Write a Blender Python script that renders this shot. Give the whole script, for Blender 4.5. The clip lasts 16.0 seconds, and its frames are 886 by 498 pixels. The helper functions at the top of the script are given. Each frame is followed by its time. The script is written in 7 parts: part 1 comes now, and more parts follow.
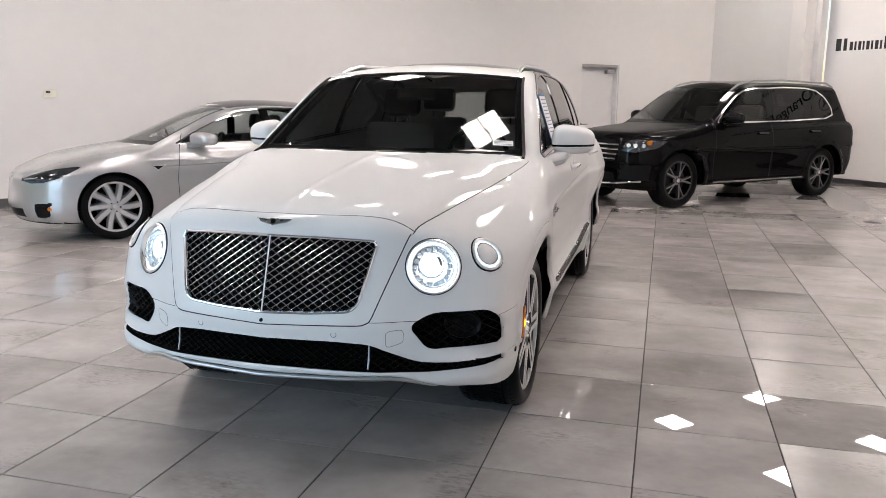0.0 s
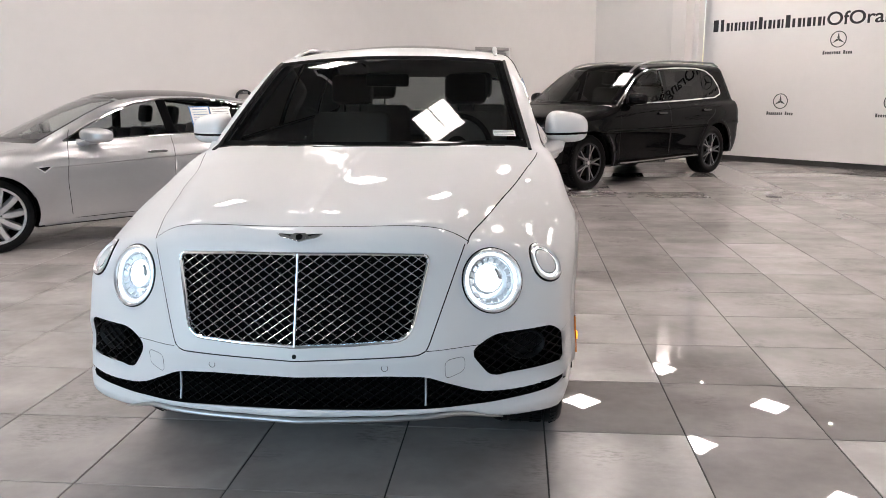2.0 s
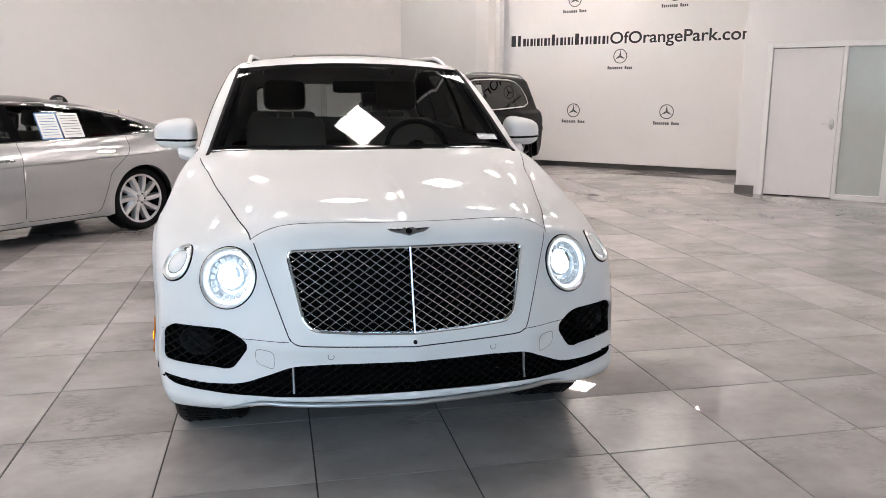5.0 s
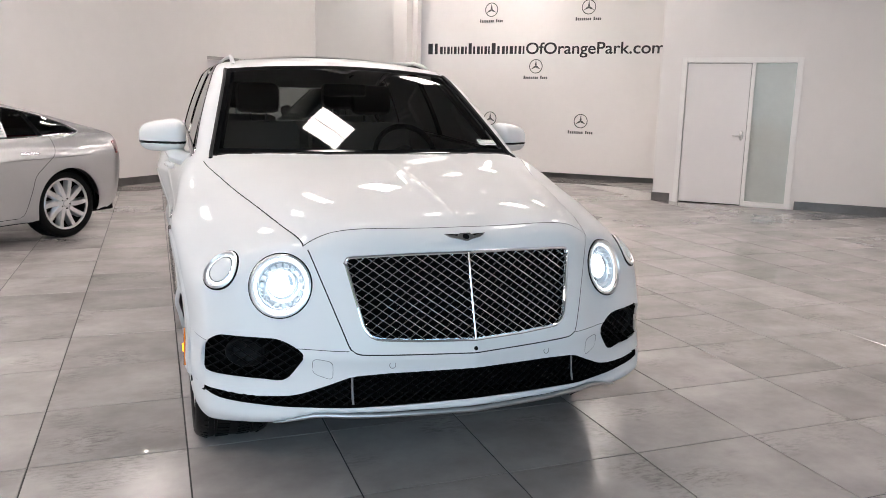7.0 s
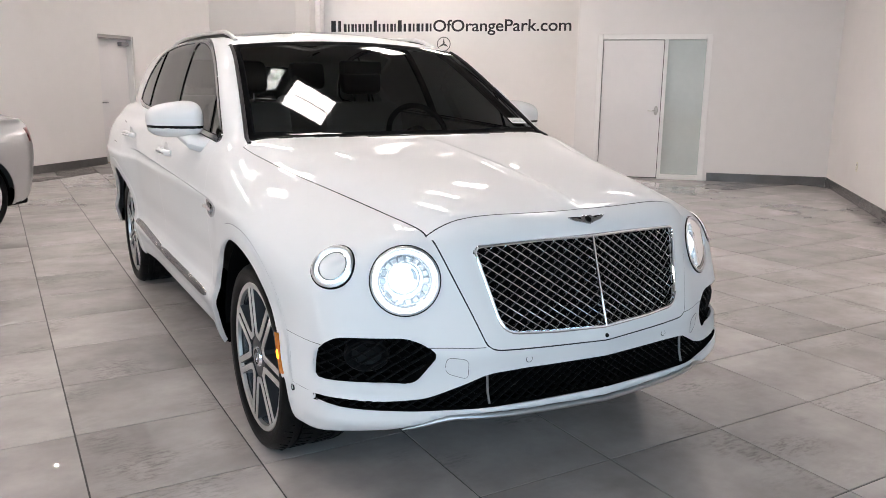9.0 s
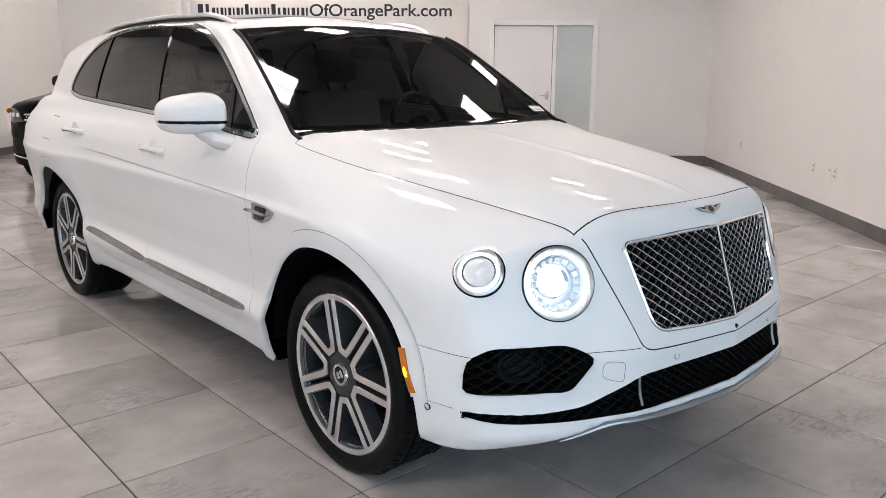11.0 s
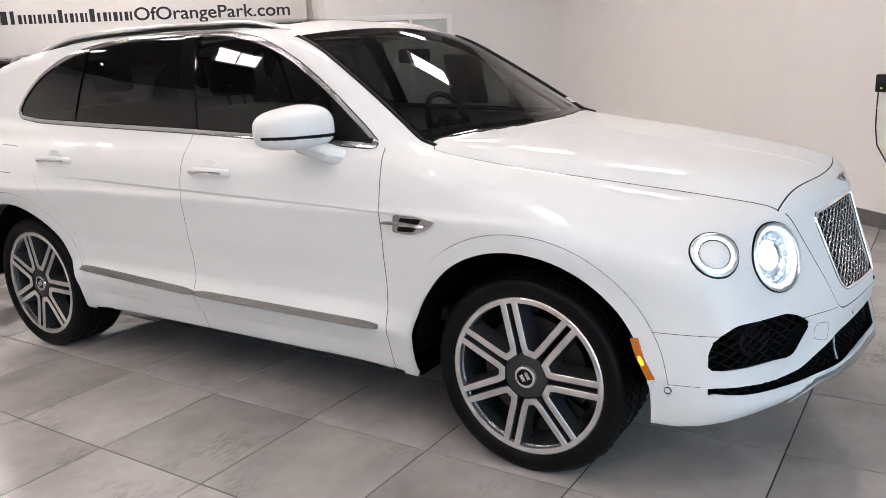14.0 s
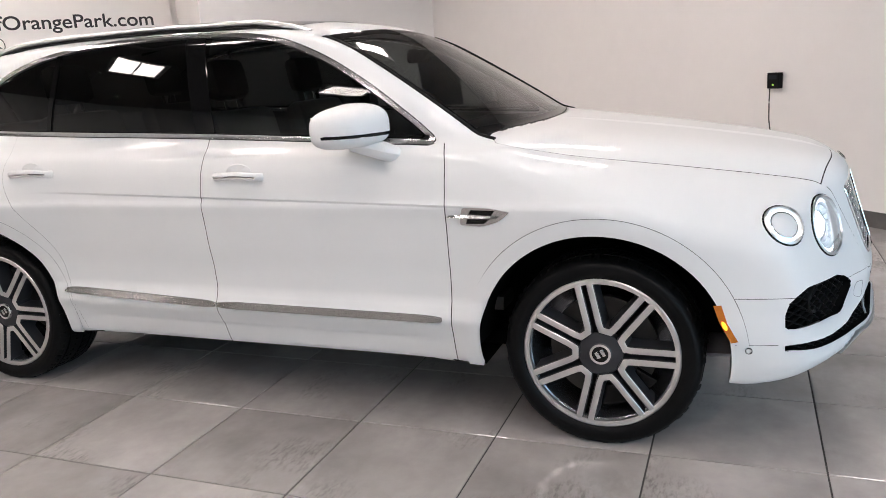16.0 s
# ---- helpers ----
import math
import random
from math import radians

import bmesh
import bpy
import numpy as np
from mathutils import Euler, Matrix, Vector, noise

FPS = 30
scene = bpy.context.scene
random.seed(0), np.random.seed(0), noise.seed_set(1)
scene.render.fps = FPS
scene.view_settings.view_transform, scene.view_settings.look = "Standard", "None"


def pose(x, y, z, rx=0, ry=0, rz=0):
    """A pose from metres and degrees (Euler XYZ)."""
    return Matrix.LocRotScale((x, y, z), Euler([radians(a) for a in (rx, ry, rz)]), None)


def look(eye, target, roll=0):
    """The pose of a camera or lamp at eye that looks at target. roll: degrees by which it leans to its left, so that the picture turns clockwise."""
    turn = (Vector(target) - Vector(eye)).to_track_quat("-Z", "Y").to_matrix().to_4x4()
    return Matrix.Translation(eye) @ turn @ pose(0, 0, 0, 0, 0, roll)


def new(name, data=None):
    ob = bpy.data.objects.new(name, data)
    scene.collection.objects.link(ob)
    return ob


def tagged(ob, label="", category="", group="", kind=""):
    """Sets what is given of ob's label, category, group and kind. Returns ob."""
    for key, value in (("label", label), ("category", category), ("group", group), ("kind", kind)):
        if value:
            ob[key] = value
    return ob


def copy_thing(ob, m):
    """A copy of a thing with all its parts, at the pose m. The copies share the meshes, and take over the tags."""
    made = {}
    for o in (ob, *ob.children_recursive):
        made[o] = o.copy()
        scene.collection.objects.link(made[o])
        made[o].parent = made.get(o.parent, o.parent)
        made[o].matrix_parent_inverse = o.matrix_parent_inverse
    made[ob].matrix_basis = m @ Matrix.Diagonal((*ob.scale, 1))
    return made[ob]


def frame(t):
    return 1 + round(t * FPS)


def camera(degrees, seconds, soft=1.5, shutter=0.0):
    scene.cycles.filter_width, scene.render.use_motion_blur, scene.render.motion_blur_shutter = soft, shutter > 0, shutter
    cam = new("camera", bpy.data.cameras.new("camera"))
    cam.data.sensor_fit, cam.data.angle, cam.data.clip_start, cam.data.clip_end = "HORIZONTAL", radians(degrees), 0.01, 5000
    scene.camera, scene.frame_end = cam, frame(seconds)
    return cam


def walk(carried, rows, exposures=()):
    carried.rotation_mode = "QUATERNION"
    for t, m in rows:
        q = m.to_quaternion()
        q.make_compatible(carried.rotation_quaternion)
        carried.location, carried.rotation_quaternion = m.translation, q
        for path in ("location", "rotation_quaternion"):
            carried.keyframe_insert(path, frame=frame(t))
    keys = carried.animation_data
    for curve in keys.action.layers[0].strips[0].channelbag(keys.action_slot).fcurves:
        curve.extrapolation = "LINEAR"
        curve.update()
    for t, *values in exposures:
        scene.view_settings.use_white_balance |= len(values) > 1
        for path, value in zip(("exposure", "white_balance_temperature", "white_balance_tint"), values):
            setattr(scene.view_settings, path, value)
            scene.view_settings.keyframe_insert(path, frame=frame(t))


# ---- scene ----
cam = camera(58.9, 16.0, soft=0.65)
PATH = [
    (0, (1.49, -2.785, 1.465), (0.964, -0.892, 1.092), 0.5),
    (0.5, (1.334, -2.679, 1.452), (0.868, -0.771, 1.073), 0.1),
    (1, (1.161, -2.543, 1.465), (0.779, -0.619, 1.077), -0.1),
    (1.5, (0.954, -2.475, 1.456), (0.666, -0.536, 1.058), -0.3),
    (2, (0.719, -2.48, 1.474), (0.534, -0.531, 1.064), -0.5),
    (2.5, (0.553, -2.567, 1.471), (0.486, -0.612, 1.055), -0.6),
    (3, (0.387, -2.661, 1.465), (0.426, -0.705, 1.051), -0.8),
    (3.5, (0.167, -2.691, 1.468), (0.321, -0.738, 1.064), -0.9),
    (4, (-0.052, -2.702, 1.475), (0.195, -0.758, 1.074), -0.7),
    (6.5, (-0.91, -2.668, 1.449), (-0.294, -0.801, 1.079), 1.2),
    (7, (-1.025, -2.522, 1.452), (-0.346, -0.678, 1.082), 1.3),
    (7.5, (-1.226, -2.385, 1.44), (-0.47, -0.573, 1.062), 1.3),
    (8, (-1.465, -2.265, 1.45), (-0.634, -0.489, 1.06), 1.2),
    (8.5, (-1.604, -2.146, 1.428), (-0.707, -0.404, 1.025), 0.9),
    (11, (-2.375, -1.31, 1.428), (-1.083, 0.15, 0.983), 0.3),
    (11.5, (-2.577, -1.142, 1.437), (-1.22, 0.257, 0.988), -0.0),
    (12, (-2.744, -0.975, 1.438), (-1.336, 0.373, 0.988), -0.7),
    (12.5, (-2.8, -0.774, 1.428), (-1.34, 0.516, 0.976), -1.5),
    (13, (-2.91, -0.586, 1.452), (-1.388, 0.625, 0.985), -2.4),
    (13.5, (-3.052, -0.416, 1.474), (-1.481, 0.729, 1.004), -2.8),
    (14, (-3.228, -0.296, 1.472), (-1.602, 0.769, 1.005), -2.8),
    (14.5, (-3.388, -0.193, 1.469), (-1.719, 0.809, 1.013), -3.0),
    (15, (-3.464, 0.028, 1.467), (-1.749, 0.95, 1.012), -3.2),
    (15.5, (-3.55, 0.255, 1.472), (-1.788, 1.085, 1.014), -3.5),
    (16, (-3.686, 0.427, 1.463), (-1.873, 1.133, 1.002), -3.6),
]
walk(cam, [(t, look(eye, target, roll)) for t, eye, target, roll in PATH])

# ---- world and large lights ----
world = bpy.data.worlds.new("sky")
scene.world = world
world.use_nodes = True
wn = world.node_tree
sky = wn.nodes.new("ShaderNodeTexSky")
sky.sky_type, sky.sun_disc, sky.sun_elevation, sky.sun_rotation = "NISHITA", False, radians(48), radians(20)
wn.links.new(sky.outputs["Color"], wn.nodes["Background"].inputs["Color"])
wn.nodes["Background"].inputs["Strength"].default_value = 0.12

PANEL_GLOW = 38.5     # radiance of the ceiling panels
DAY_POWER = 230.0     # daylight through the glazed front of the showroom, watts

sun = new("sun", bpy.data.lights.new("sun", "SUN"))
sun.data.energy, sun.data.angle, sun.data.color = 2.0, radians(0.6), (1.0, 0.95, 0.88)
sun.matrix_world = look((0, 0, 30), (6, -9, 0))

day = new("window_daylight", bpy.data.lights.new("window_daylight", "AREA"))
day.data.shape, day.data.size, day.data.size_y = "RECTANGLE", 8.0, 2.9
day.data.energy, day.data.color = DAY_POWER, (0.56, 0.79, 1.0)
day.matrix_world = look((-3.1, -5.75, 1.75), (2.2, -0.45, 1.4))


# ---- small tools ----
def link_mesh(name, bm, material, smooth=True, angle=35):
    me = bpy.data.meshes.new(name)
    bm.normal_update()
    if smooth:
        lim = radians(angle)
        for f in bm.faces:
            f.smooth = True
        for e in bm.edges:
            if len(e.link_faces) == 2 and e.calc_face_angle(0.0) > lim:
                e.smooth = False
    bm.to_mesh(me)
    bm.free()
    for m in (material if isinstance(material, (list, tuple)) else [material]):
        me.materials.append(m)
    return new(name, me)


def part(name, bm, material, parent=None, label="", smooth=True, angle=35):
    ob = link_mesh(name, bm, material, smooth, angle)
    if parent is not None:
        ob.parent = parent
    return tagged(ob, label) if label else ob


def empty(name, m, label, category, group="", kind=""):
    ob = new(name)
    ob.empty_display_size = 0.1
    ob.matrix_world = m
    return tagged(ob, label, category, group, kind)


def box(bm, x0, x1, y0, y1, z0, z1, bevel=0.0, m=None):
    """An axis-aligned box added to bm, its edges bevelled, then turned by m."""
    made = bmesh.ops.create_cube(bm, size=1.0)["verts"]
    for v in made:
        v.co = Vector(((x0 + x1) / 2 + v.co.x * (x1 - x0), (y0 + y1) / 2 + v.co.y * (y1 - y0), (z0 + z1) / 2 + v.co.z * (z1 - z0)))
    if bevel:
        edges = list({e for v in made for e in v.link_edges})
        made = bmesh.ops.bevel(bm, geom=edges, offset=bevel, segments=2, affect="EDGES", profile=0.5)["verts"]
    if m is not None:
        bmesh.ops.transform(bm, matrix=m, verts=made)
    return bm


def prism(bm, pts, a, b, axis="z", bevel=0.0):
    """A straight prism over the outline pts (2D), from a to b along the axis."""
    def at(p, h):
        return {"x": (h, p[0], p[1]), "y": (p[0], h, p[1]), "z": (p[0], p[1], h)}[axis]
    lo = [bm.verts.new(at(p, a)) for p in pts]
    hi = [bm.verts.new(at(p, b)) for p in pts]
    faces = [bm.faces.new(lo[::-1]), bm.faces.new(hi)]
    n = len(pts)
    faces += [bm.faces.new((lo[i], lo[(i + 1) % n], hi[(i + 1) % n], hi[i])) for i in range(n)]
    bmesh.ops.recalc_face_normals(bm, faces=faces)
    if bevel:
        rim = list({e for f in faces[:2] for e in f.edges})
        bmesh.ops.bevel(bm, geom=rim, offset=bevel, segments=2, affect="EDGES", profile=0.5)
    return bm


def lathe(bm, profile, m=None, steps=48):
    """Turns a profile of (radius, height) round the z axis."""
    rings, made = [], []
    for r, h in profile:
        if r < 1e-6:
            ring = [bm.verts.new((0, 0, h))]
        else:
            ring = [bm.verts.new((r * math.cos(a), r * math.sin(a), h)) for a in (2 * math.pi * k / steps for k in range(steps))]
        rings.append(ring)
        made += ring
    for p, q in zip(rings, rings[1:]):
        for k in range(steps):
            l = (k + 1) % steps
            if len(p) == 1 and len(q) == 1:
                continue
            if len(p) == 1:
                bm.faces.new((p[0], q[l], q[k]))
            elif len(q) == 1:
                bm.faces.new((p[k], p[l], q[0]))
            else:
                bm.faces.new((p[k], p[l], q[l], q[k]))
    if m is not None:
        bmesh.ops.transform(bm, matrix=m, verts=made)
    return bm


def tube(bm, pts, radius, closed=False, steps=8, flat=1.0, taper=None):
    """A round bar along pts; flat squeezes it along its own up."""
    pts = [Vector(p) for p in pts]
    n = len(pts)
    rings = []
    up = Vector((0, 0, 1))
    for i, p in enumerate(pts):
        a, b = pts[(i - 1) % n if closed else max(i - 1, 0)], pts[(i + 1) % n if closed else min(i + 1, n - 1)]
        d = (b - a).normalized()
        side = d.cross(up)
        if side.length < 1e-3:
            side = d.cross(Vector((0, 1, 0)))
        side.normalize()
        top = side.cross(d)
        r = radius * (taper(i / (n - 1)) if taper else 1.0)
        rings.append([bm.verts.new(p + r * (math.cos(t) * side + flat * math.sin(t) * top)) for t in (2 * math.pi * k / steps for k in range(steps))])
    for i in range(n if closed else n - 1):
        p, q = rings[i], rings[(i + 1) % n]
        for k in range(steps):
            l = (k + 1) % steps
            bm.faces.new((p[k], p[l], q[l], q[k]))
    if not closed:
        bm.faces.new(rings[0][::-1])
        bm.faces.new(rings[-1])
    return bm


CURVES = {}


def spline(knots, q):
    """A smooth curve through knots (pairs), at q; held level past the ends."""
    key = tuple(knots)
    if key not in CURVES:
        xs, ys = np.array(knots, float).T
        d = np.diff(ys) / np.diff(xs)
        t = np.zeros_like(ys)
        t[0], t[-1] = d[0], d[-1]
        for i in range(1, len(xs) - 1):
            t[i] = 0.0 if d[i - 1] * d[i] <= 0 else 2 * d[i - 1] * d[i] / (d[i - 1] + d[i])
        g = np.linspace(xs[0], xs[-1], 1600)
        k = np.clip(np.searchsorted(xs, g, side="right") - 1, 0, len(xs) - 2)
        h = xs[k + 1] - xs[k]
        u = (g - xs[k]) / h
        CURVES[key] = g, ys[k] * (1 + 2 * u) * (1 - u) ** 2 + t[k] * h * u * (1 - u) ** 2 + ys[k + 1] * u * u * (3 - 2 * u) + t[k + 1] * h * u * u * (u - 1)
    return np.interp(q, *CURVES[key])


def smax(a, b, k):
    h = np.clip(0.5 + 0.5 * (a - b) / k, 0, 1)
    return b + (a - b) * h + k * h * (1 - h)


def smin(a, b, k):
    return -smax(-a, -b, k)


def step(a, b, v):
    s = np.clip((np.asarray(v, float) - a) / (b - a), 0, 1)
    return s * s * (3 - 2 * s)


def gradient(fn, p, e=1e-3):
    g = np.empty_like(p)
    for k in range(3):
        d = np.zeros(3)
        d[k] = e
        g[:, k] = (fn(*(p + d).T) - fn(*(p - d).T)) / (2 * e)
    return g


class Skin:
    """A surface fn(x, y, z) = 0 as faces with labels, which can be divided along further fields."""

    def __init__(self, fn, lo, hi, h):
        ax = [np.arange(l, u + h, h) for l, u in zip(lo, hi)]
        val = fn(*np.meshgrid(*ax, indexing="ij"))
        neg = val < 0
        shape = tuple(s - 1 for s in val.shape)
        total, count = np.zeros((*shape, 3)), np.zeros(shape)
        corner = lambda a, o: a[o[0]:o[0] + shape[0], o[1]:o[1] + shape[1], o[2]:o[2] + shape[2]]
        base = np.stack(np.meshgrid(*[a[:-1] for a in ax], indexing="ij"), -1)
        offs = [(i, j, k) for i in (0, 1) for j in (0, 1) for k in (0, 1)]
        for a in offs:
            for axis in range(3):
                if a[axis]:
                    continue
                b = tuple(1 if n == axis else a[n] for n in range(3))
                va, vb = corner(val, a), corner(val, b)
                hit = (va < 0) != (vb < 0)
                s = np.where(hit, va / np.where(hit, va - vb, 1), 0)
                p = base + np.array(a) * h
                p = p.copy()
                p[..., axis] += s * h
                total += np.where(hit[..., None], p, 0)
                count += hit
        index = -np.ones(shape, int)
        mixed = count > 0
        index[mixed] = np.arange(mixed.sum())
        v = total[mixed] / count[mixed][:, None]
        for _ in range(5):
            g = gradient(fn, v)
            d = fn(*v.T) / np.maximum((g * g).sum(1), 1e-3)
            stepv = -g * d[:, None]
            size = np.linalg.norm(stepv, axis=1, keepdims=True)
            v = v + stepv * np.minimum(1, 0.6 * h / np.maximum(size, 1e-9))
        quads = []
        for axis in range(3):
            b, c = (axis + 1) % 3, (axis + 2) % 3
            up = [slice(None)] * 3
            up[axis] = slice(1, None)
            dn = [slice(None)] * 3
            dn[axis] = slice(None, -1)
            flip = neg[tuple(dn)] != neg[tuple(up)]
            at = np.argwhere(flip)
            at = at[(at[:, b] > 0) & (at[:, c] > 0) & (at[:, b] < shape[b]) & (at[:, c] < shape[c])]
            cells = []
            for ob, oc in ((0, 0), (1, 0), (1, 1), (0, 1)):
                q = at.copy()
                q[:, b] -= 1 - ob
                q[:, c] -= 1 - oc
                cells.append(index[tuple(q.T)])
            f = np.stack(cells, 1)
            out = neg[tuple(at.T)]
            f[~out] = f[~out][:, ::-1]
            quads.append(f)
        f = np.concatenate(quads)
        f = f[(f >= 0).all(1)]
        self.fn, self.v = fn, v
        self.f = np.concatenate([f, np.repeat(f[:, 3:], 5, 1)], 1)
        self.lab = np.array(["paint"] * len(f), dtype="U24")

    def centres(self):
        return self.v[self.f[:, :4]].mean(1)

    def normals(self):
        a, b, c, d = (self.v[self.f[:, k]] for k in range(4))
        n = np.cross(c - a, d - b)
        return n / np.maximum(np.linalg.norm(n, axis=1, keepdims=True), 1e-12)

    def split(self, field, where=None):
        val = field(*self.v.T)
        val = np.where(np.abs(val) < 1e-7, 1e-7, val)
        s = val[self.f] < 0
        mixed = s.any(1) & ~s.all(1)
        if where is not None:
            mixed &= where(self.lab, self.centres().T, self.normals().T)
        fresh, seen, faces, labels = [], {}, [], []
        n0 = len(self.v)
        for i in np.nonzero(mixed)[0]:
            ring = []
            for q in self.f[i]:
                if not ring or (ring[-1] != q and ring[0] != q):
                    ring.append(int(q))
            sides = ([], [])
            for a, b in zip(ring, ring[1:] + ring[:1]):
                sa, sb = val[a] < 0, val[b] < 0
                sides[int(sa)].append(a)
                if sa != sb:
                    key = (min(a, b), max(a, b))
                    if key not in seen:
                        t = val[a] / (val[a] - val[b])
                        seen[key] = n0 + len(fresh)
                        fresh.append(self.v[a] + t * (self.v[b] - self.v[a]))
                    sides[0].append(seen[key])
                    sides[1].append(seen[key])
            for side in sides:
                if len(side) > 9:
                    side = side[:9]
                if len(side) >= 3:
                    faces.append(side + [side[-1]] * (9 - len(side)))
                    labels.append(self.lab[i])
        if fresh:
            fresh = np.array(fresh)
            for _ in range(2):
                g = gradient(self.fn, fresh)
                move = -g * (self.fn(*fresh.T) / np.maximum((g * g).sum(1), 1e-3))[:, None]
                fresh = fresh + move * np.minimum(1, 0.004 / np.maximum(np.linalg.norm(move, axis=1, keepdims=True), 1e-9))
            self.v = np.concatenate([self.v, fresh])
            self.f = np.concatenate([self.f[~mixed], np.array(faces, int)])
            self.lab = np.concatenate([self.lab[~mixed], np.array(labels, dtype="U24")])
        return self

    def mid(self):
        """Centres that also suit faces with repeated corners."""
        total, count = np.zeros((len(self.f), 3)), np.zeros(len(self.f))
        for k in range(9):
            keep = np.ones(len(self.f), bool) if k == 0 else self.f[:, k] != self.f[:, k - 1]
            total += np.where(keep[:, None], self.v[self.f[:, k]], 0)
            count += keep
        return total / count[:, None]

    def cut(self, field, label, where=None):
        """Divides along field = 0 and names what lies inside."""
        self.split(field, where)
        c = self.mid().T
        inside = field(*c) < 0
        if where is not None:
            inside &= where(self.lab, c, self.normals().T)
        self.lab[inside] = label
        return self

    def seam(self, field, half, where):
        self.split(lambda x, y, z: field(x, y, z) - half, where)
        self.split(lambda x, y, z: field(x, y, z) + half, where)
        c = self.mid().T
        hit = (np.abs(field(*c)) < half) & where(self.lab, c, self.normals().T)
        self.lab[hit] = "seam"
        return self

    def name(self, label, where):
        self.lab[where(self.lab, self.mid().T, self.normals().T)] = label
        return self

    def take(self, name, mask, material, parent, label="", push=0.0, thick=0.0):
        """The faces of a mask as one part with the normals of the whole."""
        f = self.f[mask]
        if not len(f):
            return None
        ids, inv = np.unique(f, return_inverse=True)
        inv = inv.reshape(f.shape)
        v = self.v[ids]
        g = gradient(self.fn, v)
        n = g / np.maximum(np.linalg.norm(g, axis=1, keepdims=True), 1e-9)
        v = v + push * n
        faces = []
        for row in inv:
            ring = []
            for q in row:
                if not ring or (ring[-1] != q and ring[0] != q):
                    ring.append(int(q))
            if len(ring) >= 3:
                faces.append(ring)
        nrm = n
        if thick:
            # returns the panel's edge inwards, so that it reads as a sheet with depth
            from collections import Counter
            use = Counter()
            for r in faces:
                for a, b in zip(r, r[1:] + r[:1]):
                    use[(min(a, b), max(a, b))] += 1
            extra, at = [], {}
            for r in list(faces):
                for a, b in zip(r, r[1:] + r[:1]):
                    if use[(min(a, b), max(a, b))] == 1:
                        for q in (a, b):
                            if q not in at:
                                at[q] = len(v) + len(extra)
                                extra.append(q)
                        faces.append([b, a, at[a], at[b]])
            if extra:
                v = np.concatenate([v, v[extra] - thick * n[extra]])
                nrm = np.concatenate([n, n[extra]])
        me = bpy.data.meshes.new(name)
        me.from_pydata(v.tolist(), [], faces)
        me.update()
        me.polygons.foreach_set("use_smooth", [True] * len(me.polygons))
        me.normals_split_custom_set_from_vertices(nrm.tolist())
        me.materials.append(material)
        ob = new(name, me)
        ob.parent = parent
        return tagged(ob, label) if label else ob


def solve_y(fn, x, z, lo=-0.4, hi=1.2):
    """The foremost y at which the surface stands, for each x and z."""
    x, z = np.broadcast_arrays(np.asarray(x, float), np.asarray(z, float))
    a, b = np.full(x.shape, lo), np.full(x.shape, hi)
    for _ in range(20):
        m = (a + b) / 2
        inside = fn(x, m, z) < 0
        b, a = np.where(inside, m, b), np.where(inside, a, m)
    return b


def solve_x(fn, y, z, hi=1.3):
    """The half width at y and z."""
    y, z = np.broadcast_arrays(np.asarray(y, float), np.asarray(z, float))
    a, b = np.zeros(y.shape), np.full(y.shape, hi)
    for _ in range(20):
        m = (a + b) / 2
        inside = fn(m, y, z) < 0
        a, b = np.where(inside, m, a), np.where(inside, b, m)
    return a


def solve_z(fn, x, y, hi=2.2):
    x, y = np.broadcast_arrays(np.asarray(x, float), np.asarray(y, float))
    a, b = np.full(x.shape, 0.5), np.full(x.shape, hi)
    for _ in range(20):
        m = (a + b) / 2
        inside = fn(x, y, m) < 0
        a, b = np.where(inside, m, a), np.where(inside, b, m)
    return a


def polygon(pts):
    """The signed distance to a closed outline of (u, v): minus within."""
    pts = np.array(pts, float)

    def field(u, v):
        u, v = np.asarray(u, float), np.asarray(v, float)
        best, odd = np.full(u.shape, 1e9), np.zeros(u.shape, bool)
        for (ax, ay), (bx, by) in zip(pts, np.roll(pts, -1, 0)):
            dx, dy = bx - ax, by - ay
            t = np.clip(((u - ax) * dx + (v - ay) * dy) / (dx * dx + dy * dy + 1e-12), 0, 1)
            best = np.minimum(best, (u - ax - t * dx) ** 2 + (v - ay - t * dy) ** 2)
            odd ^= ((ay > v) != (by > v)) & (u < (bx - ax) * (v - ay) / np.where(by == ay, 1e-12, by - ay) + ax)
        return np.where(odd, -1, 1) * np.sqrt(best)
    return field


def rounded(pts, r, n=5):
    """An outline with its corners rounded to r (one number, or one each)."""
    out, m = [], len(pts)
    rs = r if isinstance(r, (list, tuple)) else [r] * m
    for i in range(m):
        p, a, b = (Vector(pts[k % m]).to_2d() for k in (i, i - 1, i + 1))
        da, db = (a - p), (b - p)
        c = min(rs[i], 0.45 * da.length, 0.45 * db.length)
        p0, p1 = p + da.normalized() * c, p + db.normalized() * c
        for k in range(n + 1):
            t = k / n
            q = (1 - t) ** 2 * p0 + 2 * t * (1 - t) * p + t * t * p1
            out.append((q.x, q.y))
    return out


# ---- materials ----
def shader(name):
    m = bpy.data.materials.new(name)
    m.use_nodes = True
    return m, m.node_tree, m.node_tree.nodes["Principled BSDF"]


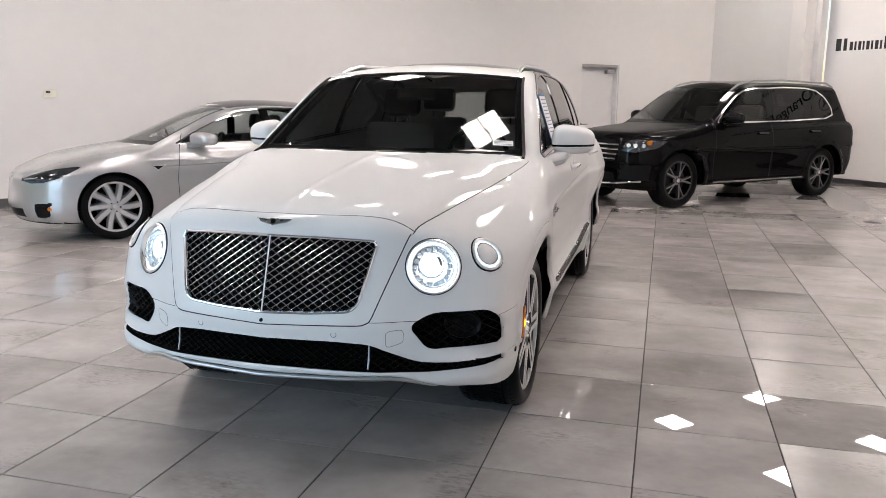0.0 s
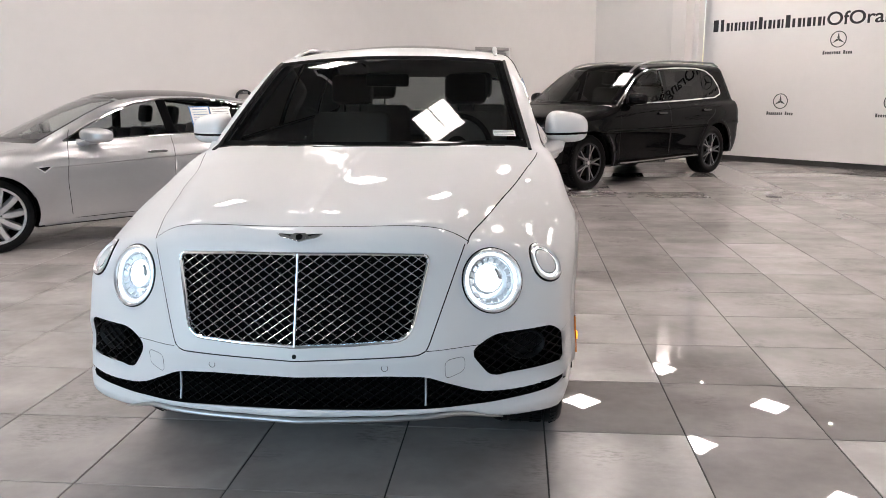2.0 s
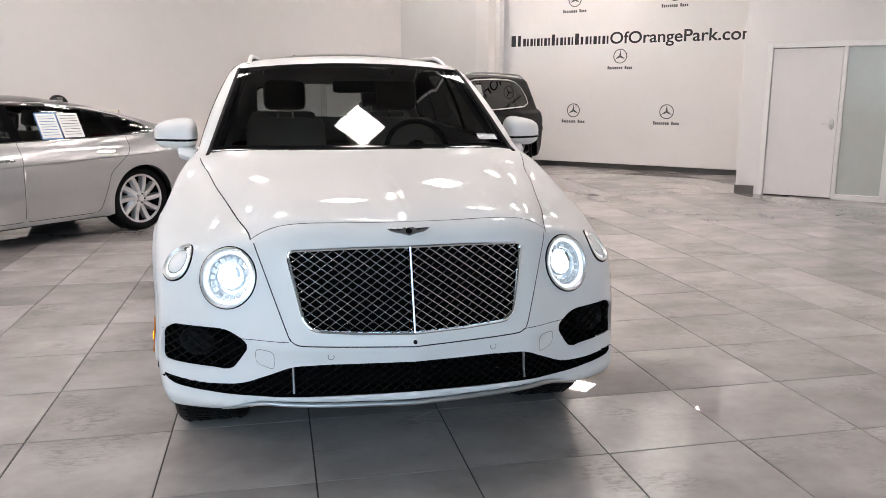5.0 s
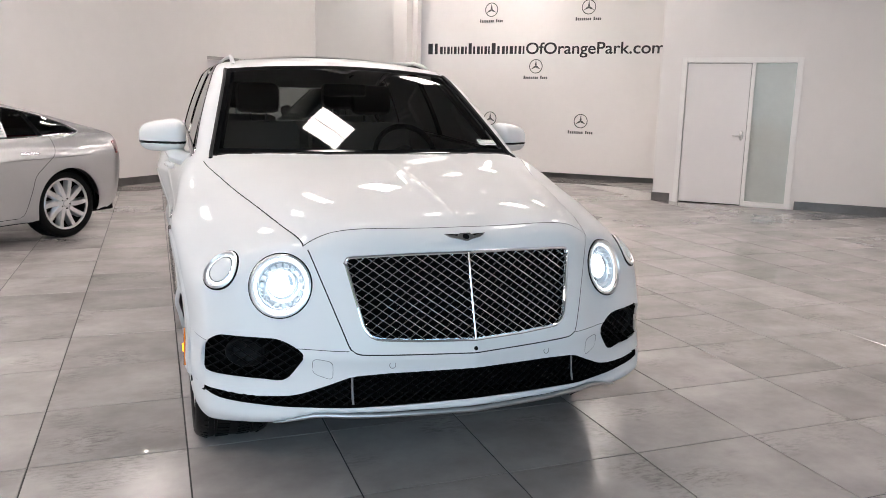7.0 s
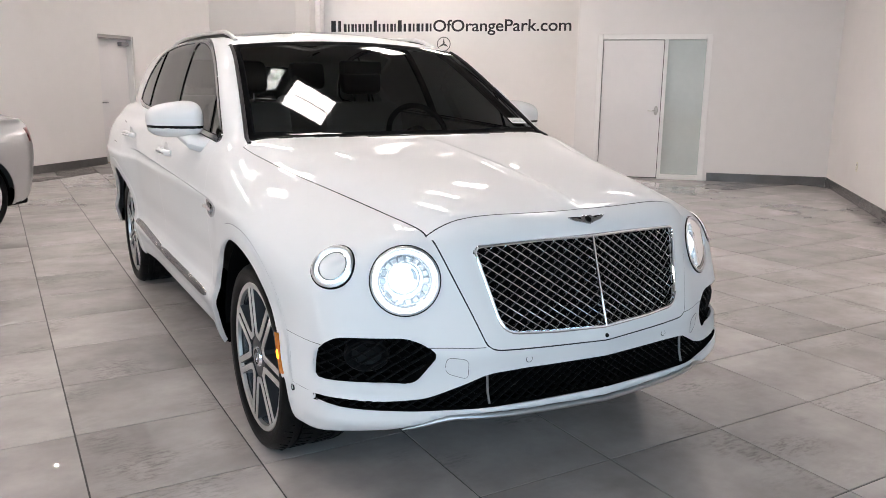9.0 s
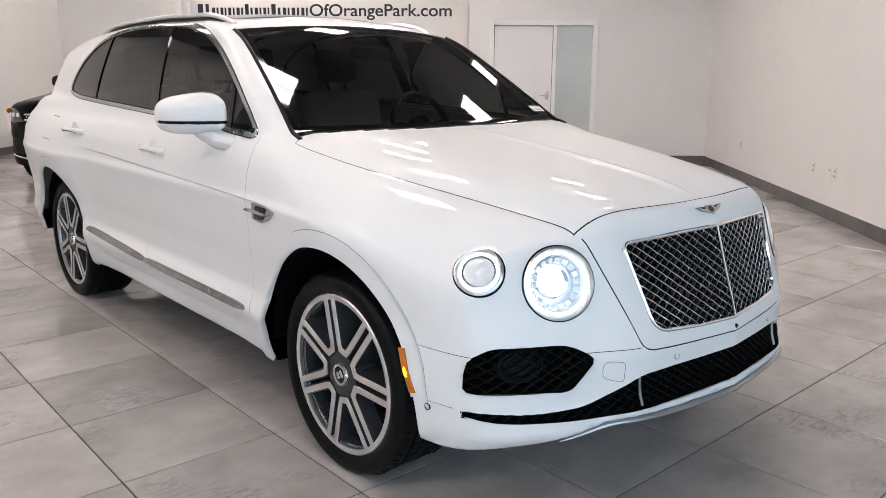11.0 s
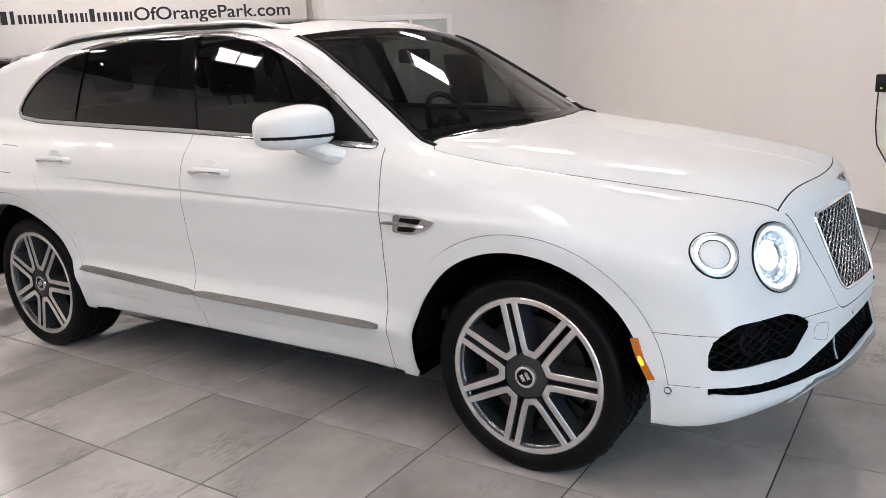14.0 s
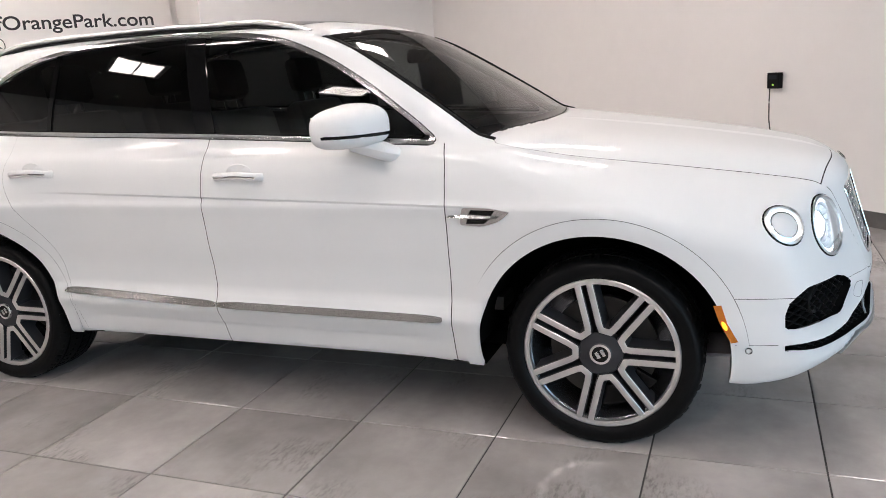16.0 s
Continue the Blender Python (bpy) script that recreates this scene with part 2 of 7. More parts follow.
def mat(name, color, rough=0.5, metal=0.0, vary=0.06, scale=6.0, bump=0.0, bump_scale=60.0, coat=0.0, spec=0.5, rough_vary=0.0):
    """A surface with tone that drifts at two scales and a fine relief."""
    m, nt, p = shader(name)
    p.inputs["Roughness"].default_value, p.inputs["Metallic"].default_value = rough, metal
    p.inputs["Coat Weight"].default_value, p.inputs["Coat Roughness"].default_value = coat, 0.02
    p.inputs["Specular IOR Level"].default_value = spec
    co = nt.nodes.new("ShaderNodeTexCoord")
    tones = []
    for s in (scale, scale * 7.3):
        no = nt.nodes.new("ShaderNodeTexNoise")
        no.inputs["Scale"].default_value, no.inputs["Detail"].default_value = s, 4.0
        nt.links.new(co.outputs["Object"], no.inputs["Vector"])
        tones.append(no)
    add = nt.nodes.new("ShaderNodeMath")
    add.operation = "MULTIPLY_ADD"
    nt.links.new(tones[0].outputs["Fac"], add.inputs[0])
    add.inputs[1].default_value = 0.65
    half = nt.nodes.new("ShaderNodeMath")
    half.operation = "MULTIPLY"
    half.inputs[1].default_value = 0.35
    nt.links.new(tones[1].outputs["Fac"], half.inputs[0])
    nt.links.new(half.outputs[0], add.inputs[2])
    ramp = nt.nodes.new("ShaderNodeMapRange")
    ramp.inputs["From Min"].default_value, ramp.inputs["From Max"].default_value = 0.3, 0.7
    ramp.inputs["To Min"].default_value, ramp.inputs["To Max"].default_value = 1 - vary, 1 + vary
    nt.links.new(add.outputs[0], ramp.inputs["Value"])
    mul = nt.nodes.new("ShaderNodeVectorMath")
    mul.operation = "SCALE"
    mul.inputs[0].default_value = color
    nt.links.new(ramp.outputs[0], mul.inputs["Scale"])
    nt.links.new(mul.outputs[0], p.inputs["Base Color"])
    if rough_vary:
        rr = nt.nodes.new("ShaderNodeMapRange")
        rr.inputs["From Min"].default_value, rr.inputs["From Max"].default_value = 0.3, 0.7
        rr.inputs["To Min"].default_value, rr.inputs["To Max"].default_value = rough * (1 - rough_vary), rough * (1 + rough_vary)
        nt.links.new(tones[1].outputs["Fac"], rr.inputs["Value"])
        nt.links.new(rr.outputs[0], p.inputs["Roughness"])
    if bump:
        bn = nt.nodes.new("ShaderNodeTexNoise")
        bn.inputs["Scale"].default_value, bn.inputs["Detail"].default_value = bump_scale, 6.0
        nt.links.new(co.outputs["Object"], bn.inputs["Vector"])
        b = nt.nodes.new("ShaderNodeBump")
        b.inputs["Strength"].default_value, b.inputs["Distance"].default_value = bump, 0.002
        nt.links.new(bn.outputs["Fac"], b.inputs["Height"])
        nt.links.new(b.outputs[0], p.inputs["Normal"])
    return m


def glow(name, color, strength):
    m, nt, p = shader(name)
    p.inputs["Base Color"].default_value = (*color, 1)
    p.inputs["Emission Color"].default_value = (*color, 1)
    p.inputs["Emission Strength"].default_value = strength
    return m


def pane(name, tint, gloss=1.0, ior=1.5):
    """Thin glass: clear with a tint, and a reflection that grows at grazing angles."""
    m, nt, p = shader(name)
    nt.nodes.remove(p)
    tr, gl, mix, fr = (nt.nodes.new("ShaderNode" + k) for k in ("BsdfTransparent", "BsdfGlossy", "MixShader", "Fresnel"))
    tr.inputs["Color"].default_value = (*tint, 1)
    gl.inputs["Roughness"].default_value, gl.inputs["Color"].default_value = 0.0, (gloss, gloss, gloss, 1)
    fr.inputs["IOR"].default_value = ior
    nt.links.new(fr.outputs[0], mix.inputs["Fac"])
    nt.links.new(tr.outputs[0], mix.inputs[1])
    nt.links.new(gl.outputs[0], mix.inputs[2])
    nt.links.new(mix.outputs[0], nt.nodes["Material Output"].inputs["Surface"])
    return m


def tile_material(name, random_socket, gloss, spread, worn=0.2):
    """Grey porcelain with clouds, scuffs and worn patches, polished or honed; every tile has its own drift."""
    m, nt, p = shader(name)
    N, L = nt.nodes.new, nt.links.new
    co = N("ShaderNodeTexCoord")
    if random_socket == "object":
        info = N("ShaderNodeObjectInfo").outputs["Random"]
    else:
        info = N("ShaderNodeNewGeometry").outputs["Random Per Island"]
    shift = N("ShaderNodeVectorMath")
    shift.operation = "MULTIPLY_ADD"
    comb = N("ShaderNodeCombineXYZ")
    for k in range(3):
        L(info, comb.inputs[k])
    L(comb.outputs[0], shift.inputs[0])
    shift.inputs[1].default_value = (37.0, 91.0, 53.0)
    L(co.outputs["Object"], shift.inputs[2])

    def noise_at(scale, detail, rough=0.55, stretch=None):
        no = N("ShaderNodeTexNoise")
        no.inputs["Scale"].default_value, no.inputs["Detail"].default_value, no.inputs["Roughness"].default_value = scale, detail, rough
        if stretch:
            mp = N("ShaderNodeMapping")
            mp.inputs["Scale"].default_value = stretch
            L(shift.outputs[0], mp.inputs["Vector"])
            L(mp.outputs[0], no.inputs["Vector"])
        else:
            L(shift.outputs[0], no.inputs["Vector"])
        return no.outputs["Fac"]

    def ramp(src, a, b, lo, hi):
        r = N("ShaderNodeMapRange")
        for k, v in (("From Min", a), ("From Max", b), ("To Min", lo), ("To Max", hi)):
            r.inputs[k].default_value = v
        L(src, r.inputs["Value"])
        return r.outputs[0]

    def mul(a, b):
        r = N("ShaderNodeMath")
        r.operation = "MULTIPLY"
        L(a, r.inputs[0])
        L(b, r.inputs[1])
        return r.outputs[0]
    cloud = ramp(noise_at(2.3, 3.0, 0.5, (1.0, 1.35, 1.0)), 0.3, 0.72, 0.80, 1.18)
    fine = ramp(noise_at(16.0, 4.0, 0.6), 0.25, 0.75, 0.94, 1.06)
    each = ramp(info, 0.0, 1.0, 0.85, 1.13)
    patch_mask = ramp(noise_at(2.6, 3.0), 0.48, 0.72, 0.0, 1.0)
    chips = ramp(noise_at(22.0, 4.0, 0.65, (1.0, 1.9, 1.0)), 0.44, 0.72, 0.0, 0.50)
    scars = mul(ramp(noise_at(2.1, 2.0), 0.55, 0.66, 0.0, 1.0), ramp(noise_at(24.0, 4.0, 0.65, (1.0, 2.6, 1.0)), 0.45, 0.70, 0.0, 0.62))
    wear = mul(patch_mask, chips)
    tone = mul(mul(mul(cloud, fine), each), ramp(scars, 0.0, 1.0, 1.0, 0.35))
    sc = N("ShaderNodeVectorMath")
    sc.operation = "SCALE"
    sc.inputs[0].default_value = (0.385, 0.360, 0.349)
    L(tone, sc.inputs["Scale"])
    mix = N("ShaderNodeMix")
    mix.data_type = "RGBA"
    L(wear, mix.inputs["Factor"])
    L(sc.outputs[0], mix.inputs["A"])
    mix.inputs["B"].default_value = (0.45, 0.43, 0.415, 1)
    L(mix.outputs["Result"], p.inputs["Base Color"])
    rough = ramp(noise_at(5.0, 4.0, 0.5), 0.25, 0.8, gloss, gloss + spread)
    addr = N("ShaderNodeMath")
    addr.operation = "MULTIPLY_ADD"
    L(wear, addr.inputs[0])
    addr.inputs[1].default_value = worn
    L(rough, addr.inputs[2])
    L(addr.outputs[0], p.inputs["Roughness"])
    p.inputs["IOR"].default_value = 1.68
    b = N("ShaderNodeBump")
    b.inputs["Strength"].default_value, b.inputs["Distance"].default_value = 0.002, 0.002
    L(noise_at(14.0, 3.0), b.inputs["Height"])
    L(b.outputs[0], p.inputs["Normal"])
    return m


M_TILE = tile_material("polished_tile", "object", 0.004, 0.012)
M_TILE_HONED = tile_material("honed_tile", "object", 0.195, 0.065, 0.0)
M_TILE_FAR = tile_material("polished_tile_joined", "island", 0.004, 0.012)
M_TILE_HONED_FAR = tile_material("honed_tile_joined", "island", 0.195, 0.065, 0.0)
M_GROUT = mat("grout", (0.04, 0.038, 0.037), 0.85, vary=0.2, scale=9, bump=0.3)
M_WALL = mat("wall_paint", (0.83, 0.805, 0.79), 0.55, vary=0.025, scale=0.8, bump=0.12, bump_scale=160)
M_WALL_GREY = mat("wall_paint_grey", (0.79, 0.772, 0.762), 0.55, vary=0.025, scale=0.8, bump=0.12, bump_scale=160)
M_CEIL = mat("ceiling_paint", (0.19, 0.185, 0.18), 0.9, vary=0.05, scale=2, bump=0.3, bump_scale=90)
M_BASE = mat("base_tile", (0.115, 0.11, 0.108), 0.25, vary=0.2, scale=3)
M_DOOR = mat("door_paint", (0.80, 0.78, 0.78), 0.35, vary=0.02, scale=1.5)
M_MID_GREY = mat("mid_grey", (0.42, 0.40, 0.39), 0.4, vary=0.03)
M_FRAME = mat("frame_paint", (0.84, 0.83, 0.82), 0.35, vary=0.02)
M_BANNER = mat("banner_cloth", (0.87, 0.845, 0.83), 0.75, vary=0.02, scale=1.2, bump=0.25, bump_scale=9)
M_INK = mat("dark_print", (0.022, 0.022, 0.026), 0.5, vary=0.1)
M_INK_SOFT = mat("grey_print", (0.10, 0.10, 0.105), 0.5, vary=0.1)
M_SILVERY = mat("brushed_nickel", (0.55, 0.54, 0.52), 0.28, 1.0, vary=0.08)
M_WHITE_PLASTIC = mat("white_plastic", (0.84, 0.81, 0.70), 0.35, vary=0.03)
M_BLACK_PLASTIC = mat("black_plastic", (0.005, 0.005, 0.0055), 0.45, spec=0.14, vary=0.15, scale=14, bump=0.1, bump_scale=220)
M_BLACK_GLOSS = mat("black_gloss", (0.003, 0.003, 0.0035), 0.12, vary=0.1, spec=0.25)
M_SCREEN = mat("dark_display", (0.03, 0.035, 0.04), 0.1)
M_CABLE = mat("cable_rubber", (0.015, 0.015, 0.016), 0.5)
M_PANEL = glow("panel_light", (1.0, 0.890, 0.850), PANEL_GLOW)
M_DOWN = glow("added_spot_glow", (1.0, 0.94, 0.86), PANEL_GLOW * 36.0)
M_CLEAR = pane("clear_glass", (0.90, 0.95, 0.93))
M_FROST = mat("film_backed_glass", (0.52, 0.55, 0.525), 0.06, vary=0.05, scale=2, spec=0.3)
M_ALU = mat("anodised_frame", (0.35, 0.35, 0.36), 0.35, 1.0, vary=0.06)
M_ASPHALT = mat("asphalt", (0.055, 0.055, 0.057), 0.9, vary=0.25, scale=2, bump=0.6, bump_scale=120)
# cars
M_WHITE = mat("pearl_white_paint", (0.75, 0.753, 0.753), 0.5, vary=0.012, scale=2.0, coat=0.42, spec=0.05)
M_SILVER = mat("silver_metallic_paint", (0.50, 0.505, 0.515), 0.30, 0.72, vary=0.03, scale=3.0, coat=1.0)
M_BLACKCAR = mat("black_paint", (0.0015, 0.0015, 0.0018), 0.3, vary=0.1, scale=3.0, coat=0.30, spec=0.01)
M_SEAM = mat("shut_line", (0.012, 0.012, 0.013), 0.8)
M_LINE_GREY = mat("line_grey", (0.16, 0.16, 0.165), 0.7)
M_CHROME = mat("chrome", (0.86, 0.86, 0.87), 0.06, 1.0, vary=0.03)
M_DARK_CHROME = mat("smoked_chrome", (0.55, 0.55, 0.56), 0.2, 1.0, vary=0.05)
M_MESH_CHROME = mat("mesh_chrome", (0.70, 0.70, 0.71), 0.16, 1.0, vary=0.05)
M_MOULDING = mat("grey_moulding", (0.30, 0.295, 0.29), 0.25, 1.0, vary=0.06)
M_BRIGHT = mat("bright_trim", (0.80, 0.80, 0.81), 0.32, 1.0, vary=0.04)
M_SPOKE_GREY = mat("grey_spoke", (0.30, 0.30, 0.305), 0.35, 0.8, vary=0.08)
M_BARREL = mat("silver_barrel", (0.22, 0.23, 0.25), 0.25, 0.9, vary=0.08)
M_SATIN = mat("satin_silver", (0.40, 0.40, 0.405), 0.35, 1.0, vary=0.05)
M_RUBBER = mat("tyre_rubber", (0.004, 0.004, 0.0043), 0.45, spec=0.12, vary=0.2, scale=12, bump=0.25, bump_scale=160)
M_ALLOY = mat("grey_alloy", (0.048, 0.050, 0.056), 0.3, 0.5, vary=0.08, coat=0.16, spec=0.2)
M_MACHINED = mat("machined_alloy", (0.70, 0.695, 0.69), 0.28, 0.9, vary=0.06, scale=20)
M_SILVER_ALLOY = mat("silver_alloy", (0.74, 0.74, 0.75), 0.28, 0.85, vary=0.05, coat=0.5)
M_STEEL = mat("brake_steel", (0.05, 0.049, 0.048), 0.4, 1.0, vary=0.15, scale=20)
# near-black of the underbody, also used for liners, rim barrels and trays behind openings
M_NEAR_BLACK = mat("underbody", (0.003, 0.003, 0.003), 0.9, spec=0.05, vary=0.2)
M_WINDSCREEN = pane("windscreen_glass", (0.48, 0.505, 0.50), 1.0, 1.33)
M_TINT = pane("tinted_glass", (0.045, 0.047, 0.048), 1.0, 1.36)
M_TINT_FRONT = pane("smoked_glass", (0.21, 0.225, 0.22), 1.0, 1.36)
M_TINT_LIGHT = pane("light_tinted_glass", (0.60, 0.63, 0.63), 1.0, 1.42)
M_FRIT = mat("black_glass_border", (0.003, 0.003, 0.0032), 0.05, spec=0.25)
M_LENS = pane("lamp_lens", (0.96, 0.97, 0.98), 1.0, 1.09)
M_REFLECTOR = mat("lamp_reflector", (0.86, 0.89, 0.92), 0.22, 0.45, vary=0.1, scale=30, bump=1.0, bump_scale=48)
M_LAMP = glow("headlamp_glow", (0.88, 0.95, 1.0), 5.0)
M_DRL = glow("ring_glow", (0.92, 0.97, 1.0), 0.82)
M_AMBER = mat("amber_lens", (0.52, 0.15, 0.008), 0.12, vary=0.15, scale=40, coat=0.6)
M_AMBER_GLOW = glow("amber_bulb", (1.0, 0.36, 0.02), 2.2)
M_RED = mat("red_lens", (0.20, 0.008, 0.008), 0.1, vary=0.15, scale=20, coat=0.8)
M_LEATHER_PALE = mat("pale_leather", (0.62, 0.61, 0.59), 0.5, vary=0.06, scale=5, bump=0.2, bump_scale=90)
M_LEATHER_DARK = mat("dark_leather", (0.008, 0.008, 0.009), 0.5, vary=0.12, scale=5, bump=0.2, bump_scale=90)
M_PAPER = mat("white_paper", (0.82, 0.82, 0.80), 0.7, vary=0.02)
M_PAPER_BLUE = mat("blue_print", (0.10, 0.22, 0.45), 0.6, vary=0.05)
M_HEAD = mat("smoked_lamp", (0.03, 0.034, 0.042), 0.08, 0.3, vary=0.5, scale=14, coat=1.0)
M_MESH = mat("black_mesh", (0.003, 0.003, 0.0033), 0.45, spec=0.12)
M_SCREEN_CLEAR = pane("green_tinted_screen", (0.80, 0.85, 0.82), 1.0, 1.55)


# ---- the showroom ----
ROOM = pose(0, 0, 0, 0, 0, 45)   # the walls stand at 45 degrees to the floor tiles
R2 = math.sqrt(2)
CEIL = 4.2
P_WIN, P_DOOR, P_BACK, P_BANNER = -9.0, 14.2, 17.3, 17.9
Q_LEFT, Q_RIGHT, Q_FAR = -12.6, 3.68, 8.5


def spot(p, q, z=0.0):
    """A place from x + y = p and x - y = q."""
    return Vector(((p + q) / 2, (p - q) / 2, z))


def room_box(bm, p0, p1, q0, q1, z0, z1, bevel=0.0):
    return box(bm, p0 / R2, p1 / R2, -q1 / R2, -q0 / R2, z0, z1, bevel, ROOM)


def setting(name, boxes, material, label, category="wall", bevel=0.0):
    bm = bmesh.new()
    for b in boxes:
        room_box(bm, *b, bevel)
    return tagged(part(name, bm, material, None, smooth=False), label, category, kind="structure")


T = 0.25
DOOR_P = (12.45, 13.75)
setting("wall_west", [(P_WIN, DOOR_P[0], Q_LEFT - T, Q_LEFT, 0, CEIL), (DOOR_P[1], P_BACK + T, Q_LEFT - T, Q_LEFT, 0, CEIL),
                      (DOOR_P[0], DOOR_P[1], Q_LEFT - T, Q_LEFT, 2.16, CEIL)], M_WALL, "long off-white painted plaster wall")
setting("wall_north", [(P_BACK, P_BACK + T, Q_LEFT, -9.1, 0, CEIL)], M_WALL_GREY, "short off-white painted wall beside the column")
setting("wall_behind_banner", [(P_BANNER + 0.15, P_BANNER + 0.15 + T, -9.3, -1.1, 0, CEIL)], M_WALL, "white wall behind the printed banner")
setting("wall_return", [(P_DOOR + T, P_BANNER + 0.15, -1.6, -1.6 + T, 0, CEIL)], M_WALL, "short white return wall behind the office door")
DQ0, DQ1 = -1.13, 1.19   # the opening of the office door and its sidelight
setting("wall_door_side", [(P_DOOR, P_DOOR + T, -1.6, DQ0, 0, CEIL), (P_DOOR, P_DOOR + T, DQ1, Q_RIGHT, 0, CEIL),
                           (P_DOOR, P_DOOR + T, DQ0, DQ1, 2.17, CEIL)], M_WALL_GREY, "grey-white painted wall with an office door")
setting("wall_east", [(0.8, P_DOOR + T, Q_RIGHT, Q_RIGHT + T, 0, CEIL)], M_WALL, "off-white painted wall with outlets and a charger")
setting("wall_east_return", [(0.8, 0.8 + T, Q_RIGHT + T, Q_FAR, 0, CEIL)], M_WALL, "plain white wall that turns away")
setting("wall_south_east", [(P_WIN, 0.8 + T, Q_FAR, Q_FAR + T, 0, CEIL)], M_WALL, "plain white side wall")
setting("wall_window_sill", [(P_WIN - T, P_WIN, Q_LEFT - T, Q_FAR + T, 0, 0.25), (P_WIN - T, P_WIN, Q_LEFT - T, Q_FAR + T, 3.2, CEIL)], M_WALL, "low white sill and lintel of the glazed front")
setting("column", [(16.90, 17.28, -9.665, -9.235, 0, CEIL)], M_WALL, "square white painted column beside the banner", "column", 0.006)
ceiling = setting("ceiling", [(P_WIN - T, P_BANNER + 0.4, Q_LEFT - T, Q_FAR + T, CEIL, CEIL + 0.15)], M_CEIL, "dark painted ceiling with recessed light panels", "ceiling")
setting("floor_bed", [(P_WIN - T, P_BANNER + 0.4, Q_LEFT - T, Q_FAR + T, -0.2, -0.0045)], M_GROUT, "dark grout bed under the floor tiles", "floor")
BH = 0.125
setting("baseboard_west", [(P_WIN, DOOR_P[0], Q_LEFT, Q_LEFT + 0.02, 0, BH), (DOOR_P[1], P_BACK, Q_LEFT, Q_LEFT + 0.02, 0, BH)], M_BASE, "dark grey tile skirting along the wall", "baseboard", 0.002)
setting("baseboard_north", [(P_BACK - 0.02, P_BACK, Q_LEFT + 0.02, -9.4, 0, BH)], M_BASE, "dark grey tile skirting along the wall", "baseboard", 0.002)
setting("baseboard_door_side", [(P_DOOR - 0.02, P_DOOR, -1.62, DQ0 - 0.1, 0, BH), (P_DOOR - 0.02, P_DOOR, DQ1 + 0.1, Q_RIGHT - 0.02, 0, BH)], M_BASE, "dark grey tile skirting along the wall", "baseboard", 0.002)
setting("baseboard_east", [(0.8, P_DOOR - 0.02, Q_RIGHT - 0.02, Q_RIGHT, 0, BH)], M_BASE, "dark grey tile skirting along the wall", "baseboard", 0.002)
setting("baseboard_banner", [(P_BANNER + 0.12, P_BANNER + 0.15, -9.3, -1.6, 0, BH)], M_BASE, "dark grey tile skirting behind the banner", "baseboard", 0.002)
setting("ground", [(-60, P_WIN - T - 0.05, -60, 60, -0.3, -0.12)], M_ASPHALT, "asphalt forecourt outside the windows", "ground")

# the glazed front behind the camera
front = empty("window_1", Matrix(), "tall showroom window with slim metal mullions", "window", kind="structure")
for k in range(12):
    q = Q_LEFT + 0.2 + k * 1.9
    if q < Q_FAR:
        part("mullion", room_box(bmesh.new(), P_WIN - 0.16, P_WIN - 0.04, q - 0.05, q + 0.05, 0.25, 3.2, 0.004), M_ALU, front, smooth=False)
    if q + 1.85 < Q_FAR:
        g = part("pane", room_box(bmesh.new(), P_WIN - 0.11, P_WIN - 0.10, q + 0.05, q + 1.85, 0.25, 3.2), M_CLEAR, front, smooth=False)
        g.visible_shadow = False

# the flush service door in the long wall
sd = empty("door_1", Matrix(), "flush off-white service door set back in the wall", "door", kind="structure")
part("door_leaf", room_box(bmesh.new(), DOOR_P[0] + 0.045, DOOR_P[1] - 0.045, Q_LEFT - 0.24, Q_LEFT - 0.18, 0.01, 2.115, 0.004), M_DOOR, sd, smooth=False)
bm = bmesh.new()
for b in ((DOOR_P[0], DOOR_P[0] + 0.035, Q_LEFT - 0.245, Q_LEFT - 0.03, 0, 2.16), (DOOR_P[1] - 0.035, DOOR_P[1], Q_LEFT - 0.245, Q_LEFT - 0.03, 0, 2.16)):
    room_box(bm, *b, 0.003)
part("door_frame", bm, M_FRAME, sd, smooth=False)
# The head's grey stands in for the shade at the top of the recess.
part("door_head", room_box(bmesh.new(), DOOR_P[0] + 0.035, DOOR_P[1] - 0.035, Q_LEFT - 0.245, Q_LEFT - 0.03, 2.105, 2.16, 0.003), M_MID_GREY, sd, "head of the frame, greyed for the shade of the recess", smooth=False)
part("closer", room_box(bmesh.new(), 13.38, 13.66, Q_LEFT - 0.18, Q_LEFT - 0.06, 1.99, 2.06, 0.006), M_ALU, sd, "grey metal door closer", smooth=False)

hp = spot(DOOR_P[0] + 0.16, Q_LEFT - 0.18, 1.03)
hm = Matrix.Translation(hp) @ ROOM @ pose(0, 0, 0, 90, 0, 0)
bm = lathe(bmesh.new(), [(0, 0.012), (0.022, 0.012), (0.03, 0.006), (0.032, 0)], hm, 24)
tube(bm, [hm @ Vector((0, 0, 0.008)), hm @ Vector((0, 0, 0.05)), hm @ Vector((0.03, 0, 0.06)), hm @ Vector((0.12, 0, 0.058))], 0.011)
part("door_handle", bm, M_ALU, sd, "dull metal lever handle")

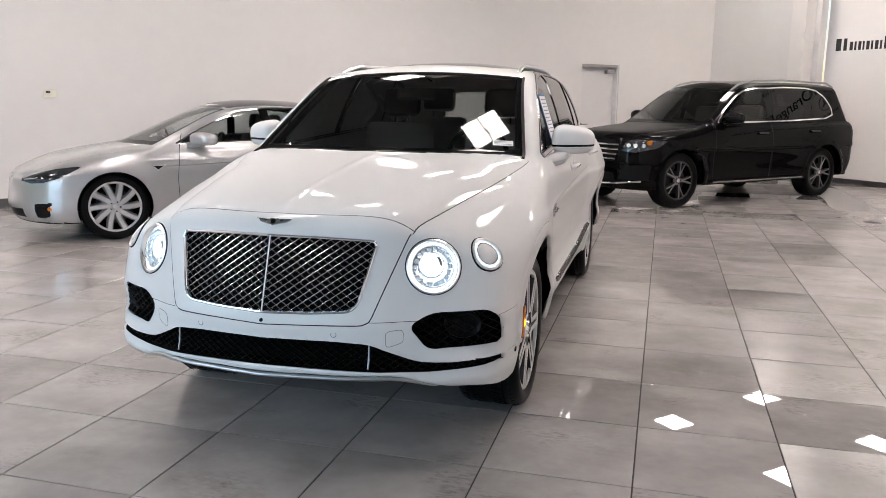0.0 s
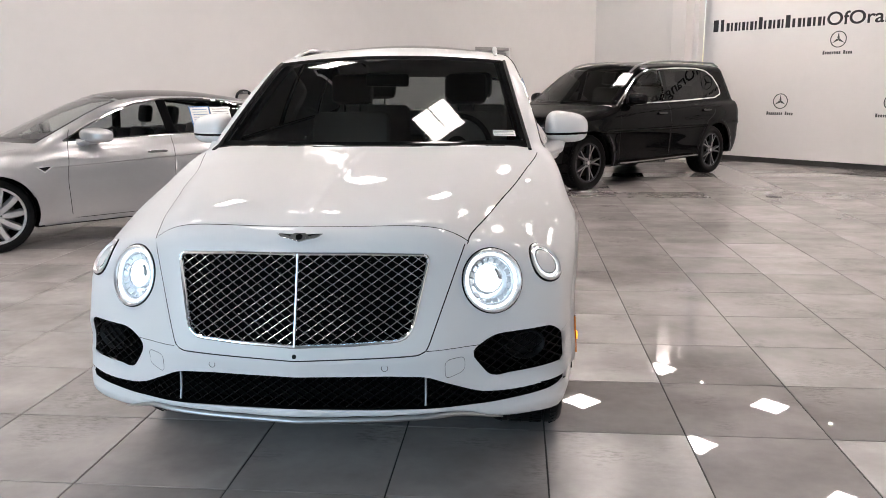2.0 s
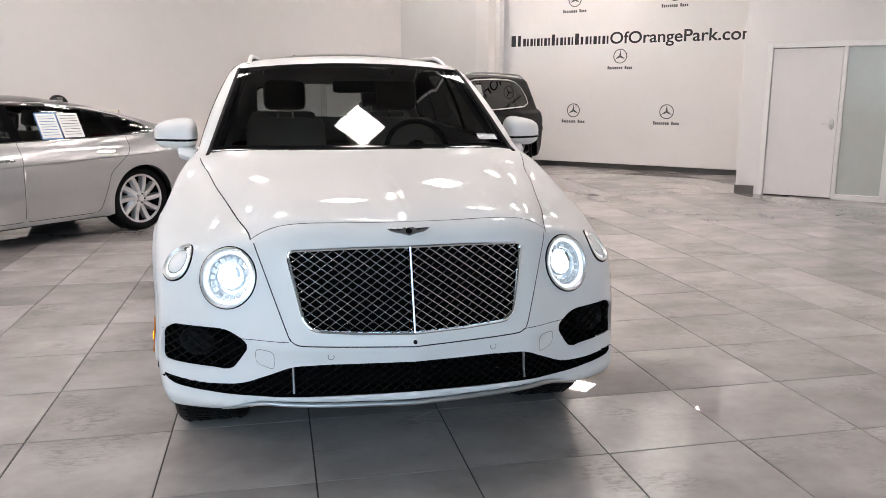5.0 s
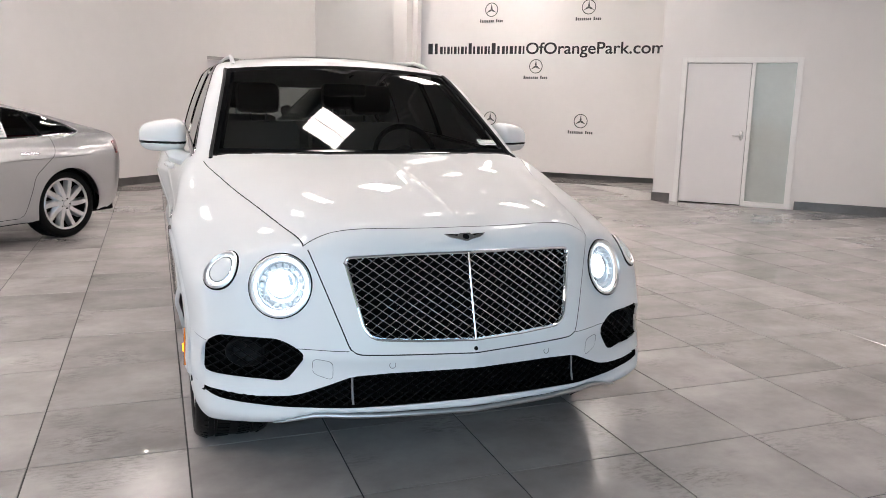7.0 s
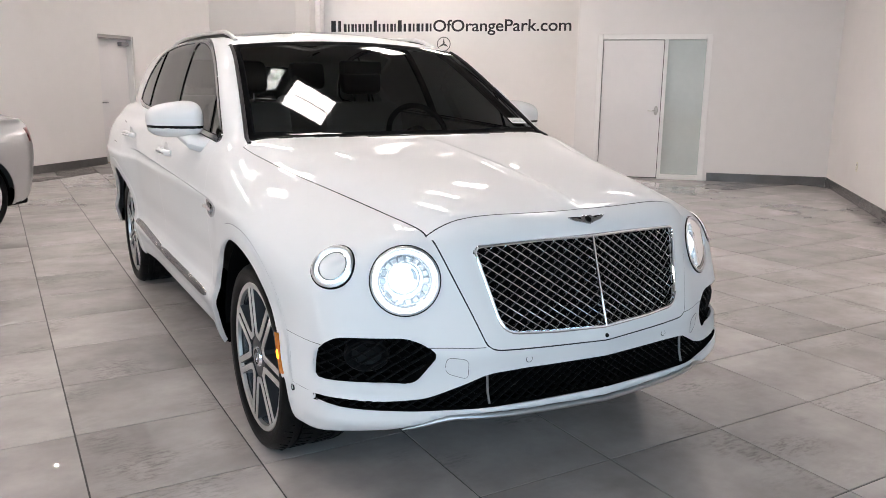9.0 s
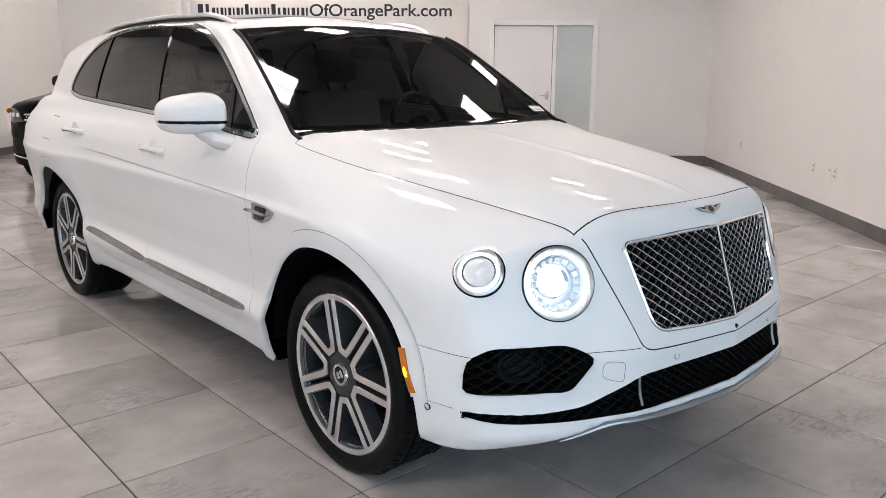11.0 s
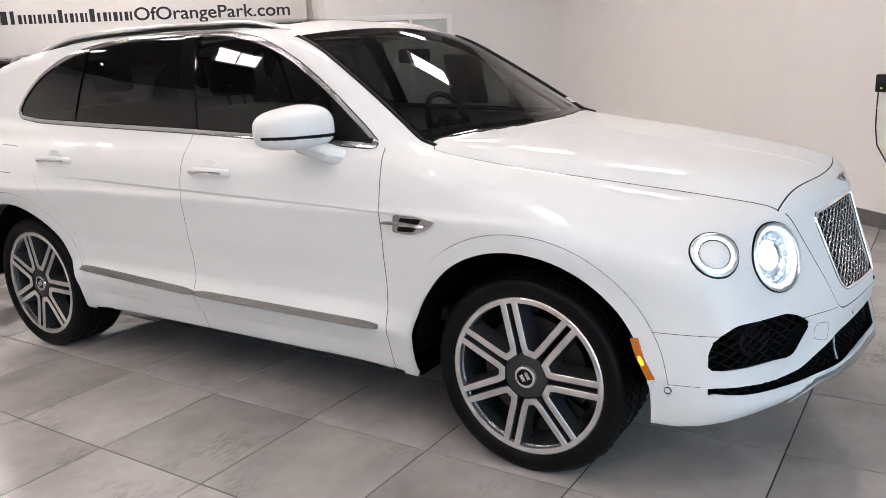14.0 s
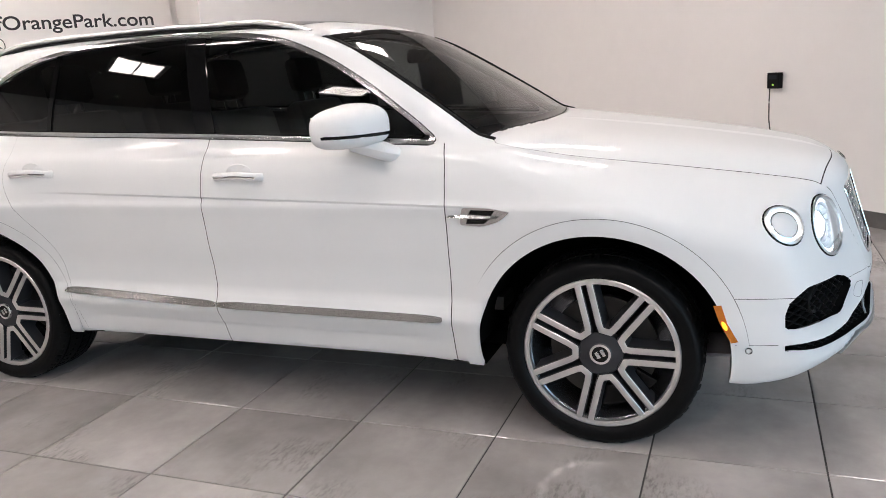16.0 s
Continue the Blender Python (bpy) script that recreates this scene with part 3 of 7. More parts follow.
# the office door with its sidelight
od = empty("door_2", Matrix(), "white flush office door with a tall glass sidelight", "door", kind="structure")
DQM = 0.27
leaf = part("door_leaf", room_box(bmesh.new(), P_DOOR + 0.02, P_DOOR + 0.075, DQ0 + 0.087, DQM - 0.042, 0.016, 2.096, 0.004), M_DOOR, od, smooth=False)
bm = bmesh.new()
for b in ((P_DOOR - 0.03, P_DOOR + 0.16, DQ0 - 0.03, DQ0 + 0.075, 0, 2.185), (P_DOOR - 0.03, P_DOOR + 0.16, DQ1 - 0.095, DQ1 + 0.02, 0, 2.185),
          (P_DOOR - 0.03, P_DOOR + 0.16, DQ0 + 0.075, DQ1 - 0.095, 2.105, 2.185), (P_DOOR - 0.03, P_DOOR + 0.16, DQM - 0.03, DQM + 0.045, 0, 2.105),
          (P_DOOR - 0.03, P_DOOR + 0.16, DQM + 0.045, DQ1 - 0.095, 0, 0.075)):
    room_box(bm, *b, 0.004)
part("door_frame", bm, M_FRAME, od, smooth=False)
# An added near-black board paints the shade into the gaps round the leaf.
part("gap_shade_board", room_box(bmesh.new(), P_DOOR + 0.085, P_DOOR + 0.11, DQ0 + 0.06, DQM - 0.02, 0.0, 2.12), M_NEAR_BLACK, od, "near-black board that paints the shade in the door gaps", smooth=False)
part("pane", room_box(bmesh.new(), P_DOOR + 0.05, P_DOOR + 0.062, DQM + 0.045, DQ1 - 0.095, 0.075, 2.105), M_FROST, od, "greenish film-backed glass pane", smooth=False)
bm = bmesh.new()
hp = spot(P_DOOR + 0.02, DQM - 0.13, 1.045)
hm = Matrix.Translation(hp) @ ROOM @ pose(0, 0, 0, 0, -90, 0)
lathe(bm, [(0, 0.012), (0.022, 0.012), (0.03, 0.006), (0.032, 0)], hm @ Matrix.Diagonal((2.2, 1, 1, 1)), 24)
tube(bm, [hm @ Vector((0, 0, 0.008)), hm @ Vector((0, 0, 0.05)), hm @ Vector((0, 0.03, 0.06)), hm @ Vector((0, 0.12, 0.058))], 0.011)
handle = part("door_handle", bm, M_SILVERY, od, "brushed nickel lever handle")

# the printed banner
banner = empty("banner", Matrix(), "white printed cloth banner wall with dark lettering and round emblems", "banner")
part("cloth", room_box(bmesh.new(), P_BANNER, P_BANNER + 0.06, -9.3, -1.75, 0.10, 4.1, 0.01), M_BANNER, banner, smooth=False)
BW = 17.898
blocks = [1.5, 0.88, 0.8, 0.85, 0.88, 1.0, 0.88, 0.8, 1.2, 0.88, 1.0, 0.85]   # widths of the blocks
Q0, Q1, CAP, BASE_Z = -9.06, -2.20, 0.215, 2.41
at, pitch = Q0, 3.06 / sum(blocks)
for n, w in enumerate(blocks):   # the maker's name stays a row of plain bars
    w, h = w * pitch, CAP * (1.0 if n in (0, 5, 8) else 0.7)
    bm = bmesh.new()
    room_box(bm, BW - 0.004, BW + 0.003, at + 0.08 * w, at + 0.44 * w, BASE_Z, BASE_Z + h)
    room_box(bm, BW - 0.004, BW + 0.003, at + 0.62 * w, at + 0.84 * w, BASE_Z, BASE_Z + min(h, 0.7 * CAP) if n else BASE_Z + h)
    part("letter_bar", bm, M_INK, banner, smooth=False)
    at += w
fc = bpy.data.curves.new("lettering", "FONT")
fc.body, fc.size, fc.extrude, fc.offset = "OfOrangePark.com", 1.0, 0.004, 0.012
fo = bpy.data.objects.new("lettering", fc)
scene.collection.objects.link(fo)
bpy.context.view_layer.update()
tw = fo.dimensions.x
fm = bpy.data.meshes.new_from_object(fo.evaluated_get(bpy.context.evaluated_depsgraph_get()))
bpy.data.objects.remove(fo)
want = (Q1 - at) / R2
for v in fm.vertices:
    v.co = Vector((v.co.x * want / tw, v.co.y * CAP / 0.70, v.co.z))
fm.materials.append(M_INK)
txt = new("lettering", fm)
txt.matrix_world = Matrix.Translation(spot(BW, at, BASE_Z)) @ pose(0, 0, 0, 90, 0, -45)
txt.parent = banner
for sx, sz in ((5.45, 1.13), (6.79, 1.13), (6.11, 2.17), (5.42, 3.27), (6.82, 3.27)):
    c = spot(BW, 2 * sx - BW, sz)
    m = Matrix.Translation(c) @ pose(0, 0, 0, 90, 0, -45)
    bm = bmesh.new()
    lathe(bm, [(0.122, -0.003), (0.122, 0.004), (0.137, 0.004), (0.137, -0.003)], m, 40)
    for a in (90, 210, 330):
        d, s = Vector((math.cos(radians(a)), math.sin(radians(a)))), Vector((-math.sin(radians(a)), math.cos(radians(a))))
        q = [d * 0.122, d * 0.02 + s * 0.02, -d * 0.01, d * 0.02 - s * 0.02]
        vs = [bm.verts.new(m @ Vector((k.x, k.y, 0.004))) for k in q]
        bm.faces.new(vs)
    part("emblem", bm, M_INK_SOFT, banner, smooth=False)
    bm = bmesh.new()
    for k in range(13):
        if k != 8:
            u = -0.25 + k * 0.0385
            hgt = 0.062 if k in (0, 9) else 0.045
            box(bm, u + 0.004, u + 0.031, -0.245, -0.245 + hgt, -0.002, 0.004, 0, m)
    tagged(part("caption_print", bm, M_INK_SOFT, banner, smooth=False), kind="stuff")

# ceiling panels on their grid
def ceiling_light(m):
    e = empty("ceiling_light", m, "square recessed white ceiling light panel, lit", "ceiling light", "ceiling light panels")
    bm = bmesh.new()
    for b in ((-0.305, 0.305, -0.305, -0.25), (-0.305, 0.305, 0.25, 0.305), (-0.305, -0.25, -0.25, 0.25), (0.25, 0.305, -0.25, 0.25)):
        box(bm, *b, -0.012, 0.02, 0.002)
    part("frame", bm, M_FRAME, e, smooth=False)
    for u0, u1 in ((-0.25, -0.010), (0.010, 0.25)):
        part("diffuser", box(bmesh.new(), u0, u1, -0.25, 0.25, -0.004, 0.01, 0.0), M_PANEL, e, smooth=False)
    part("divider", box(bmesh.new(), -0.010, 0.010, -0.25, 0.25, -0.008, 0.01, 0.0), M_FRAME, e, smooth=False)
    return e


def downlight(m):
    e = empty("downlight", m, "small round recessed ceiling spotlight, lit, added to brighten the walls", "spotlight", "ceiling spotlights")
    part("trim_ring", lathe(bmesh.new(), [(0.021, 0.01), (0.021, -0.008), (0.055, -0.008), (0.06, 0.01)], None, 24), M_FRAME, e)
    part("bulb", lathe(bmesh.new(), [(0.0, -0.002), (0.021, -0.002), (0.021, 0.008)], None, 24), M_DOWN, e, smooth=False)
    return e


first, spotl = None, None
for i in range(-6, 5):
    for j in range(-3, 5):
        x, y = 3.62 + 1.66 * (i + j), 9.5 + 1.69 * (i - j)
        p, q = x + y, x - y
        if P_WIN + 1.5 < p < P_BANNER - 1.0 and Q_LEFT + 1.2 < q < (Q_RIGHT - 0.9 if p > 0.8 else Q_FAR - 1) and not (p > P_DOOR - 0.8 and q > -2.6) and (i, j) not in ((-1, -1), (0, 2)) and (y > 1.0 or x < -2.5):
            m = Matrix.Translation((x, y, CEIL)) @ ROOM
            first = copy_thing(first, m) if first else ceiling_light(m)
rows = [(16.5, -11.4 + 1.75 * k) for k in range(6)] + [(14.6 - 2.9 * k, Q_LEFT + 1.1) for k in range(7)] 
for p, q in rows:   # rows of spotlights added to brighten the walls, their places made up
    m = Matrix.Translation(spot(p, q, CEIL)) @ ROOM
    spotl = copy_thing(spotl, m) if spotl else downlight(m)


# ---- the white luxury SUV ----
def arch_ring(y, z, wheels, wz):
    return np.minimum(*[np.hypot(y - w, z - wz) for w in wheels])


SUV_WHEELS, SUV_WZ, SUV_ARCH = (0.905, 3.935), 0.372, 0.464
SUV_Y0 = [(0.28, -0.02), (0.33, -0.085), (0.37, -0.118), (0.41, -0.116), (0.47, -0.100), (0.54, -0.096), (0.585, -0.101), (0.62, -0.094), (0.66, -0.082), (0.80, -0.036), (0.917, 0.0), (0.96, 0.014), (1.0, 0.034), (1.1, 0.1)]
SUV_S = [(0, 0), (0.29, 0.035), (0.45, 0.072), (0.57, 0.132), (0.645, 0.170), (0.80, 0.256), (0.88, 0.325), (0.92, 0.402), (0.95, 0.51), (0.98, 0.66), (1.2, 1.9)]
SUV_W = [(0.22, 0.84), (0.26, 0.868), (0.29, 0.89), (0.34, 0.908), (0.42, 0.926), (0.475, 0.938), (0.52, 0.930), (0.56, 0.921), (0.64, 0.921), (0.76, 0.935), (0.88, 0.948), (0.925, 0.953), (0.95, 0.944), (1.05, 0.926), (1.12, 0.896), (1.17, 0.855), (1.3, 0.78)]
SUV_ZC = [(-0.2, 0.90), (0.02, 0.985), (0.082, 1.010), (0.2, 1.045), (0.5, 1.096), (0.9, 1.148), (1.33, 1.188), (1.6, 1.19), (2.64, 1.215), (3.81, 1.255), (4.5, 1.25), (5.2, 1.2)]
SUV_XS = [(-0.2, 0.52), (0.15, 0.556), (0.35, 0.608), (0.6, 0.664), (0.8, 0.710), (1.05, 0.758), (1.30, 0.815), (1.6, 0.84), (5.2, 0.85)]
SUV_DROP = [(-0.2, 0.07), (0.15, 0.078), (0.5, 0.078), (1.0, 0.070), (1.2, 0.052), (1.36, 0.022), (1.5, 0.006), (1.6, 0.0), (5.2, 0.0)]
SUV_ROOF = [(1.0, 1.38), (1.7, 1.555), (2.1, 1.658), (2.5, 1.709), (3.0, 1.731), (3.5, 1.726), (4.1, 1.690), (4.6, 1.61), (5.2, 1.46)]


def suv_hood(x, y):
    xs, zc, drop = spline(SUV_XS, y), spline(SUV_ZC, y), spline(SUV_DROP, y)
    t = np.clip(x / xs, 0, 1)
    out = np.maximum(x - xs, 0)
    ridge = 0.006 * np.exp(-(x / 0.02) ** 2) * step(1.3, 0.9, y) * step(0.05, 0.2, y)
    return zc - drop * (0.12 * t ** 2 + 0.88 * t ** 7) - (0.16 * out + 1.5 * out ** 2) + ridge


def suv_lower(x, y, z):
    slope = (spline(SUV_S, x + 0.005) - spline(SUV_S, x - 0.005)) / 0.01
    front = (spline(SUV_Y0, z) + spline(SUV_S, x) - y) / np.sqrt(1 + slope ** 2)
    r = arch_ring(y, z, SUV_WHEELS, SUV_WZ)
    w = spline(SUV_W, z) + 0.02 * np.exp(-((r - 0.45) / 0.16) ** 2)
    w = w + 0.046 * step(3.30, 3.72, y) * step(5.0, 4.2, y) * np.exp(-((z - 0.94) / 0.19) ** 2) - 0.16 * np.maximum(y - 4.3, 0) ** 2
    w = w + 0.012 * np.exp(-((y - 0.75) / 0.5) ** 2) * np.exp(-((z - 0.92) / 0.12) ** 2)
    fold = 0.934 + 0.0265 * (y - 1.47)
    w = w - 0.0075 * step(fold + 0.003, fold - 0.006, z) * step(0.70, 0.88, z) * step(3.6, 3.0, y) * step(1.25, 1.42, y)
    w = w + 0.016 * np.exp(-((z - 0.47) / 0.06) ** 2) * step(1.40, 1.62, y) * step(3.5, 3.2, y) - 0.006 * step(0.402, 0.392, z) * step(1.50, 1.75, y) * step(3.4, 3.1, y)
    side = x - w
    top = z - suv_hood(x, y)
    low = 0.046 * step(0.72, 0.50, x) * step(0.5, 0.25, y) + spline([(-0.2, 0.352), (-0.05, 0.348), (0.16, 0.322), (0.42, 0.283), (1.3, 0.283), (3.4, 0.29), (4.4, 0.36), (5.2, 0.42)], y) - z
    rear = y - (spline([(0.3, 4.9), (0.6, 5.02), (1.0, 4.98), (1.25, 4.9)], z) - 0.22 * x ** 2)
    f = smax(front, top, 0.045)
    f = smax(f, side, 0.055)
    f = smax(f, low, 0.02)
    return smax(f, rear, 0.12)


def suv_cabin(x, y, z):
    screen = (1.255 + 1.70 * (z - 1.19) + 0.35 * (z - 1.19) * (z - 1.62) + 0.140 * (x / 0.78) ** 2 - y) / 1.97
    tail = 0.05 * np.maximum(y - 3.2, 0) ** 1.7
    side = (x - (0.842 - 0.365 * (z - 1.17) + 0.05 * np.sin(np.clip((z - 1.17) / 0.47, 0, 1) * math.pi) * 0.35 - tail)) / 1.065
    roof = z - (spline(SUV_ROOF, y) - (0.042 + 0.034 * step(2.1, 2.9, y)) * (x / 0.62) ** 2)
    back = (y - (4.93 - 0.8 * (z - 1.15) - 0.12 * x ** 2)) / 1.28
    f = smax(screen, side, 0.06)
    f = smax(f, roof, 0.05)
    f = smax(f, back, 0.08)
    return smax(f, 1.0 - z, 0.02)


def suv_body(x, y, z):
    x = np.abs(x)
    return smin(suv_lower(x, y, z), suv_cabin(x, y, z), 0.018)


SUV_DLO = rounded([(1.545, 1.172), (1.62, 1.235), (1.83, 1.385), (2.04, 1.505), (2.25, 1.588), (2.45, 1.625), (2.72, 1.645), (3.1, 1.647), (3.4, 1.630), (3.62, 1.595), (3.80, 1.545), (3.95, 1.468), (4.05, 1.380), (4.09, 1.31), (4.06, 1.283), (3.85, 1.262), (2.64, 1.221)], [0.012] + [0.3] * 11 + [0.05, 0.03, 0.02, 0.05, 0.3], 4)
SUV_GRILLE = rounded([(-0.433, 0.918), (-0.2, 0.928), (0.0, 0.930), (0.2, 0.928), (0.433, 0.918), (0.374, 0.652), (0.19, 0.641), (0, 0.637), (-0.19, 0.641), (-0.374, 0.652)], [0.03, 0.02, 0.02, 0.02, 0.03, 0.05, 0.02, 0.02, 0.02, 0.05])
SUV_FOG = rounded([(0.897, 0.608), (0.852, 0.642), (0.645, 0.642), (0.568, 0.592), (0.636, 0.493), (0.904, 0.497)], [0.03, 0.03, 0.04, 0.03, 0.03, 0.01])
SUV_INTAKE = rounded([(0, 0.535), (0.30, 0.533), (0.43, 0.524), (0.50, 0.492), (0.60, 0.447), (0.72, 0.438), (0.902, 0.447), (0.907, 0.424), (0.80, 0.412), (0.64, 0.405), (0.45, 0.416), (0, 0.428)], [0.001, 0.02, 0.04, 0.03, 0.05, 0.05, 0.004, 0.004, 0.05, 0.05, 0.05, 0.001])
SUV_SHELL = rounded([(-0.556, 0.97), (0.556, 0.97), (0.430, 0.612), (0.40, 0.600), (0, 0.591), (-0.40, 0.600), (-0.430, 0.612)], [0.01, 0.01, 0.05, 0.04, 0.02, 0.04, 0.05])
SUV_FDOOR = rounded([(1.475, 0.20), (1.478, 1.10), (1.54, 1.30), (2.585, 1.40), (2.60, 0.90), (2.565, 0.20)], [0.01, 0.05, 0.02, 0.02, 0.1, 0.01])
SUV_RDOOR = rounded([(2.565, 0.20), (2.60, 0.90), (2.585, 1.40), (3.74, 1.40), (3.72, 1.05), (3.62, 0.90), (3.45, 0.70), (3.40, 0.45), (3.36, 0.20)], [0.01, 0.1, 0.02, 0.02, 0.15, 0.1, 0.1, 0.1, 0.01])
SUV_LAMPS = ((0.640, 0.816, 0.114), (0.827, 0.856, 0.078))   # x, z, radius


def lamp_axis(fn, x, z, mix=0.55):
    """Centre on the body and the direction in which a round lamp faces."""
    y = float(solve_y(fn, x, z))
    n = gradient(fn, np.array([[x, y, z]]))[0]
    n = n / np.linalg.norm(n)
    n = Vector(n) * mix + Vector((0.0, -1.0, 0.12)) * (1 - mix)
    return Vector((x, y, z)), n.normalized()


def disc_field(c, n, r):
    def field(x, y, z):
        d = np.stack([np.abs(x) - c.x, y - c.y, z - c.z], -1)
        a = d @ np.array(n)
        rad = np.linalg.norm(d - a[..., None] * np.array(n), axis=-1)
        return np.where(np.abs(a) < 0.2, rad - r, 1.0)
    return field


def build_suv(m):
    car = empty("suv", m, "white luxury SUV with a chrome mesh grille and lit round headlights", "car")
    sk = Skin(suv_body, (-1.07, -0.17, 0.24), (1.07, 5.08, 1.76), 0.0215)
    fore = lambda lab, c, n: (lab == "paint") & (n[1] < -0.12) & (c[1] < 0.75) & (c[2] < 0.98)
    sk.name("under", lambda lab, c, n: (n[2] < -0.72) & (c[2] < 0.45) & (c[1] > 0.6))
    sk.cut(lambda x, y, z: np.where(np.abs(x) > 0.6, arch_ring(y, z, SUV_WHEELS, SUV_WZ) - SUV_ARCH, 1.0), "hole", lambda lab, c, n: np.abs(c[0]) > 0.62)
    # glass
    screen = lambda lab, c, n: (lab == "paint") & (n[1] < -0.25) & (c[2] > 1.11) & (c[1] > 1.2) & (c[1] < 2.4)
    edge = lambda x, z: np.abs(x) - (0.778 - 0.325 * (z - 1.19))
    top = lambda x, z: z - (1.602 + 0.035 * (1 - (x / 0.65) ** 2))
    sk.cut(lambda x, y, z: np.maximum(np.maximum(edge(x, z), top(x, z)), 1.13 + 0.045 * step(0.60, 0.76, np.abs(x)) - z), "frit", screen)
    frit = lambda lab, c, n: lab == "frit"
    sk.cut(lambda x, y, z: np.maximum(np.maximum(edge(x, z) + 0.035, top(x, z) + 0.02), 1.208 - z), "windscreen", frit)
    side = lambda lab, c, n: (lab == "paint") & (np.abs(n[0]) > 0.22) & (c[2] > 1.12)
    dlo = polygon(SUV_DLO)
    sk.cut(lambda x, y, z: dlo(y, z) - 0.0175, "gasket", side)
    sk.cut(lambda x, y, z: dlo(y, z) - 0.014, "trim", lambda lab, c, n: lab == "gasket")
    sk.cut(lambda x, y, z: dlo(y, z) + 0.004, "gasket", lambda lab, c, n: lab == "trim")
    sk.cut(lambda x, y, z: dlo(y, z) + 0.009, "side_glass", lambda lab, c, n: (lab == "gasket") & (dlo(c[1], c[2]) < 0))
    glass = lambda lab, c, n: lab == "side_glass"
    sk.cut(lambda x, y, z: np.abs(y - 2.66 - 0.27 * (z - 1.4)) - 0.050, "pillar", glass)
    sk.cut(lambda x, y, z: np.abs(y - 1.806 - 0.15 * (z - 1.33)) - 0.014, "pillar", glass)
    sk.cut(lambda x, y, z: np.abs(y - 3.518 + 0.03 * (z - 1.4)) - 0.014, "pillar", glass)
    sk.cut(lambda x, y, z: np.maximum(np.abs(x) - 0.60, np.abs(z - 1.40) - 0.15), "rear_glass", lambda lab, c, n: (lab == "paint") & (n[1] > 0.35) & (c[2] > 1.2))
    roofp = lambda lab, c, n: (lab == "paint") & (n[2] > 0.7) & (c[2] > 1.55)
    sk.cut(lambda x, y, z: polygon(rounded([(-0.47, 2.32), (0.47, 2.32), (0.47, 3.95), (-0.47, 3.95)], 0.08))(x, y), "sunroof", roofp)
    # openings of the front
    lamps = [(*lamp_axis(suv_body, x, z, 0.88 if r > 0.09 else 1.0), r) for x, z, r in SUV_LAMPS]
    for c, n, r in lamps:
        sk.cut(disc_field(c, n, r), "hole", fore)
    gr, fog, intake, shell = polygon(SUV_GRILLE), polygon(SUV_FOG), polygon(SUV_INTAKE), polygon(SUV_SHELL)
    sk.cut(lambda x, y, z: gr(x, z), "hole", fore)
    sk.cut(lambda x, y, z: fog(np.abs(x), z), "hole", fore)
    sk.cut(lambda x, y, z: intake(np.abs(x), z), "hole", fore)
    for d in (0.004, 0.001, -0.002, -0.005, -0.008):
        sk.split(lambda x, y, z: z - 0.934 - 0.0265 * (y - 1.47) - d, lambda lab, c, n: (lab == "paint") & (np.abs(c[0]) > 0.85) & (c[1] > 1.2) & (c[1] < 3.7))
    sk.cut(lambda x, y, z: arch_ring(y, z, SUV_WHEELS, SUV_WZ) - 0.523, "flare", lambda lab, c, n: (lab == "paint") & (np.abs(n[0]) > 0.3) & (np.abs(c[0]) > 0.8) & ((c[1] > 0.6) | (c[2] > 0.447)))
    # shut lines
    g = 0.0023
    # A thin grey line paints the shade at the arch trim's step.
    sk.split(lambda x, y, z: arch_ring(y, z, SUV_WHEELS, SUV_WZ) - 0.5255, lambda lab, c, n: (lab == "paint") & (np.abs(n[0]) > 0.3) & (np.abs(c[0]) > 0.8))
    sk.name("step", lambda lab, c, n: (lab == "paint") & (np.abs(arch_ring(c[1], c[2], SUV_WHEELS, SUV_WZ) - 0.524) < 0.0016) & (np.abs(n[0]) > 0.3) & (np.abs(c[0]) > 0.8) & ((c[1] > 0.6) | (c[2] > 0.447)))
    sk.seam(lambda x, y, z: np.abs(x) - spline(SUV_XS, y), g, lambda lab, c, n: (lab == "paint") & (c[1] > 0.148) & (c[1] < 1.30) & (c[2] > 0.85) & (n[2] > 0.2))
    sk.seam(lambda x, y, z: y - 1.30 + 0.74 * (np.abs(x) - 0.815), g, lambda lab, c, n: (lab == "paint") & (np.abs(c[0]) > 0.69) & (np.abs(c[0]) < 0.817) & (c[1] > 1.28) & (c[1] < 1.42) & (c[2] > 1.05))
    nose = lambda x, y, z: y - (0.080 + 0.072 * (x / 0.547) ** 2)
    sk.seam(nose, g, lambda lab, c, n: (lab == "paint") & (np.abs(c[0]) < 0.558) & (c[2] > 0.93) & (c[1] < 0.25))
    sk.seam(lambda x, y, z: shell(x, z), g, lambda lab, c, n: (lab == "paint") & (c[2] < 0.945) & (c[2] > 0.55) & (c[1] < 0.3) & (n[1] < -0.1))
    sk.seam(lambda x, y, z: z - 0.612, g * 0.5, lambda lab, c, n: (lab == "paint") & (np.abs(c[0]) > 0.43) & (c[1] < 0.62) & ((np.abs(c[0]) < 0.60) | (np.abs(c[0]) > 0.885)))
    sk.seam(lambda x, y, z: z - 0.447, g * 0.5, lambda lab, c, n: (lab == "paint") & (np.abs(c[0]) > 0.915) & (c[1] < 0.62))
    doors = lambda lab, c, n: (lab == "paint") & (np.abs(n[0]) > 0.3) & (c[1] > 1.4) & (c[1] < 3.9) & (c[2] < 1.27) & (np.abs(c[0]) > 0.8)
    fd, rd = polygon(SUV_FDOOR), polygon(SUV_RDOOR)
    sk.seam(lambda x, y, z: fd(y, z), g, lambda lab, c, n: doors(lab, c, n) & ((c[1] > 1.62) | (c[2] < 1.166)))
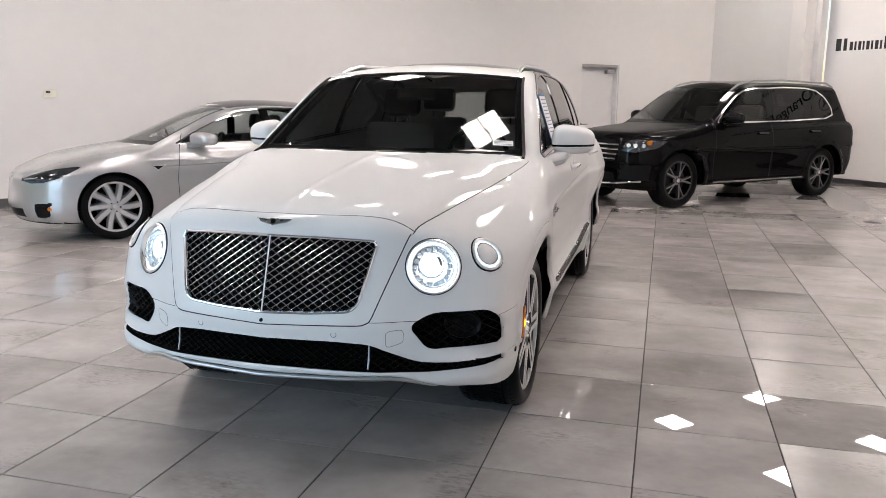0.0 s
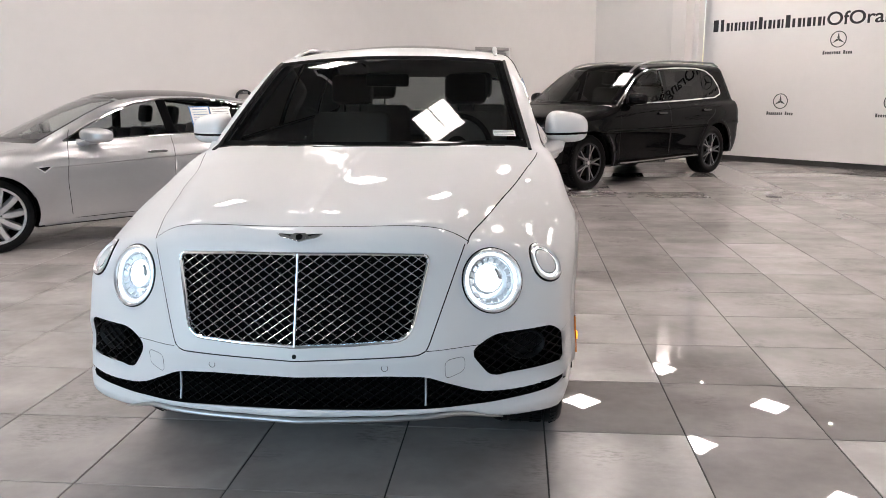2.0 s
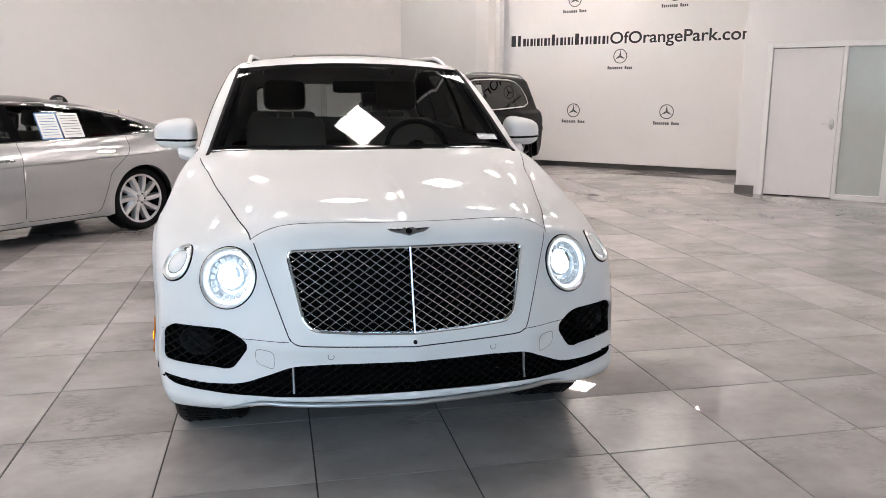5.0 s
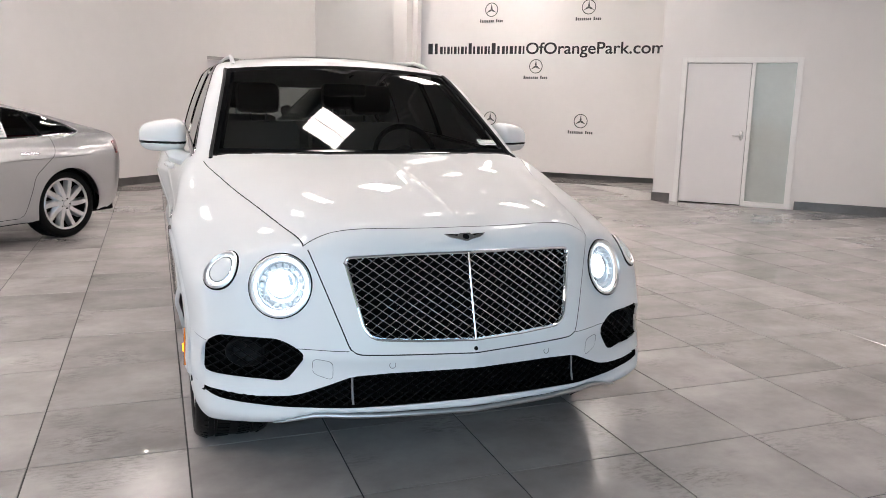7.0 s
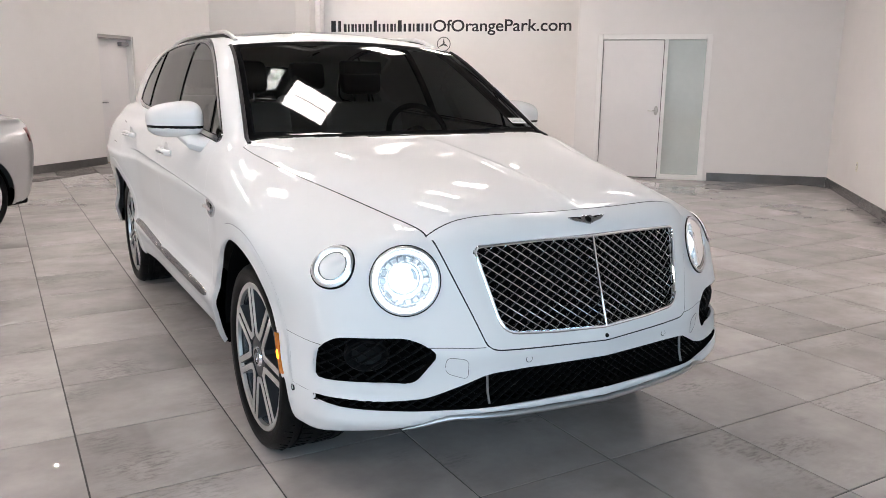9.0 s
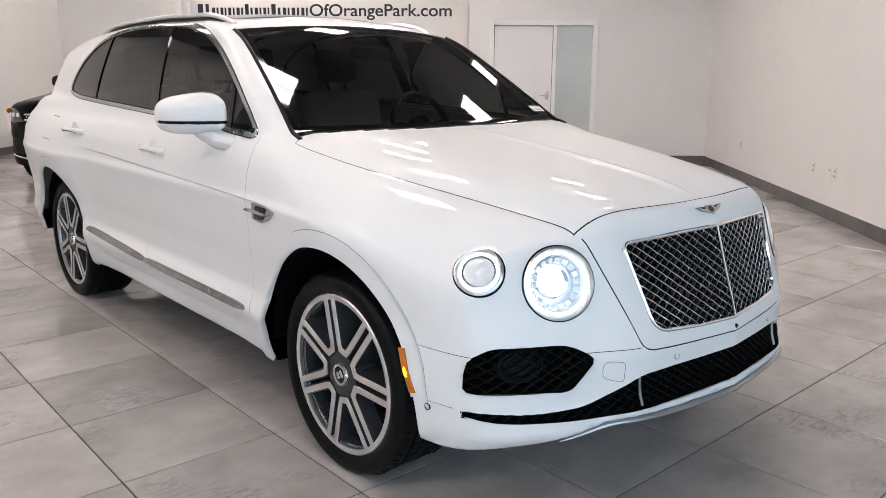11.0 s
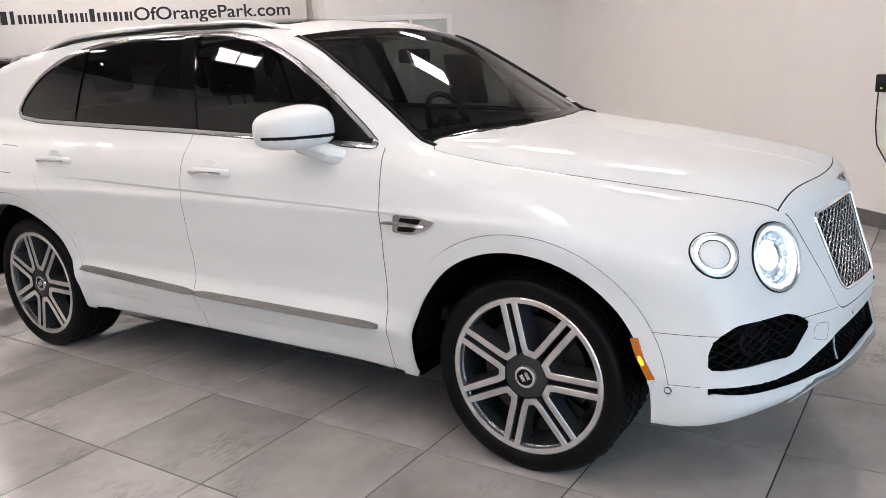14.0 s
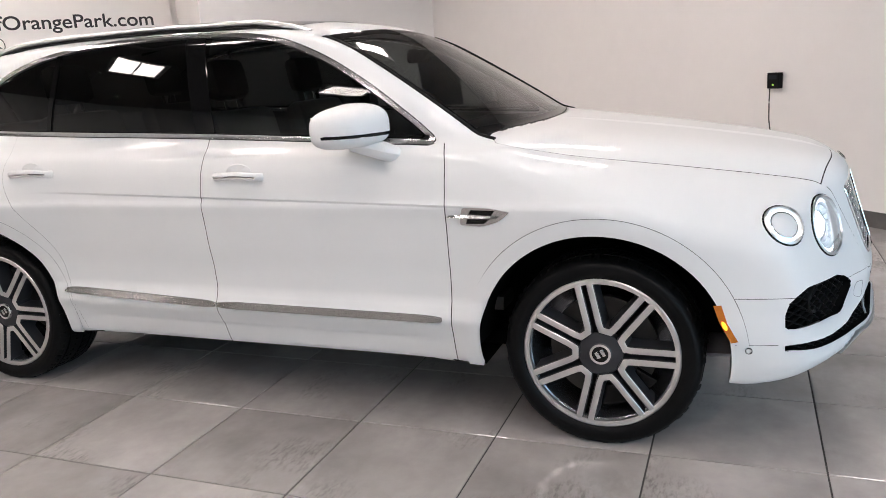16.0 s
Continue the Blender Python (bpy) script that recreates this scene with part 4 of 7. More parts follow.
    sk.seam(lambda x, y, z: rd(y, z), g * 0.55, lambda lab, c, n: doors(lab, c, n) & (c[1] > 2.65))
    flap = polygon(rounded([(3.885, 1.000), (4.09, 1.005), (4.09, 1.140), (3.90, 1.132)], 0.03))
    sk.seam(lambda x, y, z: flap(y, z), g * 0.7, lambda lab, c, n: (lab == "paint") & (c[0] < -0.7) & (c[1] > 3.8) & (c[1] < 4.3))
    # panels
    half = {-1: lambda c: c[0] < 0, 1: lambda c: c[0] > 0}
    sk.name("grille_shell", lambda lab, c, n: (lab == "paint") & (shell(c[0], c[2]) < 0) & (c[1] < 0.3) & (nose(*c) < 0) & (c[2] < 1.03))
    sk.name("hood", lambda lab, c, n: (lab == "paint") & (np.abs(c[0]) < spline(SUV_XS, c[1])) & (c[2] > 0.9) & (c[1] < 1.46) & (nose(*c) > 0))
    sk.name("front_bumper", lambda lab, c, n: (lab == "paint") & (c[1] < 0.62) & (c[2] < 0.612))
    sk.name("front_door", lambda lab, c, n: (lab == "paint") & (fd(c[1], c[2]) < 0) & (c[2] < 1.25))
    sk.name("rear_door", lambda lab, c, n: (lab == "paint") & (rd(c[1], c[2]) < 0) & (c[2] < 1.29))
    sk.name("fender", lambda lab, c, n: (lab == "paint") & (c[1] < 1.475) & (c[2] < 1.16))
    lab, c = sk.lab, sk.mid().T
    whole = {"paint": "body_shell", "grille_shell": "grille_surround", "hood": "hood", "front_bumper": "front_bumper"}
    for key, nm in whole.items():
        sk.take(nm, lab == key, M_WHITE, car, thick=0.012)
    for key in ("front_door", "rear_door", "fender"):
        for s in (-1, 1):
            sk.take(key, (lab == key) & half[s](c), M_WHITE, car, thick=0.012)
    for s in (-1, 1):
        for a, b in ((0, 2), (2, 5)):
            sk.take("wheel_arch_trim", (lab == "flare") & half[s](c) & (c[1] > a) & (c[1] < b), M_WHITE, car, push=0.009, thick=0.02)
    sk.take("underbody", lab == "under", M_NEAR_BLACK, car)
    tagged(sk.take("shut_line", lab == "seam", M_SEAM, car, push=-0.0015), kind="stuff")
    for s in (-1, 1):
        for a, b in ((0, 2), (2, 5)):
            sk.take("arch_shade_line", (lab == "step") & half[s](c) & (c[1] > a) & (c[1] < b), M_LINE_GREY, car, push=-0.001)
    sk.take("windscreen", lab == "windscreen", M_WINDSCREEN, car, "dark tinted windscreen")
    sk.take("windscreen_border", lab == "frit", M_FRIT, car, "black windscreen border")
    sk.take("rear_window", lab == "rear_glass", M_WINDSCREEN, car)
    sk.take("sunroof", lab == "sunroof", M_FRIT, car, "black glass sunroof", push=0.002)
    for s in (-1, 1):
        sk.take("window_trim", (lab == "trim") & half[s](c), M_DARK_CHROME, car, "chrome window surround", push=0.004, thick=0.01)
        sk.take("window_gasket", (lab == "gasket") & half[s](c), M_BLACK_PLASTIC, car, "black rubber window seal")
        for a, b in ((1.4, 2.3), (2.3, 3.1), (3.1, 4.3)):
            sk.take("window_pillar", (lab == "pillar") & half[s](c) & (c[1] > a) & (c[1] < b), M_FRIT, car, "gloss black pillar", push=0.004, thick=0.006)
        for a, b, tint in ((1.4, 2.63, M_TINT_FRONT), (2.63, 4.3, M_TINT)):
            sk.take("side_window", (lab == "side_glass") & half[s](c) & (c[1] > a) & (c[1] < b), tint, car, "dark tinted side window", push=-0.002)
    return car, lamps


# ---- parts that cars share ----
def frame_to(c, n, up=(0, 0, 1)):
    """A pose at c whose z axis is n."""
    n = Vector(n).normalized()
    x = Vector(up).cross(n)
    if x.length < 1e-4:
        x = Vector((1, 0, 0))
    x.normalize()
    y = n.cross(x)
    m = Matrix((x, y, n)).transposed().to_4x4()
    m.translation = c
    return m


def strip(bm, path, width, z0, z1, taper=1.0):
    """A bar with a rectangular section along a flat path (x, y), from z0 to z1."""
    pts = [Vector(p).to_2d() for p in path]
    left, right = [], []
    for i, p in enumerate(pts):
        a, b = pts[max(i - 1, 0)], pts[min(i + 1, len(pts) - 1)]
        d0 = (p - a).normalized() if i else (b - p).normalized()
        d1 = (b - p).normalized() if i < len(pts) - 1 else d0
        d = (d0 + d1).normalized()
        s = Vector((-d.y, d.x)) * (width / 2) / max(0.5, d.dot(d0))
        left.append(p + s)
        right.append(p - s)
    rows = []
    for l, r in zip(left, right):
        m = (l + r) / 2
        lo = [m + (l - m) * taper, m + (r - m) * taper]
        rows.append([bm.verts.new((lo[0].x, lo[0].y, z0)), bm.verts.new((lo[1].x, lo[1].y, z0)), bm.verts.new((r.x, r.y, z1)), bm.verts.new((l.x, l.y, z1))])
    for p, q in zip(rows, rows[1:]):
        for k in range(4):
            l = (k + 1) % 4
            bm.faces.new((p[k], p[l], q[l], q[k]))
    bm.faces.new(rows[0][::-1])
    bm.faces.new(rows[-1])
    bmesh.ops.recalc_face_normals(bm, faces=bm.faces)
    return bm


def tyre_mesh(rim, out, width):
    """The tyre, its outer face at height 0 and its inner one at -width."""
    w, d = width, out - rim
    outer = [(rim - 0.004, -0.012), (rim + 0.004, -0.004), (rim + 0.25 * d, 0.006), (rim + 0.5 * d, 0.009), (rim + 0.55 * d, 0.0075), (rim + 0.60 * d, 0.009), (rim + 0.78 * d, 0.002), (rim + 0.91 * d, -0.010), (rim + 0.97 * d, -0.022), (out - 0.001, -0.036)]
    tread = []
    for k in range(4):
        a = -0.036 - (w - 0.072) * (k + 0.70) / 4.4
        tread += [(out, a + 0.0055), (out - 0.007, a + 0.004), (out - 0.007, a - 0.004), (out, a - 0.0055)]
    inner = [(r, -w - h) for r, h in outer[::-1]]
    return lathe(bmesh.new(), outer + tread + inner, None, 72)


def tread(out, width, count=66):
    """Shoulder blocks that stand a little proud of the tread."""
    bm = bmesh.new()
    for k in range(count):
        a = 2 * math.pi * k / count
        for h0, h1, skew in ((-0.012, -0.040, 0.0), (-width + 0.040, -width + 0.012, 0.0), (-0.075, -0.125, 0.02), (-width + 0.125, -width + 0.075, -0.02)):
            vs = []
            r0 = out - (0.012 if abs(skew) < 0.001 and (h0 == -0.012) else 0.0)
            r1 = out - (0.012 if abs(skew) < 0.001 and (h1 == -width + 0.012) else 0.0)
            for (r, h, s) in ((r0, h0, skew), (r1, h1, -skew)):
                for da in (-0.030, 0.030):
                    t = a + da + s
                    vs.append((( r + 0.0025) * math.cos(t), (r + 0.0025) * math.sin(t), h))
            v = [bm.verts.new(c) for c in vs]
            bm.faces.new((v[0], v[1], v[3], v[2]))
    bmesh.ops.recalc_face_normals(bm, faces=bm.faces)
    bmesh.ops.solidify(bm, geom=bm.faces[:], thickness=0.004)
    return bm


def brake(parent, rim):
    part("brake_disc", lathe(bmesh.new(), [(0.07, -0.10), (0.07, -0.085), (rim * 0.70, -0.085), (rim * 0.70, -0.115), (0.07, -0.115)], None, 40), M_STEEL, parent)
    bm = bmesh.new()
    pts = [(rim * 0.80 * math.cos(t), rim * 0.80 * math.sin(t)) for t in np.linspace(2.6, 3.7, 8)] + [(rim * 0.50 * math.cos(t), rim * 0.50 * math.sin(t)) for t in np.linspace(3.7, 2.6, 8)]
    prism(bm, pts, -0.13, -0.065, "z", 0.008)
    part("brake_caliper", bm, M_BLACK_GLOSS, parent)


def wheel_base(parent, m, rim, out, width, lip, barrel):
    w = empty("wheel", Matrix(), "", "")
    w.parent = parent
    w.matrix_parent_inverse = Matrix()
    w.matrix_basis = m
    part("tyre", tyre_mesh(rim, out, width), M_RUBBER, w, "black rubber tyre", angle=50)
    tagged(part("tread", tread(out, width), M_RUBBER, w, smooth=False), kind="stuff")
    part("rim", lathe(bmesh.new(), [(rim - 0.022, -0.020), (rim - 0.020, -0.006), (rim - 0.003, -0.003), (rim + 0.003, -0.008), (rim + 0.002, -0.014)], None, 72), lip, w)
    part("rim_barrel", lathe(bmesh.new(), [(rim - 0.004, -0.014), (rim - 0.024, -0.03), (rim - 0.032, -0.07), (rim - 0.035, -width + 0.02), (rim - 0.01, -width), (0.1, -width + 0.01), (0.0, -width + 0.01)], None, 60), barrel, w)
    brake(w, rim)
    return w


def twin_spoke_wheel(parent, m):
    """Seven open twin spokes, machined on the face, grey behind."""
    rim, out = 0.293, 0.3700
    w = wheel_base(parent, m, rim, out, 0.285, M_MACHINED, M_BARREL)
    n, off, inner = 7, 0.0225, 0.080
    for k in range(n):
        a = 2 * math.pi * k / n + 0.16
        path = []
        half = math.pi / n
        for s in (-1, 1):
            d = Vector((math.cos(a + s * half), math.sin(a + s * half)))
            q = Vector((-d.y, d.x)) * (-s) * off
            r0 = math.sqrt(max((rim - 0.014) ** 2 - off ** 2, 0))
            line = [d * r0 + q, d * (inner + 0.035) + q, d * (inner + 0.012) + q * 1.12]
            path += line if s < 0 else line[::-1]
        bm = strip(bmesh.new(), path, 0.0235, -0.030, -0.0045)
        bmesh.ops.bevel(bm, geom=bm.edges[:], offset=0.0015, segments=1, affect="EDGES")
        part("spoke", bm, M_MACHINED, w, "machined twin spoke", angle=25)
        part("spoke_flank", strip(bmesh.new(), path, 0.0285, -0.085, -0.0075, 1.5), M_ALLOY, w, "grey painted spoke flank", angle=25)
    pts = [(0.088 * math.cos(2 * math.pi * (k + 0.5) / n + 0.16), 0.088 * math.sin(2 * math.pi * (k + 0.5) / n + 0.16)) for k in range(n)]
    bm = prism(bmesh.new(), rounded(pts, 0.012, 3), -0.06, -0.012, "z", 0.004)
    hub = part("hub", bm, M_ALLOY, w, "dark grey hub")
    part("cap_ring", lathe(bmesh.new(), [(0.031, -0.012), (0.031, -0.003), (0.040, -0.003), (0.043, -0.012)], None, 32), M_CHROME, w)
    part("cap", lathe(bmesh.new(), [(0, -0.0045), (0.031, -0.006)], None, 32), M_BLACK_GLOSS, w)
    bm = bmesh.new()
    box(bm, -0.013, 0.013, 0.004, 0.018, -0.006, -0.003, 0.001)
    box(bm, -0.014, 0.014, -0.018, -0.004, -0.006, -0.003, 0.001)
    part("cap_mark", bm, M_CHROME, w)
    return w


def star_wheel(parent, m, rim, out, n, pair, lip, face, barrel, flank=None, hub_r=0.06, width=0.255, wide=0.03, swirl=0.0, a0=0.2):
    """Radial spokes, single or in pairs, with a gentle swirl."""
    w = wheel_base(parent, m, rim, out, width, lip, barrel)
    for k in range(n):
        a = 2 * math.pi * k / n + a0
        for s in ((-1, 1) if pair else (0,)):
            path = []
            for t in np.linspace(0, 1, 5):
                r = hub_r * 0.8 + (rim - 0.01 - hub_r * 0.8) * t
                b = a + s * (0.05 + pair * t) + swirl * t
                path.append((r * math.cos(b), r * math.sin(b)))
            part("spoke", strip(bmesh.new(), path, wide, -0.024, -0.012, 1.1), face, w, angle=25)
            part("spoke_flank", strip(bmesh.new(), path, wide * 1.12, -0.065, -0.016, 1.7), flank or face, w, angle=25)
    part("hub", lathe(bmesh.new(), [(0, -0.010), (hub_r * 0.45, -0.010), (hub_r * 0.5, -0.016), (hub_r, -0.020), (hub_r * 1.1, -0.05)], None, 32), face, w)
    part("cap", lathe(bmesh.new(), [(0, -0.006), (hub_r * 0.40, -0.007), (hub_r * 0.45, -0.012)], None, 24), M_SILVER_ALLOY, w)
    for k in range(5):
        t = 2 * math.pi * k / 5 + a0
        part("lug", lathe(bmesh.new(), [(0, -0.012), (0.009, -0.012), (0.009, -0.03)], Matrix.Translation((hub_r * 0.74 * math.cos(t), hub_r * 0.74 * math.sin(t), 0)), 10), M_STEEL, w)
    return w


def side_pose(x, y, z, turn=0.0):
    """The pose of a wheel or a plate on a car's side: its z axis points outwards."""
    s = 1 if x > 0 else -1
    return Matrix.Translation((x, y, z)) @ pose(0, 0, 0, 0, 90 * s, 0) @ pose(0, 0, 0, 0, 0, turn)


def arch_liner(parent, x0, x1, y, z, r):
    bm = bmesh.new()
    rows = []
    for x in (x0, x1):
        rows.append([bm.verts.new((x, y + r * math.cos(t), z + r * math.sin(t))) for t in np.linspace(0.0, math.pi, 30)])
    for a, b in zip(range(29), range(1, 30)):
        bm.faces.new((rows[0][a], rows[0][b], rows[1][b], rows[1][a]))
    c = bm.verts.new((x1, y, z))
    for a, b in zip(range(29), range(1, 30)):
        bm.faces.new((rows[1][a], rows[1][b], c))
    part("arch_liner", bm, M_NEAR_BLACK, parent)


def on_body(fn, pts, side, lift=0.0):
    """Points (y, z) laid on a car's flank."""
    ys, zs = np.array(pts, float).T
    xs = solve_x(fn, ys, zs)
    return [Vector((side * (x + lift), y, z)) for x, y, z in zip(xs, ys, zs)]


def flank_bar(fn, pts, side, height, depth, lift=0.0):
    """A flat moulding that follows the flank along pts."""
    bm = bmesh.new()
    rows, n = [], len(pts)
    hs = [height * min(1.0, 8.0 * min(i, n - 1 - i) / n + 0.55) / 2 for i in range(n)]
    low = solve_x(fn, [p[0] for p in pts], [p[1] - h for p, h in zip(pts, hs)])
    upp = solve_x(fn, [p[0] for p in pts], [p[1] + h for p, h in zip(pts, hs)])
    for (y, z), h, xa, xb in zip(pts, hs, low, upp):
        rows.append([bm.verts.new((side * (xa - 0.004), y, z - h)), bm.verts.new((side * (xa + depth + lift), y, z - h * 0.75)),
                     bm.verts.new((side * (xb + depth * 0.6 + lift), y, z + h * 0.75)), bm.verts.new((side * (xb - 0.004), y, z + h))])
    for p, q in zip(rows, rows[1:]):
        for k in range(3):
            bm.faces.new((p[k], p[k + 1], q[k + 1], q[k]))
    bm.faces.new(rows[0])
    bm.faces.new(rows[-1][::-1])
    bmesh.ops.recalc_face_normals(bm, faces=bm.faces)
    return bm


def seat(parent, x, y, z, pale, dark, wide=0.52):
    """A car seat: cushion, backrest, headrest."""
    bm = box(bmesh.new(), x - wide / 2, x + wide / 2, y - 0.25, y + 0.27, z, z + 0.18, 0.05)
    part("seat_cushion", bm, pale, parent)
    bm = box(bmesh.new(), -wide / 2, wide / 2, -0.06, 0.07, 0.0, 0.60, 0.055, Matrix.Translation((x, y + 0.26, z + 0.12)) @ pose(0, 0, 0, -14, 0, 0))
    part("seat_back", bm, pale, parent, "pale leather seat back")
    bm = box(bmesh.new(), -0.14, 0.14, -0.045, 0.05, 0.0, 0.20, 0.045, Matrix.Translation((x, y + 0.43, z + 0.75)) @ pose(0, 0, 0, -10, 0, 0))
    part("headrest", bm, dark, parent, "dark leather headrest")
    bm = bmesh.new()
    for s in (-0.05, 0.05):
        tube(bm, [(x + s, y + 0.41, z + 0.64), (x + s, y + 0.44, z + 0.80)], 0.007)
    part("headrest_posts", bm, M_CHROME, parent)


def cabin(parent, y_dash, z_dash, y_front, y_rear, z_seat, wide, driver, pale, dark):
    bm = box(bmesh.new(), -wide, wide, y_dash - 0.35, y_dash + 0.22, z_dash - 0.30, z_dash, 0.06)
    part("dashboard", bm, dark, parent, "black dashboard")
    bm = bmesh.new()
    m = Matrix.Translation((driver, y_dash + 0.36, z_dash - 0.03)) @ pose(0, 0, 0, 66, 0, 0)
    tube(bm, [m @ Vector((0.185 * math.cos(t), 0.185 * math.sin(t), 0)) for t in np.linspace(0, 2 * math.pi, 33)[:-1]], 0.016, True)
    for t in (0.1, math.pi - 0.1, -math.pi / 2):
        tube(bm, [m @ Vector((0, 0, -0.02)), m @ Vector((0.18 * math.cos(t), 0.18 * math.sin(t), 0))], 0.017)
    lathe(bm, [(0, 0.015), (0.06, 0.012), (0.07, -0.03)], m, 20)
    part("steering_wheel", bm, M_LEATHER_DARK, parent, "dark leather steering wheel")
    for x in (-0.38, 0.38):
        seat(parent, x, y_front, z_seat, pale, dark)
        seat(parent, x, y_rear, z_seat + 0.02, pale, dark)
    bm = box(bmesh.new(), -wide - 0.02, wide + 0.02, y_dash - 0.3, y_rear + 0.6, z_seat - 0.14, z_seat - 0.08, 0.01)
    part("cabin_floor", bm, dark, parent)


def mirror_shell(parent, side, c, size, material, stalk, band=None):
    cx, cy, cz = c
    a, b, h = size

    def shell(x, y, z):
        u, v, w = x - side * cx, y - cy, z - cz
        v = v - 0.38 * side * u
        b2 = np.where(v > 0, b * 0.6, b * (1.15 - 0.15 * np.clip(side * u / a, -1, 1)))
        w2 = np.where(w > 0, h * (1 - 0.22 * np.clip(side * u / a, -1, 1)), h * 0.9)
        return ((np.abs(u) / a) ** 3.4 + (np.abs(v) / b2) ** 2.8 + (np.abs(w) / w2) ** 3.0) ** (1 / 3.0) * a - a
    e = empty("door_mirror", Matrix(), "", "")
    e.parent = parent
    lo = (side * cx - 1.3 * a, cy - 1.8 * b, cz - 1.3 * h)
    hi = (side * cx + 1.3 * a, cy + 1.8 * b, cz + 1.3 * h)
    sk = Skin(shell, lo, hi, 0.0105)
    if band:
        sk.cut(lambda x, y, z: np.maximum(np.abs(z - band) - 0.0055, y - cy - 0.25 * b), "band")
    lab = sk.lab
    sk.take("mirror_housing", lab == "paint", material, e)
    sk.take("indicator_strip", lab == "band", M_BLACK_GLOSS, e, "dark indicator strip", push=0.001)
    bm = bmesh.new()
    tube(bm, [(side * (cx - a * 0.45), cy - 0.015, cz - h * 0.70), (side * (stalk[0] + 0.05), stalk[1] + 0.03, stalk[2] + 0.02), (side * (stalk[0] - 0.03), stalk[1], stalk[2] - 0.01)], 0.052, steps=12, flat=0.72)
    part("mirror_arm", bm, material, e)
    bm = box(bmesh.new(), -a * 0.68, a * 0.68, -0.002, 0.004, -h * 0.60, h * 0.58, 0.003, Matrix.Translation((side * cx, cy + b * 0.56, cz)) @ pose(0, 0, 0, 0, 0, side * 20))
    part("mirror_glass", bm, M_CHROME, e, smooth=False)
    return e


# ---- the white SUV put together ----
suv, suv_lamps = build_suv(Matrix())
for y in SUV_WHEELS:
    for s in (-1, 1):
        twin_spoke_wheel(suv, side_pose(s * 0.909, y, 0.3640, 29.0 if s < 0 else 0))
        arch_liner(suv, s * 0.905, s * 0.60, y, SUV_WZ, SUV_ARCH + 0.004)
bm = box(bmesh.new(), -0.72, 0.72, 0.75, 4.6, 0.30, 0.37, 0.02)
part("floor_pan", bm, M_NEAR_BLACK, suv)


def suv_body_plain(x, y, z):
    return suv_lower(np.abs(x), y, z)


